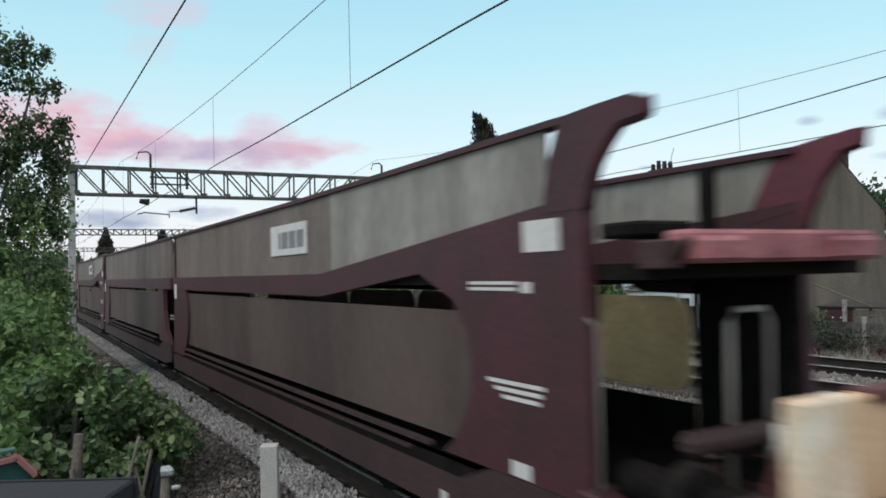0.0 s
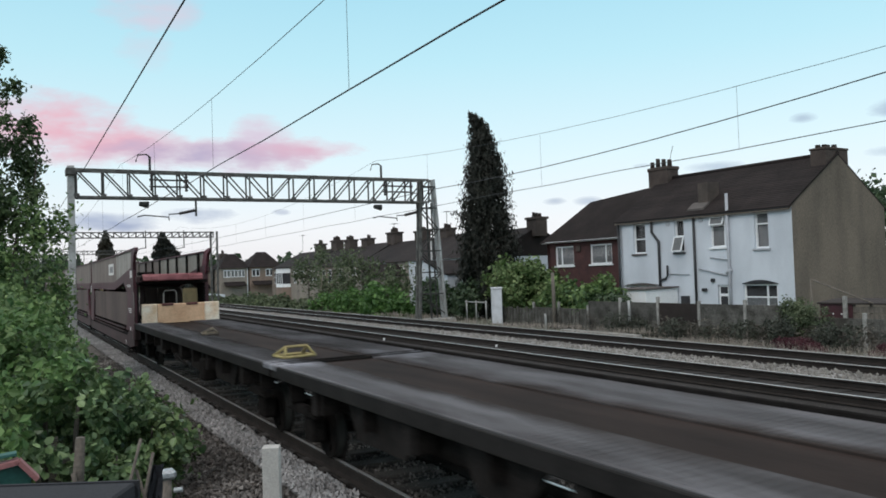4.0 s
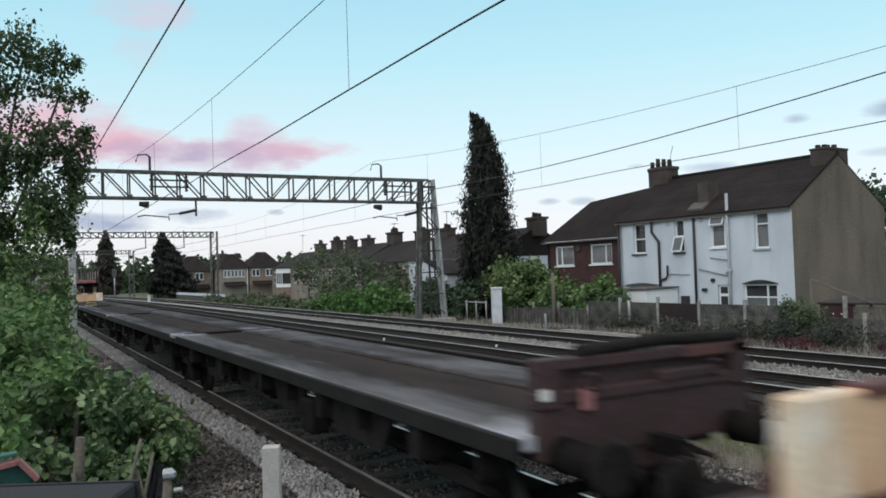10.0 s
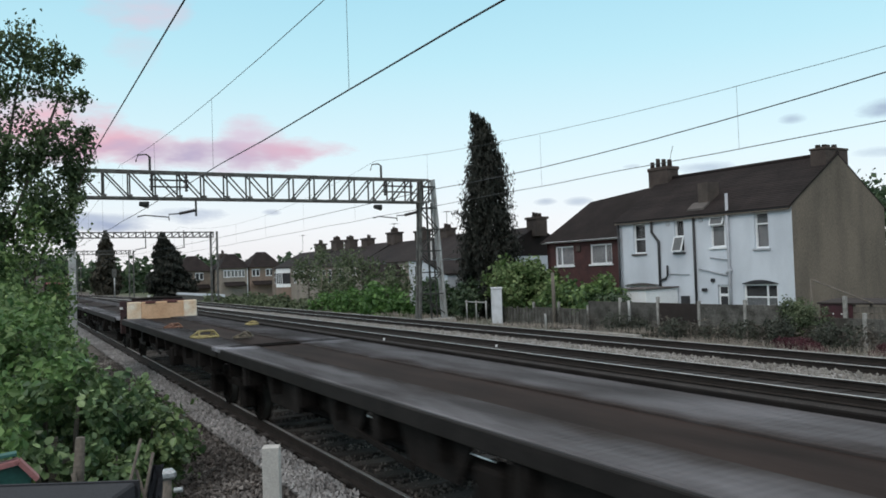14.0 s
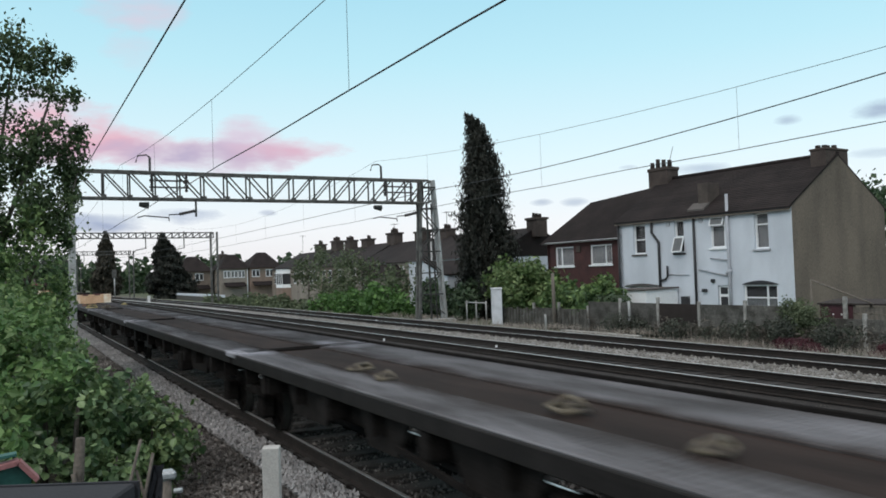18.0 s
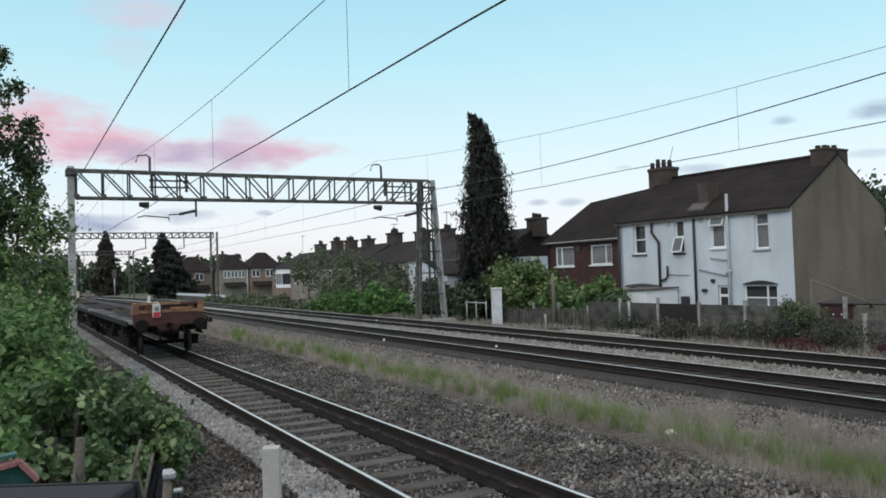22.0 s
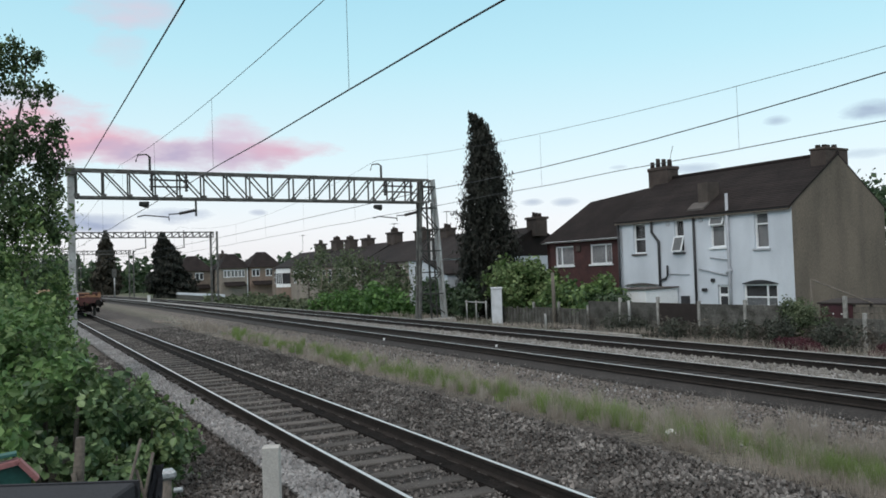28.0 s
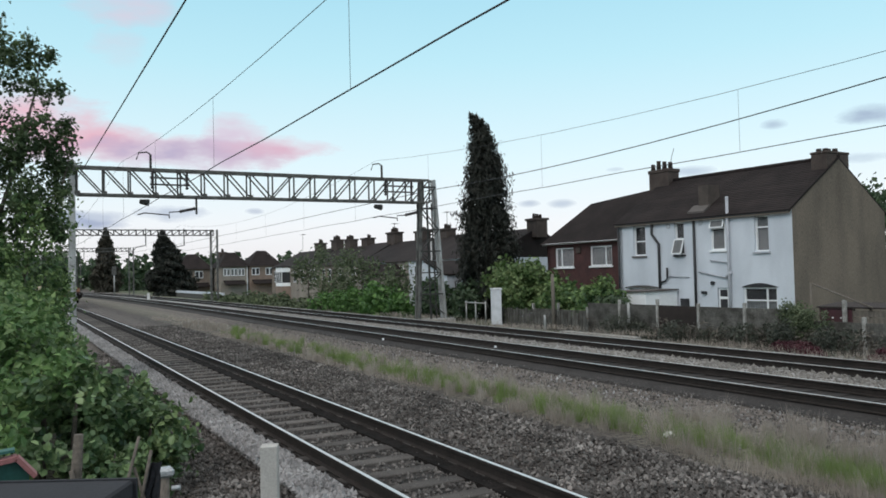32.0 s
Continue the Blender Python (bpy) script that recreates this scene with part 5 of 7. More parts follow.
# the red brick neighbour with its hipped end
rh = thing("red_brick_house", HOUSE, "dark red brick house with a hipped tile roof", "house")
RO, RE = 1.2, 3.78
rholes = [(14.75, 16.35, 2.42, 3.55), (11.65, 13.35, 2.45, 3.55)]
wall_with_holes("rear_wall", RO, RO + 0.28, 9.9, 17.1, BASE, RE, rholes, BRICK_RED, rh, "dark red brick wall")
part("end_wall", box(B(), RO, 7.0, 16.82, 17.1, BASE, RE), BRICK_RED, rh)
for a, b, c, d in rholes:
    window(rh, RO, a, b, c, d, bars=(a + (b - a) * (0.68 if a > 14 else 0.30),), cross=(), inset=0.05, room=CURTAIN, sill_mat=UPVC)
part("rear_slope", slab(B(), [(9.9, RE - 0.02), (17.35, RE - 0.02), (16.9, RE + 0.06), (9.9, RE + 0.06)], "x", RO - 0.28, RO), UPVC, rh, "pale fascia board")
rb = B()
x0, z0 = RO - 0.32, RE + 0.0
v = [rb.verts.new(p) for p in ((x0, 9.9, z0), (x0, 17.45, z0), (RX, 15.6, 6.20), (RX, 9.9, 6.62), (7.2, 17.45, z0), (7.2, 9.9, z0))]
rb.faces.new((v[0], v[1], v[2], v[3]))
rb.faces.new((v[1], v[4], v[2]))
rb.faces.new((v[4], v[5], v[3], v[2]))
rb.faces.new((v[0], v[3], v[5]))
rb.faces.new((v[0], v[5], v[4], v[1]))
part("roof", rb, TILE, rh, "dark hipped tile roof")
part("burglar_alarm", box(B(), RO - 0.09, RO, 14.1, 14.45, 3.2, 3.55, 0.02), CHIMNEY, rh)


def far_house(y0, width, x, eave, ridge, wall_m, pots, outrigger=True, base=-2.0, depth=7.4, stack=1.0):
    h = thing("terraced_house", pose(0, 0, 0), "dark-roofed terraced house with a sooty chimney", "house", "houses of the far terrace")
    y1 = y0 + width
    part("wall", box(B(), x, x + 0.3, y0, y1 - 0.004, base, eave), wall_m, h)
    part("roof", slab(B(), [(x - 0.2, eave - 0.04), (x + depth / 2, ridge), (x + depth + 0.2, eave - 0.04)], "y", y0, y1 - 0.004), TILE, h)
    part("side_wall", box(B(), x + 0.3, x + depth, y0, y0 + 0.25, base, eave - 0.1), wall_m, h)
    for i, (a, w) in enumerate(((0.9, 0.9), (width - 1.9, 0.8))):
        win = part("window", box(B(), x - 0.03, x - 0.004, y0 + a, y0 + a + w, eave - 1.75, eave - 0.4), UPVC, h, "white framed window")
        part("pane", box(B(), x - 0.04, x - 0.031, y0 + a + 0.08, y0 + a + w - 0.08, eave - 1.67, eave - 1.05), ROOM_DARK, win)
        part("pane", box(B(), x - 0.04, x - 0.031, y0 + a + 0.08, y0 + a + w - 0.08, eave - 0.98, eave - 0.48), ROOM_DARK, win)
    if pots:
        c = part("chimney", box(B(), x + depth / 2 - 0.45, x + depth / 2 + 0.45, y0 - 0.85 * stack, y0 + 0.85 * stack, ridge - 0.7, ridge + 0.85 * stack, 0.02), CHIMNEY, h, "sooty brick chimney stack")
        part("chimney_cap", box(B(), x + depth / 2 - 0.55, x + depth / 2 + 0.55, y0 - 0.93 * stack, y0 + 0.93 * stack, ridge + 0.85 * stack - 0.13, ridge + 0.85 * stack + 0.03), CHIMNEY, c)
        chimney_pots(c, x + depth / 2, [y0 - 0.55 * stack + 0.37 * i for i in range(pots)], ridge + 0.85 * stack + 0.02, 0.13, 0.45 * stack)
    if outrigger:
        oy0, oy1 = y0 + 0.3, y0 + width * 0.48
        part("outrigger", slab(B(), [(oy0, base), (oy1, base), (oy1, eave - 0.35), (oy0, eave - 1.2)], "x", x - 3.4, x - 0.01), wall_m, h)
        part("outrigger_roof", slab(B(), [(oy0 - 0.1, eave - 1.22), (oy1 + 0.1, eave - 0.28), (oy1 + 0.1, eave - 0.18), (oy0 - 0.1, eave - 1.12)], "x", x - 3.6, x - 0.005), TILE, h)
        ow = part("window", box(B(), x - 3.43, x - 3.402, oy0 + 0.5, oy0 + 1.3, eave - 2.9, eave - 1.7), UPVC, h)
        part("pane", box(B(), x - 3.44, x - 3.431, oy0 + 0.58, oy0 + 1.22, eave - 2.8, eave - 1.8), ROOM_DARK, ow)
    return h


TERRACE = [(44.5, 6.5, RENDER_WHITE, 3, True, 0.72), (51.0, 6.3, RENDER_WHITE, 0, False, 1.0), (57.3, 4.5, BRICK_GREY, 3, True, 0.8), (61.8, 5.8, RENDER_WHITE, 3, False, 0.85), (67.6, 6.4, BRICK_GREY, 4, False, 1.0),
           (74.0, 4.6, BRICK_TAN, 2, False, 0.85), (78.6, 4.0, BRICK_GREY, 5, False, 0.95), (82.6, 5.5, BRICK_GREY, 5, False, 1.0), (88.1, 7.5, BRICK_TAN, 3, False, 0.95)]
for i, (y, width, wall_m, pots, rear, stack) in enumerate(TERRACE):
    far_house(y, width, 28.4, 3.30, 5.25 + 0.1 * (i % 3 == 1), wall_m, pots, rear, stack=stack)


bay = thing("bay_window", pose(0, 0, 0), "pale two-storey bay window on the end house", "bay window")
for z0, z1, m in ((-2.0, 1.1, BRICK_PINK), (1.1, 1.5, WHITE_BOARD), (2.75, 3.3, WHITE_BOARD)):
    part("bay_wall", slab(B(), [(27.55, 88.9), (27.55, 91.2), (28.395, 91.8), (28.395, 88.3)], "z", z0 + 0.003, z1), m, bay)
part("bay_roof", slab(B(), [(27.45, 88.8), (27.45, 91.3), (28.395, 91.9), (28.395, 88.2)], "z", 3.303, 3.42), TILE, bay)
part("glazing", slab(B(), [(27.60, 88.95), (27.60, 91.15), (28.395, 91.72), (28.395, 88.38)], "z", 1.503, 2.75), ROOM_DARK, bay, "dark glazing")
for y in (88.95, 89.68, 90.42, 91.15):
    part("mullion", box(B(), 27.55, 27.62, y - 0.06, y + 0.06, 1.503, 2.748), UPVC, bay)
for y, h in ((57.3, 1.5), (67.6, 1.2), (94.5, 1.6)):
    ae = thing("roof_aerial", pose(32.1, y, 5.9), "thin dark television aerial on a chimney", "aerial", "aerials")
    part("mast", tube(B(), [(0, 0, -0.6), (0, 0, h)], 0.025, 5), DARK_STEEL, ae)
    part("boom", tube(B(), [(-0.05, -0.7, h - 0.1), (0.05, 0.5, h)], 0.018, 5), DARK_STEEL, ae)
    for k in range(5):
        part("element", bar(B(), (-0.3, -0.6 + 0.24 * k, h - 0.08), (0.3, -0.6 + 0.24 * k, h - 0.08), 0.012), DARK_STEEL, ae)


def street_house(x0, x1, y, eave, ridge, wall_m, label, lit):
    """A semi-detached house that turns its side to the line's bend: hipped roof, a row of windows."""
    h = thing("detached_house", pose(0, 0, 0), label, "house", "far houses")
    part("wall", box(B(), x0, x1, y, y + 8, -2.5, eave), wall_m, h)
    bm = B()
    c = (x0 + x1) / 2
    v = [bm.verts.new(p) for p in ((x0 - 0.4, y - 0.4, eave), (x1 + 0.4, y - 0.4, eave), (x1 + 0.4, y + 8.4, eave), (x0 - 0.4, y + 8.4, eave), (c - 0.9, y + 3.0, ridge), (c + 0.9, y + 3.0, ridge))]
    for q in ((0, 1, 5, 4), (1, 2, 5), (2, 3, 4, 5), (3, 0, 4), (3, 2, 1, 0)):
        bm.faces.new([v[i] for i in q])
    part("roof", bm, TILE, h)
    n = 3 if lit else 2
    for i in range(n):
        a = x0 + 0.4 + (x1 - x0 - 0.8) * i / n
        b = a + (x1 - x0 - 0.8) / n - (0.15 if lit else 1.2)
        w = part("window", box(B(), a, b, y - 0.05, y - 0.003, eave - 1.75, eave - 0.35), UPVC, h, "white framed window")
        for k in range(2):
            m0, m1 = a + 0.1 + (b - a) / 2 * k, a + (b - a) / 2 * (k + 1) - 0.08
            part("pane", box(B(), m0, m1, y - 0.06, y - 0.051, eave - 1.62, eave - 0.48), CURTAIN if lit else ROOM_DARK, w)
    part("downpipe", box(B(), x1 - 0.15, x1, y - 0.12, y - 0.003, -2.5, eave), UPVC, h, "pale downpipe")
    part("lean_to_roof", slab(B(), [(y - 1.6, eave - 3.3), (y - 0.01, eave - 2.6), (y - 0.01, eave - 2.75), (y - 1.6, eave - 3.45)], "x", x0 + 0.4, x1 - 0.6), TILE, h)
    return h


street_house(40.2, 46.4, 150, 4.35, 7.4, BRICK_PINK, "pinkish brick house with a hipped dark roof", False)
street_house(34.9, 39.9, 150.5, 4.30, 7.1, BRICK_GREY, "grey house with a row of white windows and hipped roof", True)
street_house(28.0, 34.3, 156, 4.0, 7.0, BRICK_TAN, "buff brick house with a dark hipped roof", False)
c = thing("chimney_stack", pose(36.5, 156, 0.3), "sooty brick chimney stack above far roofs", "chimney")
part("stack", box(B(), -0.7, 0.7, -0.8, 0.8, 4.6, 7.0), CHIMNEY, c)
chimney_pots(c, 0, (-0.5, 0, 0.5), 7.0, 0.16, 0.6)


# ---- far side: fence, cabinet, posts ----
def fence_x(y):
    return 22.3 + (0.10 * (20 - y) if y < 20 else 0.0)


fence = thing("boundary_fence", pose(0, 0, 0), "weathered concrete post and panel fence along the gardens", "fence")
ys = [8.2, 10.4, 12.6, 14.8, 16.9, 18.9, 20.9, 23.0, 25.2, 27.3, 29.4, 31.4]
for i, y in enumerate(ys):
    x = fence_x(y)
    part("post", box(B(), x - 0.055, x + 0.055, y - 0.055, y + 0.055, -0.75, (0.92 if 4 < i < 9 else 0.62) + 0.06 * ((i * 5) % 3), 0.012), CONCRETE, fence, "pale concrete post")
for i, (a, b) in enumerate(zip(ys, ys[1:])):
    x0, x1 = fence_x(a), fence_x(b)
    m = FENCE_BROWN if i == 6 else FENCE_GREY
    for j in range(4):
        z = -0.62 + j * 0.36
        if (i > 8 or i < 4) and j == 3:
            continue
        bm = B()
        bar(bm, (x0, a + 0.075, z + 0.165), (x1, b - 0.075, z + 0.165), 0.04, 0.362)
        part("panel", bm, m, fence)
pf = thing("wooden_fence", pose(0, 0, 0), "low grey weathered paling fence", "fence")
for i in range(26):
    y = 27.0 + i * 0.26
    part("pale", box(B(), 21.95, 21.975, y, y + 0.2, -0.5, 0.42 + 0.05 * math.sin(i * 2.3)), FENCE_GREY, pf)
part("fence_rail", box(B(), 21.98, 22.03, 26.9, 33.7, 0.1, 0.17), OLD_WOOD, pf)
hr = thing("tubular_barrier", pose(0, 0, 0), "pale tubular metal barrier beside the cabinet", "barrier")
for y in (35.0, 36.0, 37.0):
    part("post", tube(B(), [(21.8, y, -0.5), (21.8, y, 0.72)], 0.04, 7), GALV, hr)
part("top_tube", tube(B(), [(21.8, 34.9, 0.62), (21.8, 37.1, 0.62)], 0.035, 7), GALV, hr)
cab = thing("trackside_cabinet", pose(21.6, 33.65, -0.45, 0, 0, -30), "tall pale grey metal equipment cabinet", "cabinet")
part("body", box(B(), -0.25, 0.25, -0.44, 0.44, 0.06, 1.80, 0.015), CABINET, cab)
part("top_cap", box(B(), -0.29, 0.29, -0.48, 0.48, 1.80, 1.88, 0.015), CABINET, cab)
part("plinth", box(B(), -0.3, 0.3, -0.5, 0.5, -0.2, 0.06), CONCRETE, cab)
part("door", box(B(), -0.262, -0.251, -0.38, -0.01, 0.16, 1.70), CABINET, cab)
part("door", box(B(), -0.262, -0.251, 0.01, 0.38, 0.16, 1.70), CABINET, cab)
for x, y, h, r, lab in ((21.8, 29.1, 2.1, 0.085, "grey weathered timber post"), (27.2, 51.0, 4.6, 0.07, "slim pale pole among the bushes"), (20.2, 27.6, 0.35, 0.05, "short pale marker post"), (21.9, 24.2, 0.9, 0.06, "grey leaning timber post")):
    p = thing("post", pose(x, y, -0.5, 0, 0, 10), lab, "post", "posts along the far line")
    part("shaft", tube(B(), [(0, 0, -0.2), (0.01, 0.02, h * 0.5 + 0.5), (0, 0.03, h + 0.5)], [r * 1.1, r, r * 0.85], 8), OLD_WOOD if r > 0.07 else GALV, p)
for x, y0, y1 in ((19.55, 14.2, 17.8), (20.3, 22.0, 27.0)):
    tr = thing("cable_trough", pose(x, 0, -0.36), "pale concrete cable trough beside the far line", "trough", "troughs")
    n = int((y1 - y0) / 0.9)
    for i in range(n):
        part("lid", box(B(), -0.18, 0.18, y0 + i * 0.9, y0 + i * 0.9 + 0.88, -0.05, 0.09, 0.01), CONCRETE, tr)
for x, y in ((17.0, 38.4), (12.2, 26.9), (13.7, 21.45)):
    mark = thing("sleeper_marker", pose(x, y, -0.16), "small white painted marker block on the ballast", "marker", "marker blocks")
    part("block", box(B(), -0.03, 0.03, -0.03, 0.03, -0.04, 0.06, 0.01), UPVC, mark)
bag = thing("litter_bag", pose(8.45, 8.55, -0.22, 0, 0, 30), "crumpled white plastic bag in the grass", "litter")
bm = B()
bmesh.ops.create_icosphere(bm, subdivisions=3, radius=0.085)
for vv in bm.verts:
    vv.co *= 1 + 0.5 * noise.noise(vv.co * 14)
    vv.co.z = max(vv.co.z * 0.8, -0.03) + 0.05
part("sheet", bm, WHITE_MARK, bag)
car = thing("garden_shelter", pose(24.0, 16.0, -0.6, 0, 0, 6), "low open timber shelter with a rusty red sheet", "shed")
part("side_sheet", box(B(), 0, 0.04, -0.02, 1.08, 0.92, 1.40, 0.01), MAROON, car, "rusty red sheet")
part("roof", slab(B(), [(-0.06, 1.404), (1.3, 1.50), (1.3, 1.55), (-0.06, 1.454)], "y", -1.25, 1.14), FENCE_BROWN, car)
for y in (-1.15, -0.04, 1.06):
    for x, h in ((0.045, 1.40), (1.15, 1.48)):
        part("leg", box(B(), x, x + 0.07, y - 0.035, y + 0.035, 0.0, h), OLD_WOOD, car)
for z in (0.55, 0.78, 1.01, 1.24):
    part("board", box(B(), 0.005, 0.04, -1.2, -0.06, z - 0.10, z + 0.09), OLD_WOOD, car)
for y in (0.34, 0.62, 0.95):
    part("reflector", box(B(), -0.015, -0.001, y - 0.025, y + 0.025, 1.06, 1.11), WHITE_MARK, car)
part("support", box(B(), -0.14, -0.05, 0.10, 0.22, 0.0, 1.68), CONCRETE, car, "pale post")
pp = thing("leaning_pole", pose(23.8, 0, 0), "thin pale pole leaning over the shelter", "pole")
part("shaft", tube(B(), [(0, 17.25, 1.62), (0.1, 15.2, 0.85)], 0.028, 6), OLD_WOOD, pp)
pq = thing("thin_post", pose(23.8, 17.3, -0.7), "thin grey post behind the fence", "post")
part("shaft", tube(B(), [(0, 0, 0), (0, 0, 2.35)], 0.03, 6), OLD_WOOD, pq)


# ---- near side: post, stakes, felt roof ----
np1 = thing("fence_post", pose(1.55, 5.35, -0.4, 0, 0, -24), "pale concrete fence post with a square top", "post")
part("shaft", box(B(), -0.058, 0.058, -0.055, 0.055, 0, 1.555, 0.005), POST_PALE, np1)
np2 = thing("capped_post", pose(1.01, 6.35, -0.3), "dark timber post with a corroded metal cap", "post")
part("shaft", tube(B(), [(0, 0, -0.1), (0, 0, 1.10)], 0.045, 10), OLD_WOOD, np2)
part("cap", box(B(), -0.075, 0.075, -0.06, 0.06, 1.10, 1.17, 0.02), BRASS, np2, "corroded pale metal cap")
part("bolt", tube(B(), [(0.05, -0.06, 1.02), (0.11, -0.08, 1.02)], 0.02, 8), BRASS, np2)
for x, y, h, lean, r in ((0.47, 7.8, 1.14, 2, 0.05), (0.62, 7.75, 0.85, -12, 0.025)):
    st = thing("timber_stake", pose(x, y, -0.2, 0, lean, 0), "weathered grey timber stake among the leaves", "stake", "stakes by the bush")
    part("shaft", tube(B(), [(0, 0, -0.1), (0, 0, h * 0.7), (0.01, 0, h)], [r, r, r * 0.8], 7), BARK, st)
rf = thing("shed_roof", pose(0.54, 4.31, 0, 0, 0, -28.9), "dark grey felted flat shed roof edge", "shed")
part("felt", box(B(), -1.8, 0.0, -0.9, 0.0, 1.20, 1.295, 0.012), SLATE_LID, rf)
part("edge_trim", box(B(), -1.8, 0.012, 0.003, 0.025, 1.17, 1.300), SLATE_LID, rf)
part("wall", box(B(), -1.7, -0.08, -0.85, -0.06, -0.4, 1.197), OLD_WOOD, rf)
pl = thing("plastic_sheet", pose(0.68, 5.0, 0.0, 0, 0, -20), "crumpled dark plastic sheet over a stake", "sheet")
bm = B()
bmesh.ops.create_grid(bm, x_segments=12, y_segments=20, size=0.5)
for vv in bm.verts:
    u, h = vv.co.x, vv.co.y + 0.5
    w = 0.03 + 0.13 * (1 - h)
    vv.co = Vector((u * 2 * w + 0.10 * h * h - 0.03, 0.06 * noise.noise((u * 5, h * 6, 0)) - 0.10 * (1 - h), -0.3 + 1.52 * h))
    vv.co.x += 0.03 * noise.noise((u * 9, h * 9, 3))
bmesh.ops.solidify(bm, geom=bm.faces[:], thickness=0.006)
part("sheet", bm, SLATE_LID, pl)
for k, (a, b) in enumerate((((0.52, 4.75, 1.02), (0.66, 5.0, 1.38)), ((0.62, 4.75, 1.0), (0.72, 4.95, 1.30)), ((0.70, 4.78, 0.9), (0.62, 4.92, 1.22)))):
    t = thing("cut_stick", pose(0, 0, 0), "thin pale cut stick", "stick", "sticks")
    part("shaft", tube(B(), [a, b], 0.010, 6), BARK, t)
ph = thing("bird_table", pose(0.0, 5.0, 0), "small faded pink and green wooden bird table roof", "bird table")
part("roof_board", bar(B(), (0.02, 0, 1.345), (0.11, 0.0, 1.235), 0.025, 0.10, (0, 1, 0)), PINK_WOOD, ph, "faded pink sloping board")
part("roof_board", bar(B(), (0.02, 0, 1.345), (-0.25, 0.0, 1.30), 0.025, 0.10, (0, 1, 0)), PINK_WOOD, ph)
part("ridge", bar(B(), (-0.25, 0.02, 1.36), (0.01, 0.02, 1.385), 0.08, 0.015), GREEN_PAINT, ph, "green ridge strip")
part("gable_board", slab(B(), [(-0.25, 1.14), (0.08, 1.14), (0.08, 1.24), (0.015, 1.32), (-0.25, 1.28)], "y", 0.0, 0.03), GREEN_PAINT, ph, "dark green gable board")
part("post", box(B(), -0.1, -0.02, 0.04, 0.12, -0.3, 1.14), OLD_WOOD, ph)


# ---- plants ----
def blob_points(rng, n, centre, radii, shell=0.55):
    d = rng.normal(size=(n, 3))
    d /= np.linalg.norm(d, axis=1)[:, None]
    r = shell + (1 - shell) * rng.uniform(0, 1, (n, 1)) ** 0.6
    bump = 1 + 0.22 * np.sin(d[:, :1] * 5 + centre[0]) * np.cos(d[:, 1:2] * 6 + centre[1])
    return np.asarray(centre) + d * r * bump * np.asarray(radii), d


def bush(name, blobs, count, size, material, label, category="bush", seed=1, kind="", aspect=1.3, floor=-0.6, group="", clump=0.0, rounded=False, sprig=26):
    """A leafy mass out of several uneven lobes, on a few stems."""
    rng = np.random.default_rng(seed)
    t = thing(name, pose(0, 0, 0), label, category, group, kind)
    vol = np.array([b[1][0] * b[1][1] + b[1][2] * b[1][0] for b in blobs])
    pts, dirs = [], []
    for (c, r), v in zip(blobs, vol / vol.sum()):
        m = max(20, int(count * v))
        if clump:
            # sprigs: leaves gathered round points of the surface, with gaps between
            k = max(6, m // sprig)
            pc, dc = blob_points(rng, k, c, r, 0.6)
            pick = rng.integers(0, k, m)
            p = pc[pick] + rng.normal(size=(m, 3)) * clump
            d = dc[pick] + 0.5 * rng.normal(size=(m, 3))
        else:
            p, d = blob_points(rng, m, c, r)
        pts.append(p)
        dirs.append(d)
    p, d = np.concatenate(pts), np.concatenate(dirs)
    keep = p[:, 2] > floor
    leaves("foliage", p[keep], size, material, t, seed, 0.4, aspect, d[keep], rounded=rounded)
    for c, r in blobs[:6]:
        bm = B()
        tube(bm, [(c[0], c[1], floor - 0.3), (c[0] + 0.05, c[1], c[2] - 0.2 * r[2]), (c[0] + 0.15 * r[0], c[1], c[2] + 0.5 * r[2])], [0.05, 0.035, 0.01], 6)
        part("stem", bm, BARK, t)
    return t


def lobes(rng, n, x, y, z, spread, radius):
    return [((rng.uniform(*x), rng.uniform(*y), rng.uniform(*z)), tuple(radius * rng.uniform(0.7, 1.3) * s for s in (1, 1, 0.85))) for _ in range(n)]


R = random.Random(5)
# the ivy-covered bush beside the line
ivy = [((1.55, 10.6, 0.25), (0.55, 0.9, 0.55)), ((1.25, 11.6, 0.65), (0.7, 1.0, 0.6)), ((1.05, 9.9, 0.1), (0.55, 0.7, 0.5)), ((1.75, 12.0, 0.35), (0.45, 0.9, 0.5)), ((0.7, 10.6, 0.7), (0.6, 0.9, 0.6)),
       ((1.2, 13.6, 0.6), (0.65, 1.2, 0.55)), ((0.5, 12.2, 1.05), (0.7, 1.0, 0.7)), ((1.55, 11.0, -0.25), (0.6, 0.9, 0.35)), ((0.1, 10.3, 0.35), (0.6, 0.7, 0.55))]
ivy = [((x - 0.09, y, z - (0.22 if y > 11.5 else 0.05)), r) for (x, y, z), r in ivy]
bush("ivy_bush", ivy, 12500, 0.086, LEAF_IVY, "dense green ivy bush with broad glossy leaves", "bush", 3, aspect=1.1, clump=0.085, rounded=True, sprig=70)
bush("vine_leaves", [ivy[k] for k in (0, 1, 3)], 1100, 0.075, LEAF_VINE, "pale green vine leaves over the ivy bush", "bush", 13, aspect=1.05, clump=0.10, rounded=True, sprig=30)
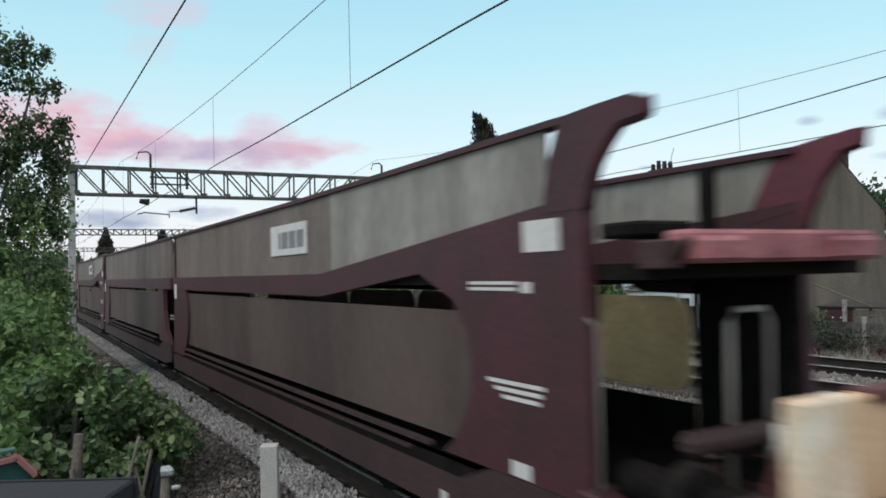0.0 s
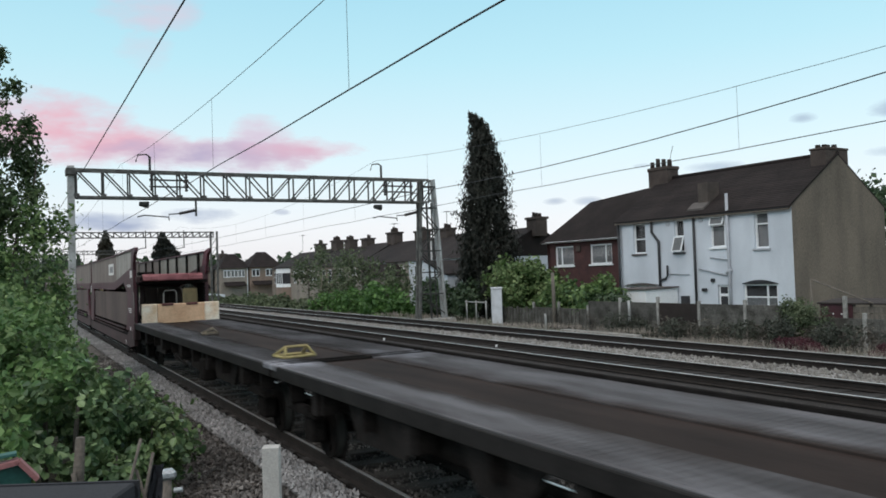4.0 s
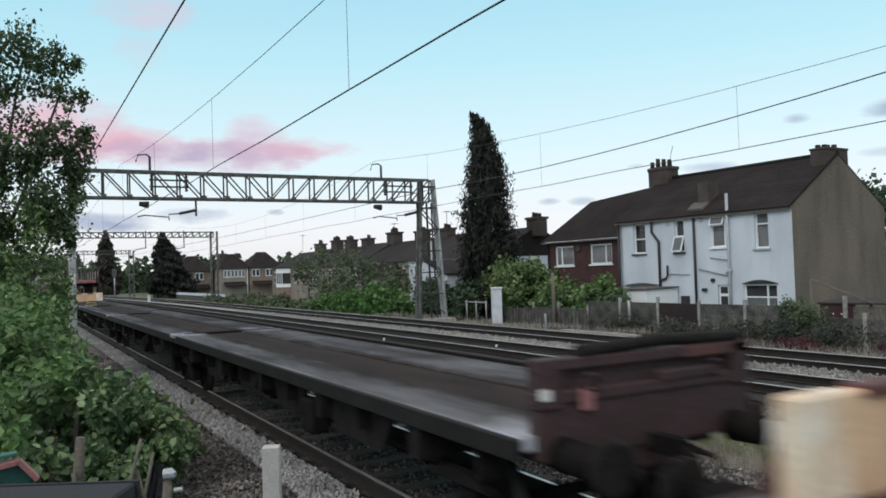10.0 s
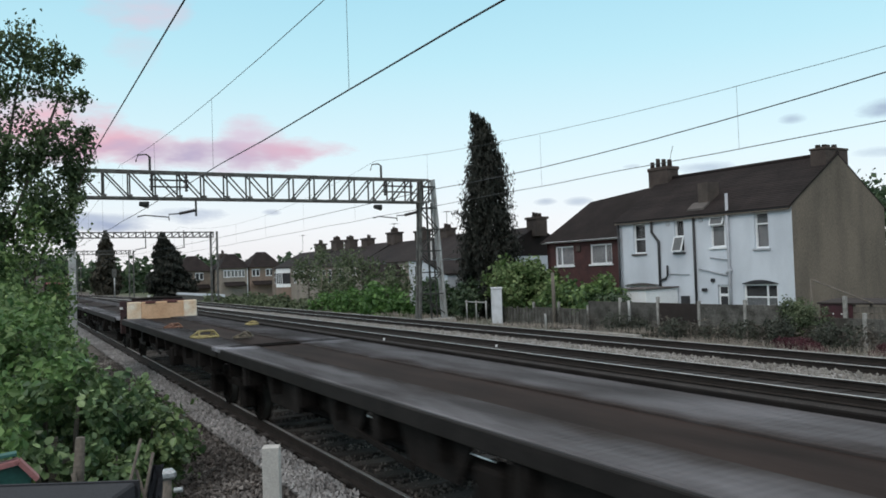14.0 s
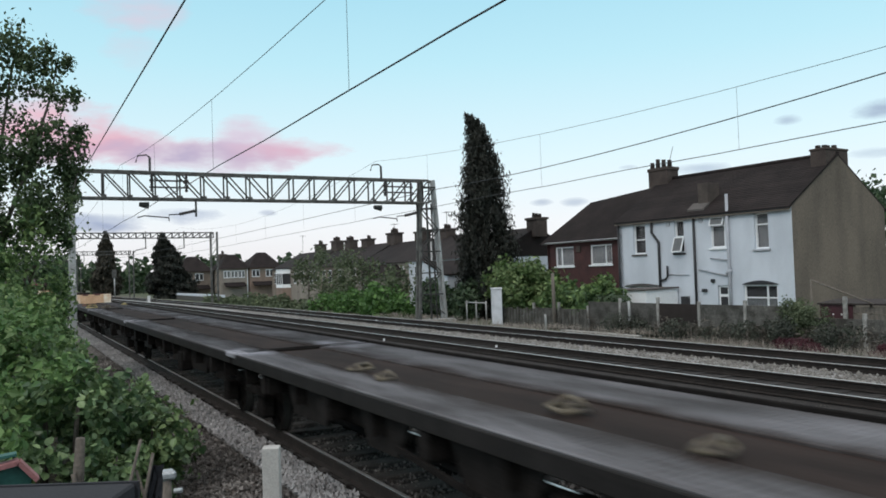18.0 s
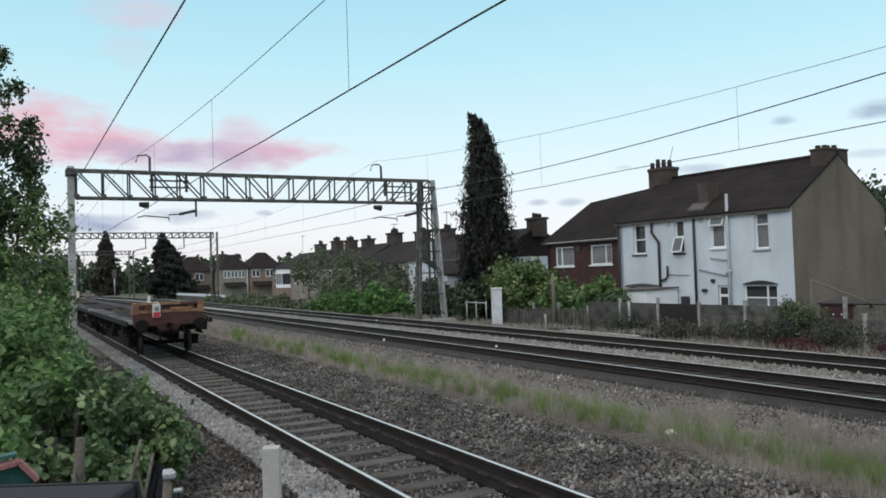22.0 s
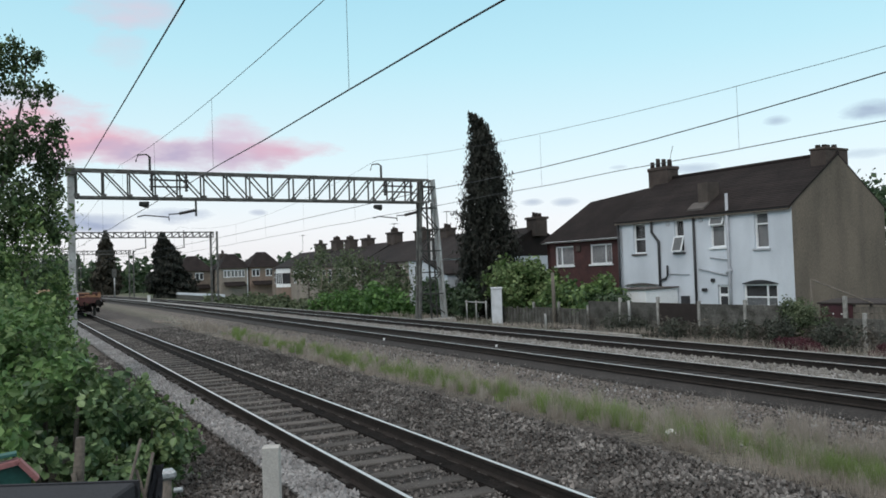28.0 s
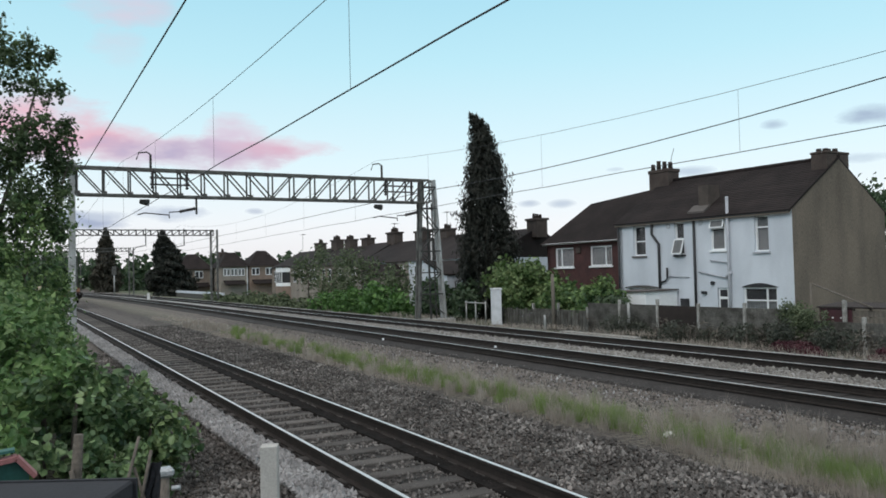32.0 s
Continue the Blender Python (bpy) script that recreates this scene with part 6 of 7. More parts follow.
bush("leafy_hedge", [((-0.4, 11.5, 0.9), (0.9, 1.3, 0.85)), ((-0.2, 14.0, 1.3), (0.85, 1.6, 0.85)), ((0.45, 15.5, 0.75), (0.75, 1.5, 0.6)), ((0.70, 17.5, 0.35), (0.55, 1.6, 0.55)), ((-0.6, 10.4, 0.3), (0.8, 0.8, 0.65)), ((-0.1, 17.5, 1.5), (0.8, 1.8, 0.9)),
                     ((0.5, 21.0, 0.7), (0.65, 2.0, 0.75)), ((0.8, 25.0, 0.6), (0.65, 2.4, 0.75)), ((1.0, 29.5, 0.6), (0.65, 2.6, 0.75)), ((-0.4, 21.0, 2.2), (0.9, 2.0, 1.0))],
     17000, 0.075, LEAF_BUSH, "overgrown green hedge beside the line", "hedge", 4, aspect=1.5, clump=0.10, sprig=44)
bush("young_shoots", [((0.55, 15.0, 1.0), (0.4, 1.2, 0.4)), ((0.0, 12.2, 1.5), (0.6, 0.9, 0.4)), ((0.3, 11.0, 1.1), (0.4, 0.7, 0.35)), ((0.65, 17.8, 0.85), (0.35, 1.2, 0.3)), ((-0.3, 9.6, 0.65), (0.45, 0.5, 0.3)), ((0.6, 20.5, 1.5), (0.5, 1.5, 0.5))],
     5200, 0.065, LEAF_SHOOT, "bright young shoots over the hedge", "hedge", 7, aspect=1.7, clump=0.10)

# the tall tree behind it: trunk, limbs, hanging clumps of leaves
TREE_AT = (0.35, 21.5, -0.2)
tree = thing("birch_tree", pose(*TREE_AT), "tall slender tree with drooping dark green leaves", "tree")
tb = B()
tube(tb, [(-1.0, 0, -0.2), (-0.95, 0.1, 1.5), (-0.75, 0.0, 3.2), (-0.9, 0.1, 5.2), (-1.0, 0, 7.0)], [0.12, 0.10, 0.085, 0.06, 0.03], 8)
tube(tb, [(-0.3, 0.3, -0.2), (-0.2, 0.3, 1.6), (0.0, 0.2, 3.0)], [0.08, 0.07, 0.05], 8)
part("trunk", tb, BARK, tree)
rng = np.random.default_rng(21)


def clump_points(centres, per, spread):
    out = []
    for (x, y, z), s in centres:
        n = int(per * s)
        d = rng.normal(size=(n, 3)) * (spread * s, spread * s, spread * s * 1.15)
        out.append(np.array((x, y, z)) + d)
    return np.concatenate(out)


lower = [((R.uniform(-1.7, 0.75), R.uniform(-0.8, 0.8), R.uniform(0.6, 4.2)), R.uniform(0.7, 1.2)) for _ in range(46)]
leaves("crown", clump_points(lower, 190, 0.24), 0.078, LEAF_BUSH, tree, 31, 1.0, 1.6)
upper = part("upper_limb", tube(tube(tube(tube(B(), [(-0.1, 0, 2.6), (0.3, 0, 4.0), (0.8, 0, 5.0), (1.05, 0, 6.1)], [0.05, 0.04, 0.025, 0.01], 6),
                                           [(-0.8, 0, 3.4), (-0.2, 0, 5.5), (0.2, 0.1, 7.2), (0.35, 0, 8.3)], [0.06, 0.045, 0.03, 0.01], 6),
                                      [(-0.2, 0, 5.5), (0.5, 0, 6.2), (1.0, 0, 6.6)], [0.03, 0.02, 0.008], 6), [(-0.9, 0, 4.8), (-0.7, 0.1, 7.5), (-0.5, 0, 9.0)], [0.05, 0.03, 0.01], 6), BARK, tree)
hi = [((1.0, 0, 6.5), 1.0), ((1.15, 0, 6.1), 0.9), ((0.9, 0.1, 5.7), 0.8), ((0.75, 0, 7.5), 0.9), ((0.45, 0, 8.2), 1.0), ((0.25, 0.1, 8.5), 0.8), ((0.75, 0, 8.4), 0.6), ((-0.4, 0, 8.9), 1.2), ((-0.1, 0.2, 8.6), 1.0), ((-0.7, 0, 8.4), 1.2), ((-1.2, 0, 8.2), 1.2), ((0.0, 0.1, 7.7), 1.0),
      ((-0.5, 0, 7.7), 1.2), ((-0.2, 0, 6.8), 1.1), ((0.3, 0.1, 6.6), 0.9), ((-0.9, 0, 6.6), 1.2), ((0.1, 0, 5.9), 1.1), ((0.45, 0, 5.2), 1.0), ((0.85, 0, 4.7), 0.9), ((-0.6, 0, 5.6), 1.2), ((0.2, 0.1, 4.6), 1.0), ((0.95, 0, 4.2), 0.8), ((-0.8, 0, 4.6), 1.1), ((1.1, 0, 5.1), 0.6), ((-1.4, 0, 7.2), 1.2), ((-1.5, 0, 5.8), 1.2), ((0.7, 0, 6.9), 0.5), ((-1.3, 0.2, 4.8), 1.2)]
hi = [((x - 0.30, y, z - 0.35), s) for (x, y, z), s in hi]
hi += [((a[0] + R.uniform(-0.5, 0.5), a[1] + R.uniform(-0.5, 0.5), a[2] + R.uniform(-0.4, 0.4)), s * 0.7) for a, s in hi]
fill = random.Random(77)
hi += [((fill.uniform(-1.2, 0.85), fill.uniform(-0.5, 0.5), fill.uniform(3.6, 6.0)), fill.uniform(0.7, 1.1)) for _ in range(30)]
leaves("upper_crown", clump_points(hi, 200, 0.17), 0.066, LEAF_TREE, upper, 32, 1.3, 1.7)


def conifer(name, x, y, base, top, radius, count, size, material, label, seed, lean=0.0, ragged=0.35):
    """A ragged column of drooping sprays on a tapered trunk."""
    g = np.random.default_rng(seed)
    t = thing(name, pose(x, y, base), label, "tree", "conifers")
    H = top - base
    part("trunk", tube(B(), [(0, 0, -0.3), (0, 0, H * 0.5), (lean, 0, H * 0.97)], [radius * 0.14, radius * 0.09, 0.02], 8), BARK, t)
    h = g.uniform(0.03, 1.0, count) ** 0.9
    prof = np.interp(h, [0, 0.12, 0.35, 0.6, 0.85, 0.95, 1.0], [0.75, 1.0, 0.90, 0.62, 0.30, 0.12, 0.01])
    a = g.uniform(0, math.tau, count)
    wob = 1 + ragged * np.sin(a * 3 + h * 17) * np.cos(h * 31 + a) + g.normal(size=count) * 0.10
    r = radius * prof * wob * (0.55 + 0.45 * g.uniform(0, 1, count) ** 0.5)
    p = np.stack([r * np.cos(a) + lean * h, r * np.sin(a), h * H], 1)
    d = np.stack([np.cos(a), np.sin(a), np.zeros(count)], 1)
    leaves("sprays", p, size, material, t, seed, 2.2, 2.6, d)
    return t


def weeping_cypress(x, y, base, top):
    """A tall old cypress: one flank upright, the other sloping to a nodding tip; branches that end in hanging tresses."""
    g = np.random.default_rng(41)
    t = thing("cypress_tree", pose(x, y, base), "tall dark ragged cypress tree with drooping sprays", "tree", "conifers")
    H = top - base
    side = np.array((math.cos(radians(28.91)), -math.sin(radians(28.91)), 0.0))     # the way in which the flank slopes
    hs = [0.0, 0.12, 0.37, 0.58, 0.74, 0.89, 0.96, 1.0]

    def axis(h):
        return side[None] * np.interp(h, hs, [0.05, 0.02, 0.04, 0.06, 0.02, -0.10, -0.42, -0.90])[:, None] + np.stack([0 * h, 0 * h, h * H], 1)

    def girth(h):
        return np.interp(h, hs, [1.52, 1.88, 1.90, 1.62, 1.24, 0.74, 0.27, 0.04])

    ax = axis(np.array([0, 0.3, 0.6, 0.8, 0.93, 1.0]))
    part("trunk", tube(B(), [tuple(v) for v in ax], [0.26, 0.2, 0.12, 0.07, 0.04, 0.012], 8), BARK, t)
    # boughs climb outwards, and from each end the sprays hang
    nb = 520
    h = g.uniform(0.02, 0.985, nb) ** 0.85
    a = g.uniform(0, math.tau, nb)
    reach = girth(h) * np.clip(g.normal(0.92, 0.14, nb), 0.55, 1.28)
    wayv = np.stack([np.cos(a), np.sin(a), np.zeros(nb)], 1)
    foot = axis(np.clip(h - 0.05, 0, 1))
    tip = axis(h) + wayv * reach[:, None]
    limbs = B()
    for k in range(0, nb, 3):
        mid = foot[k] * 0.5 + tip[k] * 0.5 + np.array((0, 0, 0.15))
        tube(limbs, [tuple(foot[k]), tuple(mid), tuple(tip[k])], [0.03, 0.02, 0.008], 4)
    part("branchwork", limbs, BARK, t)
    pts, out_ = [], []
    for k in range(nb):
        n = int(62 * (0.5 + girth(h[k:k + 1])[0] / 1.8))
        u = g.uniform(0.35, 1.0, n) ** 0.7
        hang = g.uniform(0, 1, n) ** 1.6 * (0.35 + 0.75 * girth(h[k:k + 1])[0] / 1.8)
        p = foot[k] + (tip[k] - foot[k]) * u[:, None] + g.normal(size=(n, 3)) * (0.10, 0.10, 0.07)
        p[:, 2] -= hang
        pts.append(p)
        out_.append(np.repeat(wayv[k:k + 1], n, 0))
    p = np.concatenate(pts)
    keep = p[:, 2] > 0.1
    leaves("sprays", p[keep], 0.080, LEAF_DARK, t, 41, 3.2, 3.4, np.concatenate(out_)[keep])
    return t


CYPRESS_AT = pose(26.47, 42.23, -0.8)
cypress = weeping_cypress(26.47, 42.23, -0.8, 12.60)
conifer("far_conifer", 22.9, 130.2, -1.5, 9.7, 2.9, 9000, 0.32, LEAF_DARK, "broad dark conifer far along the line", 42, -1.9, 0.6)
conifer("far_conifer", 18.0, 184, -1.5, 13.3, 2.5, 8000, 0.36, LEAF_BROWN, "tall brownish conifer far along the line", 43, 0, 0.6)

# far-side growth
bush("garden_shrub", lobes(R, 9, (22.9, 24.4), (31.0, 36.5), (0.6, 1.9), 0, 1.05), 8000, 0.17, LEAF_BRIGHT, "large bright green garden shrub with broad leaves", "shrub", 51, aspect=1.3, floor=-0.6, clump=0.17)
bush("garden_shrub", lobes(R, 8, (23.2, 24.8), (28.6, 31.4), (0.2, 1.0), 0, 0.9), 3800, 0.17, LEAF_BUSH, "mid green shrub behind the fence", "shrub", 52, floor=-0.6, clump=0.16)
bush("garden_shrub", lobes(R, 5, (23.6, 24.6), (27.0, 28.6), (0.2, 0.9), 0, 0.70), 2400, 0.12, LEAF_FAR, "dark green shrub against the house", "shrub", 53, floor=-0.6)
bush("lineside_scrub", lobes(R, 14, (21.2, 24.0), (47, 62), (-0.4, 0.6), 0, 1.15), 7000, 0.20, LEAF_SCRUB, "bright green lineside scrub", "scrub", 54, "stuff", floor=-0.9, clump=0.2)
bush("lineside_scrub", lobes(R, 30, (21.0, 25.0), (60, 110), (-0.9, -0.1), 0, 0.95), 6500, 0.24, LEAF_OLIVE, "low green lineside scrub", "scrub", 55, "stuff", floor=-1.0)
bush("lineside_scrub", lobes(R, 9, (22.4, 25.4), (40.5, 46.5), (-0.3, 1.2), 0, 1.1), 4000, 0.22, LEAF_FAR, "dark green scrub under the cypress", "scrub", 56, "stuff", floor=-0.9)
bush("dry_scrub", lobes(R, 46, (20.7, 22.1), (8.5, 24.5), (-0.5, 0.2), 0, 0.42), 15000, 0.06, LEAF_GREY, "grey-green tangled scrub before the fence", "scrub", 57, "stuff", floor=-0.6)
bush("dead_brambles", lobes(R, 40, (20.5, 21.9), (8.5, 26.0), (-0.5, 0.1), 0, 0.40), 3500, 0.04, LEAF_STRAW, "dead brown brambles before the fence", "scrub", 157, "stuff", floor=-0.6, aspect=4.5)
bush("green_shrub", lobes(R, 8, (22.0, 22.5), (16.0, 17.1), (0.0, 0.80), 0, 0.44), 5200, 0.055, LEAF_OLIVE, "rounded green shrub against the fence", "shrub", 58, floor=-0.6, clump=0.09)
bush("red_weeds", lobes(R, 6, (20.0, 20.7), (14.6, 15.9), (-0.34, -0.16), 0, 0.30), 5000, 0.04, LEAF_RED, "dark red weeds beside the ballast", "weeds", 59, "stuff", floor=-0.5)
bush("red_weeds", lobes(R, 3, (20.2, 20.6), (12.4, 13.1), (-0.34, -0.18), 0, 0.24), 1500, 0.04, LEAF_RED, "dark red weeds beside the ballast", "weeds", 60, "stuff", floor=-0.5)
for i, (x, y, h) in enumerate(((24.5, 58.0, 4.9), (25.0, 66.0, 5.0), (24.2, 51.5, 3.6), (25.2, 73.0, 4.6), (25.4, 62.0, 4.2))):
    t = thing("young_tree", pose(x, y, -0.9), "thin grey-green young tree with open crown", "tree", "young trees")
    part("trunk", tube(B(), [(0, 0, -0.2), (0.1, 0, h * 0.5), (0, 0.1, h * 0.95)], [0.09, 0.06, 0.015], 7), BARK, t)
    cl = [((R.uniform(-1.6, 1.6), R.uniform(-1.8, 1.8), R.uniform(h * 0.35, h)), R.uniform(0.7, 1.2)) for _ in range(20)]
    leaves("crown", clump_points(cl, 50, 0.36), 0.17, LEAF_OLIVE, t, 70 + i, 0.4, 1.5)
t = thing("broad_tree", pose(67.5, 44, -2), "dark green tree beyond the gable", "tree")
part("trunk", tube(B(), [(0, 0, -0.2), (0, 0, 6)], [0.35, 0.2], 8), BARK, t)
cl = [((R.uniform(-4, 4), R.uniform(-5, 4), R.uniform(4, 9.6)), R.uniform(0.8, 1.2)) for _ in range(40)]
leaves("crown", clump_points(cl, 90, 0.8), 0.36, LEAF_FAR, t, 77, 0.4, 1.4)
# woods that close the view at the end of the line
rng2 = np.random.default_rng(9)
wood = []
for _ in range(210):
    x, y = rng2.uniform(-60, 80), rng2.uniform(225, 300)
    wood.append(((x, y, rng2.uniform(0.5, 6.5 + (3 if x < 20 else 1.5 if x < 62 else 0))), (rng2.uniform(3, 6), rng2.uniform(2, 4), rng2.uniform(2, 3.6))))
bush("far_woods", wood, 9000, 1.5, LEAF_FAR, "dark line of far trees", "woods", 80, "stuff", floor=-2)
sw = thing("low_white_wall", pose(0, 0, 0), "low white boundary wall far along the line", "wall")
part("wall", box(B(), 22.4, 22.6, 96, 127, -0.8, 0.12), FENCE_GREY, sw)
part("coping", box(B(), 22.36, 22.64, 96, 127, 0.124, 0.45), RENDER_WHITE, sw, "white painted top course")
sg = thing("signal_post", pose(16.0, 150, -0.3), "slim grey signal post with a pale head", "signal")
part("mast", tube(B(), [(0, 0, 0), (0, 0, 4.2)], 0.12, 8), GALV, sg)
part("head", box(B(), -0.35, 0.35, -0.2, 0.2, 3.5, 5.0), GANTRY, sg)
mk = thing("marker_post", pose(13.9, 96, -0.3), "short white marker post between the lines", "post")
part("shaft", box(B(), -0.15, 0.15, -0.06, 0.06, 0, 1.0), WHITE_MARK, mk)


def blades(name, b0, b1, bent, rise, lean, hh, material, label):
    """Thin blades: a foot, a bend and a tip."""
    n = len(hh)
    off = np.concatenate([bent, rise[:, None]], 1)
    end = (b0 + b1) / 2 + np.concatenate([lean, hh[:, None]], 1)
    v = np.stack([b0, b1, b1 + off - (b1 - b0) * 0.15, b0 + off + (b1 - b0) * 0.15, end], 1).reshape(-1, 3)
    i = np.arange(n) * 5
    me = [np.stack([i, i + 1, i + 2], 1), np.stack([i, i + 2, i + 3], 1), np.stack([i + 3, i + 2, i + 4], 1)]
    return tagged(sheet(name, v.tolist(), np.concatenate(me).tolist(), material), label, "grass", kind="stuff")


def grass(name, count, x0, x1, y0, y1, h, material, label, seed, patchy=0.0):
    g = np.random.default_rng(seed)
    y = np.exp(g.uniform(math.log(y0 + 2), math.log(y1 + 2), count)) - 2
    x = g.uniform(x0, x1, count)
    keep = np.sin(x * 2.3 + 0.4 * y) + np.sin(y * 1.1 + x) + g.normal(size=count) * 0.8 > patchy
    x, y = x[keep], y[keep]
    n = len(x)
    hh = h * g.uniform(0.4, 1.3, n)
    a = g.uniform(0, math.tau, n)
    w = 0.0010 + 0.00016 * y
    lean = g.normal(size=(n, 2)) * hh[:, None] * 0.35
    b0 = np.stack([x - w * np.cos(a), y - w * np.sin(a), np.full(n, -0.27)], 1)
    b1 = np.stack([x + w * np.cos(a), y + w * np.sin(a), np.full(n, -0.27)], 1)
    return blades(name, b0, b1, lean * 0.4, hh * 0.6, lean, hh, material, label)


grass("grass", 46000, 8.25, 8.95, 4, 36, 0.22, GRASS_GREEN, "strip of green grass between the lines", 91, 0.35)
grass("dry_grass", 19000, 7.8, 8.4, 3.5, 55, 0.18, GRASS_DRY, "tufts of dry straw-coloured grass", 92, 0.9)
grass("dry_grass", 15000, 8.8, 9.5, 3.5, 55, 0.22, GRASS_DRY, "tufts of dry straw-coloured grass", 94, 0.8)
grass("dry_grass", 20000, 18.7, 21.5, 5, 45, 0.2, GRASS_DRY, "dry grass beside the far line", 93, 0.3)


def tussocks(name, tufts, each, x0, x1, y0, y1, h, material, label, seed):
    """Separate clumps whose blades spread out from one root."""
    g = np.random.default_rng(seed)
    cy = np.exp(g.uniform(math.log(y0 + 2), math.log(y1 + 2), tufts)) - 2
    cx = g.uniform(x0, x1, tufts)
    size = g.uniform(0.5, 1.25, tufts)
    c = np.repeat(np.arange(tufts), each)
    n = len(c)
    a, out_ = g.uniform(0, math.tau, n), g.uniform(0.05, 0.6, n)
    hh = h * size[c] * g.uniform(0.5, 1.15, n)
    bx, by = cx[c] + g.normal(size=n) * 0.05, cy[c] + g.normal(size=n) * 0.05
    dx, dy = np.cos(a) * out_ * hh, np.sin(a) * out_ * hh
    w = 0.0010 + 0.00016 * by
    z0 = np.full(n, -0.27)
    d = np.stack([dx, dy], 1)
    return blades(name, np.stack([bx - w, by, z0], 1), np.stack([bx + w, by, z0], 1), d * 0.4, hh * 0.65, d, hh, material, label)


tussocks("dry_grass", 300, 55, 7.9, 9.6, 4.5, 45, 0.40, GRASS_DRY, "tall pinkish-beige tussocks of dry grass", 95)
tussocks("dry_grass", 46, 75, 8.7, 10.3, 4.0, 9.5, 0.44, GRASS_DRY, "tall pinkish-beige tussocks of dry grass", 96)
tussocks("grass", 200, 60, 8.2, 9.1, 4.5, 36, 0.36, GRASS_GREEN, "green tussocks of grass between the lines", 97)


SKY_FAR = 1500.0


def cloud_bank(middle, puffs, label, seed):
    """Soft drifting clouds on one far sheet of sky. puffs: azimuth, height, half width, half height (as sines), colour, cover."""
    m = bpy.data.materials.new("evening_cloud")
    m.use_nodes = True
    t = m.node_tree
    t.nodes.clear()

    def calc(op, a, b=None, clamp=False):
        n = t.nodes.new("ShaderNodeMath")
        n.operation, n.use_clamp = op, clamp
        for k, v in enumerate((a, b)):
            if isinstance(v, (int, float)):
                n.inputs[k].default_value = v
            elif v is not None:
                t.links.new(v, n.inputs[k])
        return n.outputs[0]

    tc, sp, nz, mp = (t.nodes.new(k) for k in ("ShaderNodeTexCoord", "ShaderNodeSeparateXYZ", "ShaderNodeTexNoise", "ShaderNodeMapping"))
    t.links.new(tc.outputs["Object"], sp.inputs[0])
    mp.inputs["Scale"].default_value, mp.inputs["Location"].default_value = (0.011, 1.0, 0.030), (seed, 0, seed * 0.7)
    t.links.new(tc.outputs["Object"], mp.inputs[0])
    nz.inputs["Scale"].default_value, nz.inputs["Detail"].default_value, nz.inputs["Roughness"].default_value = 1.0, 7.0, 0.55
    t.links.new(mp.outputs[0], nz.inputs["Vector"])
    wob = calc("MULTIPLY", calc("SUBTRACT", nz.outputs[0], 0.5), 2.6)
    colour, clear, us, vs = None, 1.0, [], []
    for a, h, wa, wh, col, cover in puffs:
        u, v = SKY_FAR * math.tan(a - middle), SKY_FAR / math.cos(a - middle) * h / math.sqrt(1 - h * h)
        us += [u - 2.2 * SKY_FAR * wa, u + 2.2 * SKY_FAR * wa]
        vs += [v - 2.2 * SKY_FAR * wh, v + 2.2 * SKY_FAR * wh]
        du, dv = calc("DIVIDE", calc("SUBTRACT", sp.outputs[0], u), SKY_FAR * wa), calc("DIVIDE", calc("SUBTRACT", sp.outputs[2], v), SKY_FAR * wh)
        rr = calc("ADD", calc("MULTIPLY", du, du), calc("MULTIPLY", dv, dv))
        mask = calc("MULTIPLY", calc("MULTIPLY", calc("ADD", calc("SUBTRACT", 1.0, rr), wob), 0.85, True), cover)
        mask = calc("MULTIPLY", mask, calc("SUBTRACT", 1.0, calc("MULTIPLY", rr, 0.22), True))
        clear = calc("MULTIPLY", calc("SUBTRACT", 1.0, mask), clear)
        if colour is None:
            rgb = t.nodes.new("ShaderNodeRGB")
            rgb.outputs[0].default_value = (*col, 1)
            colour = rgb.outputs[0]
        else:
            mix = t.nodes.new("ShaderNodeMix")
            mix.data_type = "RGBA"
            t.links.new(mask, mix.inputs[0])
            t.links.new(colour, mix.inputs[6])
            mix.inputs[7].default_value = (*col, 1)
            colour = mix.outputs[2]
    tr, em, mx, ou = (t.nodes.new(k) for k in ("ShaderNodeBsdfTransparent", "ShaderNodeEmission", "ShaderNodeMixShader", "ShaderNodeOutputMaterial"))
    t.links.new(colour, em.inputs["Color"])
    t.links.new(clear, mx.inputs[0])
    t.links.new(em.outputs[0], mx.inputs[1])
    t.links.new(tr.outputs[0], mx.inputs[2])
    t.links.new(mx.outputs[0], ou.inputs[0])
    u0, u1, v0, v1 = min(us), max(us), min(vs), max(vs)
    ob = sheet("backdrop", [(u0, 0, v0), (u1, 0, v0), (u1, 0, v1), (u0, 0, v1)], [(0, 1, 2, 3)], m)
    tagged(ob, label, "cloud", "drifting clouds", "structure")
    return ob, middle


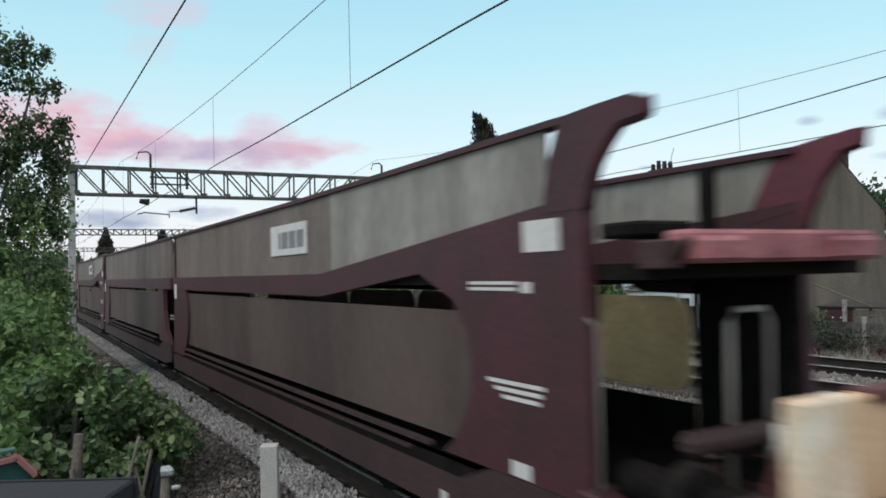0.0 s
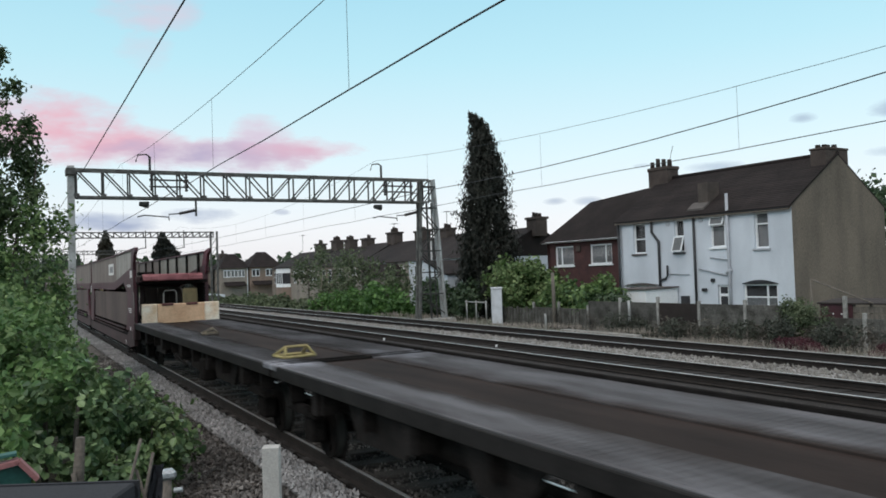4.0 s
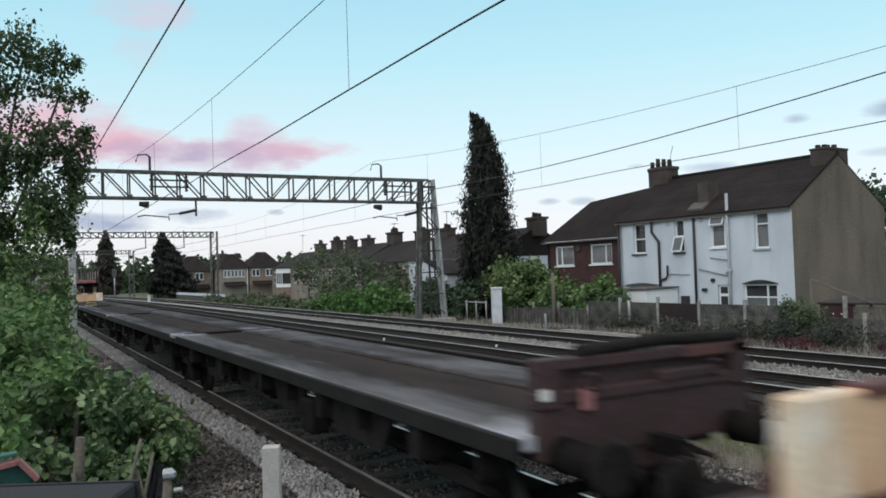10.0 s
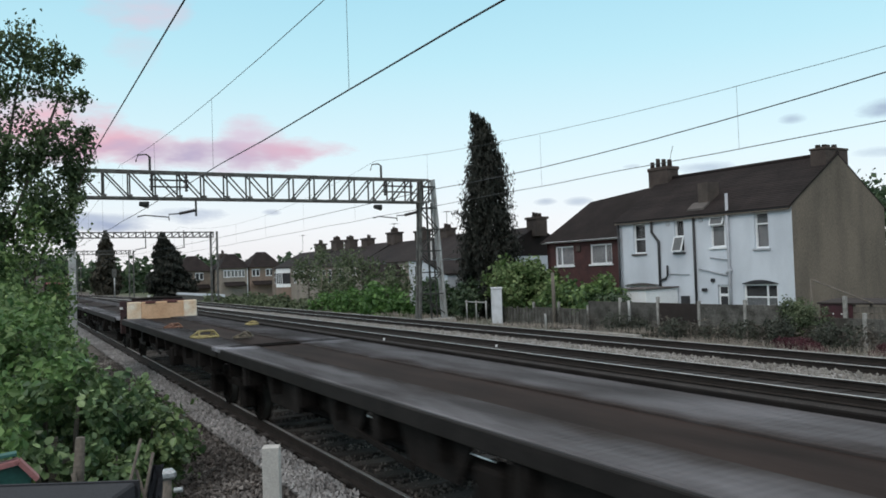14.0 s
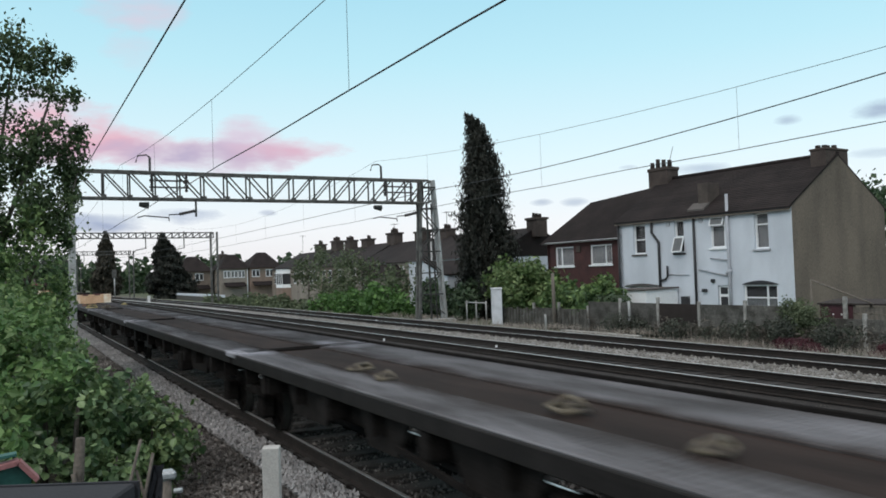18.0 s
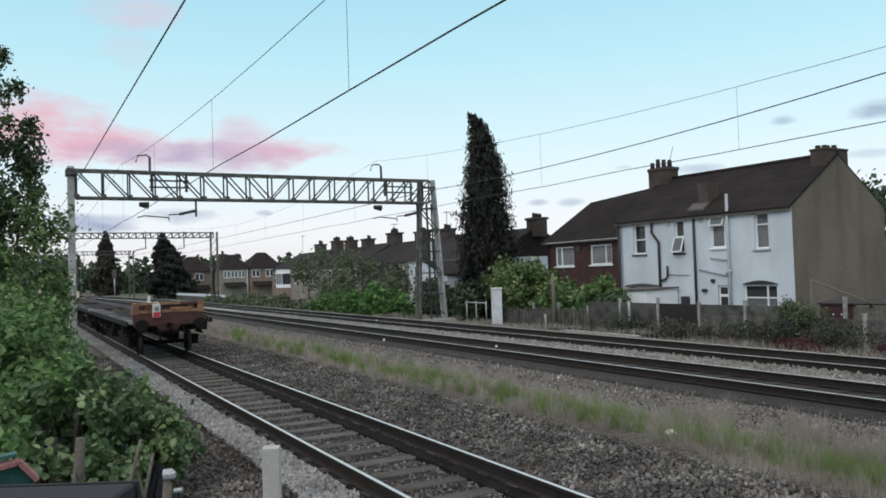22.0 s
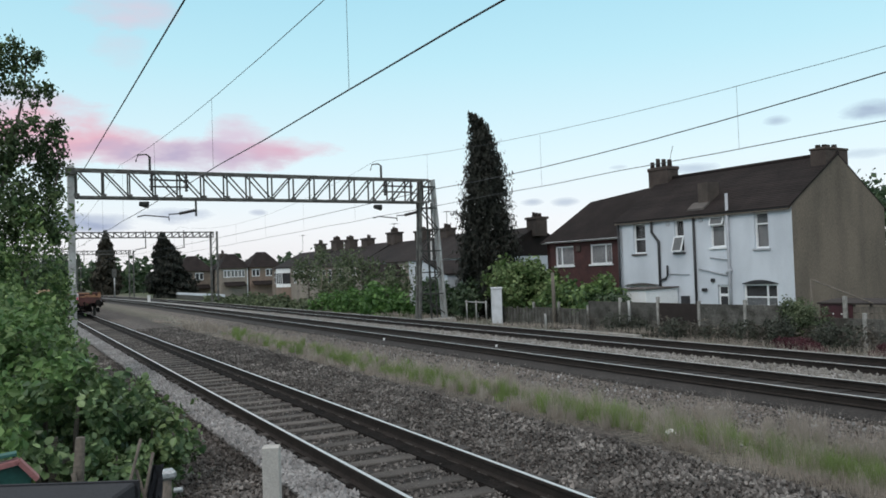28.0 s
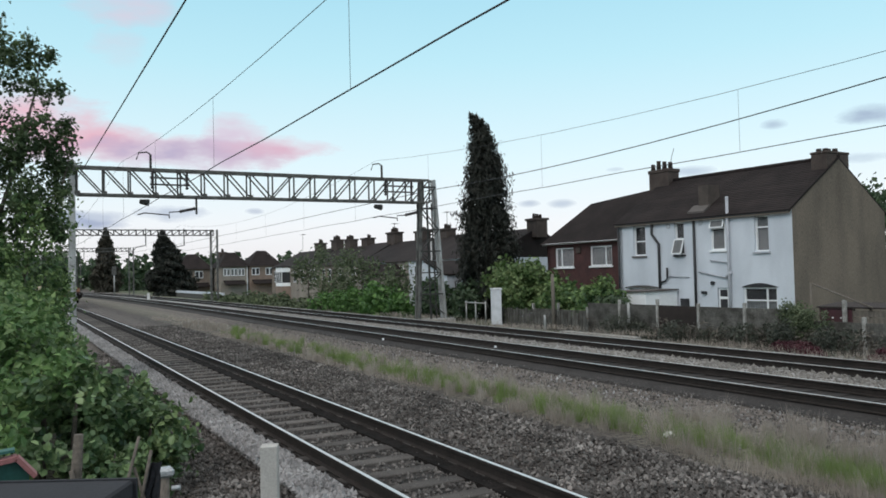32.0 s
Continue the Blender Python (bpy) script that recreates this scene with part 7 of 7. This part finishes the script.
PINK, MAUVE, SLATE = (0.84, 0.47, 0.56), (0.50, 0.45, 0.62), (0.40, 0.47, 0.63)
CLOUD_BANKS = [
    cloud_bank(0.2, [(0.02, 0.180, 0.125, 0.044, PINK, 0.95), (0.11, 0.160, 0.13, 0.028, (0.80, 0.47, 0.57), 0.95), (0.21, 0.150, 0.14, 0.024, MAUVE, 0.95), (0.29, 0.153, 0.085, 0.021, (0.60, 0.46, 0.61), 0.9), (0.277, 0.178, 0.044, 0.024, (0.68, 0.58, 0.73), 0.8),
                     (0.33, 0.158, 0.075, 0.016, (0.74, 0.49, 0.61), 0.9), (0.15, 0.31, 0.065, 0.032, (0.76, 0.66, 0.78), 0.55), (0.14, 0.27, 0.035, 0.03, (0.74, 0.70, 0.80), 0.3)], "long pink and mauve evening cloud", 1.7),
    cloud_bank(0.21, [(0.095, 0.071, 0.080, 0.0125, SLATE, 0.95), (0.115, 0.064, 0.05, 0.007, (0.36, 0.42, 0.58), 0.8), (0.197, 0.078, 0.050, 0.0105, SLATE, 0.9), (0.297, 0.081, 0.013, 0.0045, (0.50, 0.56, 0.68), 0.8)], "low slate-blue evening cloud", 4.4),
    cloud_bank(0.8, [(0.642, 0.084, 0.017, 0.0055, (0.42, 0.50, 0.64), 0.85), (0.684, 0.083, 0.018, 0.0065, (0.48, 0.57, 0.70), 0.75), (0.84, 0.115, 0.036, 0.0075, (0.45, 0.56, 0.70), 0.7), (0.752, 0.122, 0.012, 0.003, (0.55, 0.66, 0.78), 0.5)], "small grey clouds low over the roofs", 7.2),
    cloud_bank(0.95, [(0.938, 0.163, 0.017, 0.0065, (0.40, 0.50, 0.64), 0.75), (1.045, 0.163, 0.045, 0.0135, (0.34, 0.42, 0.58), 0.9), (1.03, 0.117, 0.03, 0.007, (0.45, 0.55, 0.69), 0.6)], "soft grey clouds drifting in the sky", 2.9)]


# ---- motion of the train, its wheels and the tree ----
def motions():
    for ob, q, mid in TRAIN:
        rows = []
        for i in range(65):
            t = i * 0.5
            y = q + gone(t)
            m = y + mid
            turn = math.degrees(math.atan((bend(m + 2) - bend(m - 2)) / 4))
            z = ob.location.z
            rows.append((t, pose(START[ob.name] + bend(m) + math.radians(turn) * mid * 1.0, y, z, 0, 0, TURN[ob.name] - turn)))
        walk(ob, rows)
    for ob, a in CLOUD_BANKS:
        rows = []
        for t in (0, 8, 16, 24, 32):
            at = a - DRIFT * (t - 8)
            rows.append((t, pose(SKY_FAR * math.sin(at), SKY_FAR * math.cos(at), EYE[2], 0, 0, -math.degrees(at))))
        walk(ob, rows)
    walk(cypress, [(t, CYPRESS_AT @ Matrix.Rotation(radians(0.154 * k), 4, VIEW_WAY)) for t, k in CYPRESS_SWAY])
    for w in WHEELS:
        y, z = w.location.y, w.location.z
        rows = []
        for i in range(0, 961, 2):
            t = i / 30
            rows.append((t, pose(0, y, z) @ Matrix.Rotation(-gone(t) / 0.36, 4, "X")))
        walk(w, rows)
    rows = [(t, pose(0, 0, 0.5, 0, 0.39 * (a - 50), 0) @ pose(0, 0, -0.5)) for t, a in SWAY]
    walk(upper, rows)


START = {ob.name: ob.location.x for ob, q, mid in TRAIN}
TURN = {ob.name: math.degrees(ob.matrix_basis.to_euler().z) for ob, q, mid in TRAIN}
SWAY = [(0.0, 48), (0.4, 43), (1.0, 36), (2.0, 34), (3.0, 31), (4.5, 30), (6.0, 30), (7.0, 51), (8.0, 45), (9.0, 47), (10.0, 62), (11.0, 50), (12.0, 52), (13.0, 50), (14.0, 62), (15.5, 52), (17.0, 48), (18.0, 58), (19.0, 30), (20.0, 36), (21.0, 26), (22.0, 31), (23.0, 38), (24.0, 32), (25.0, 50), (26.5, 48), (28.0, 45), (29.0, 56), (30.0, 55), (31.0, 34), (32.0, 50)]
CYPRESS_SWAY = [(0.0, 7), (0.5, 7), (1.0, 4), (2.0, 3), (3.0, 4), (4.5, -1), (6.0, -6), (7.0, -9), (8.0, -13), (8.6, -10), (9.5, 0), (10.4, 5), (11.5, 6), (12.5, 8), (13.0, 3), (14.5, 5), (16.0, 4), (17.2, 2), (18.0, -6), (19.0, -3), (20.0, -1), (22.0, 0), (24.0, -1), (25.0, 1), (28.0, 1), (29.0, 0), (30.0, -3), (31.0, -1), (32.0, 0)]
DRIFT = 0.00118
VIEW_WAY = Vector((math.sin(radians(28.91)), math.cos(radians(28.91)), 0))
motions()
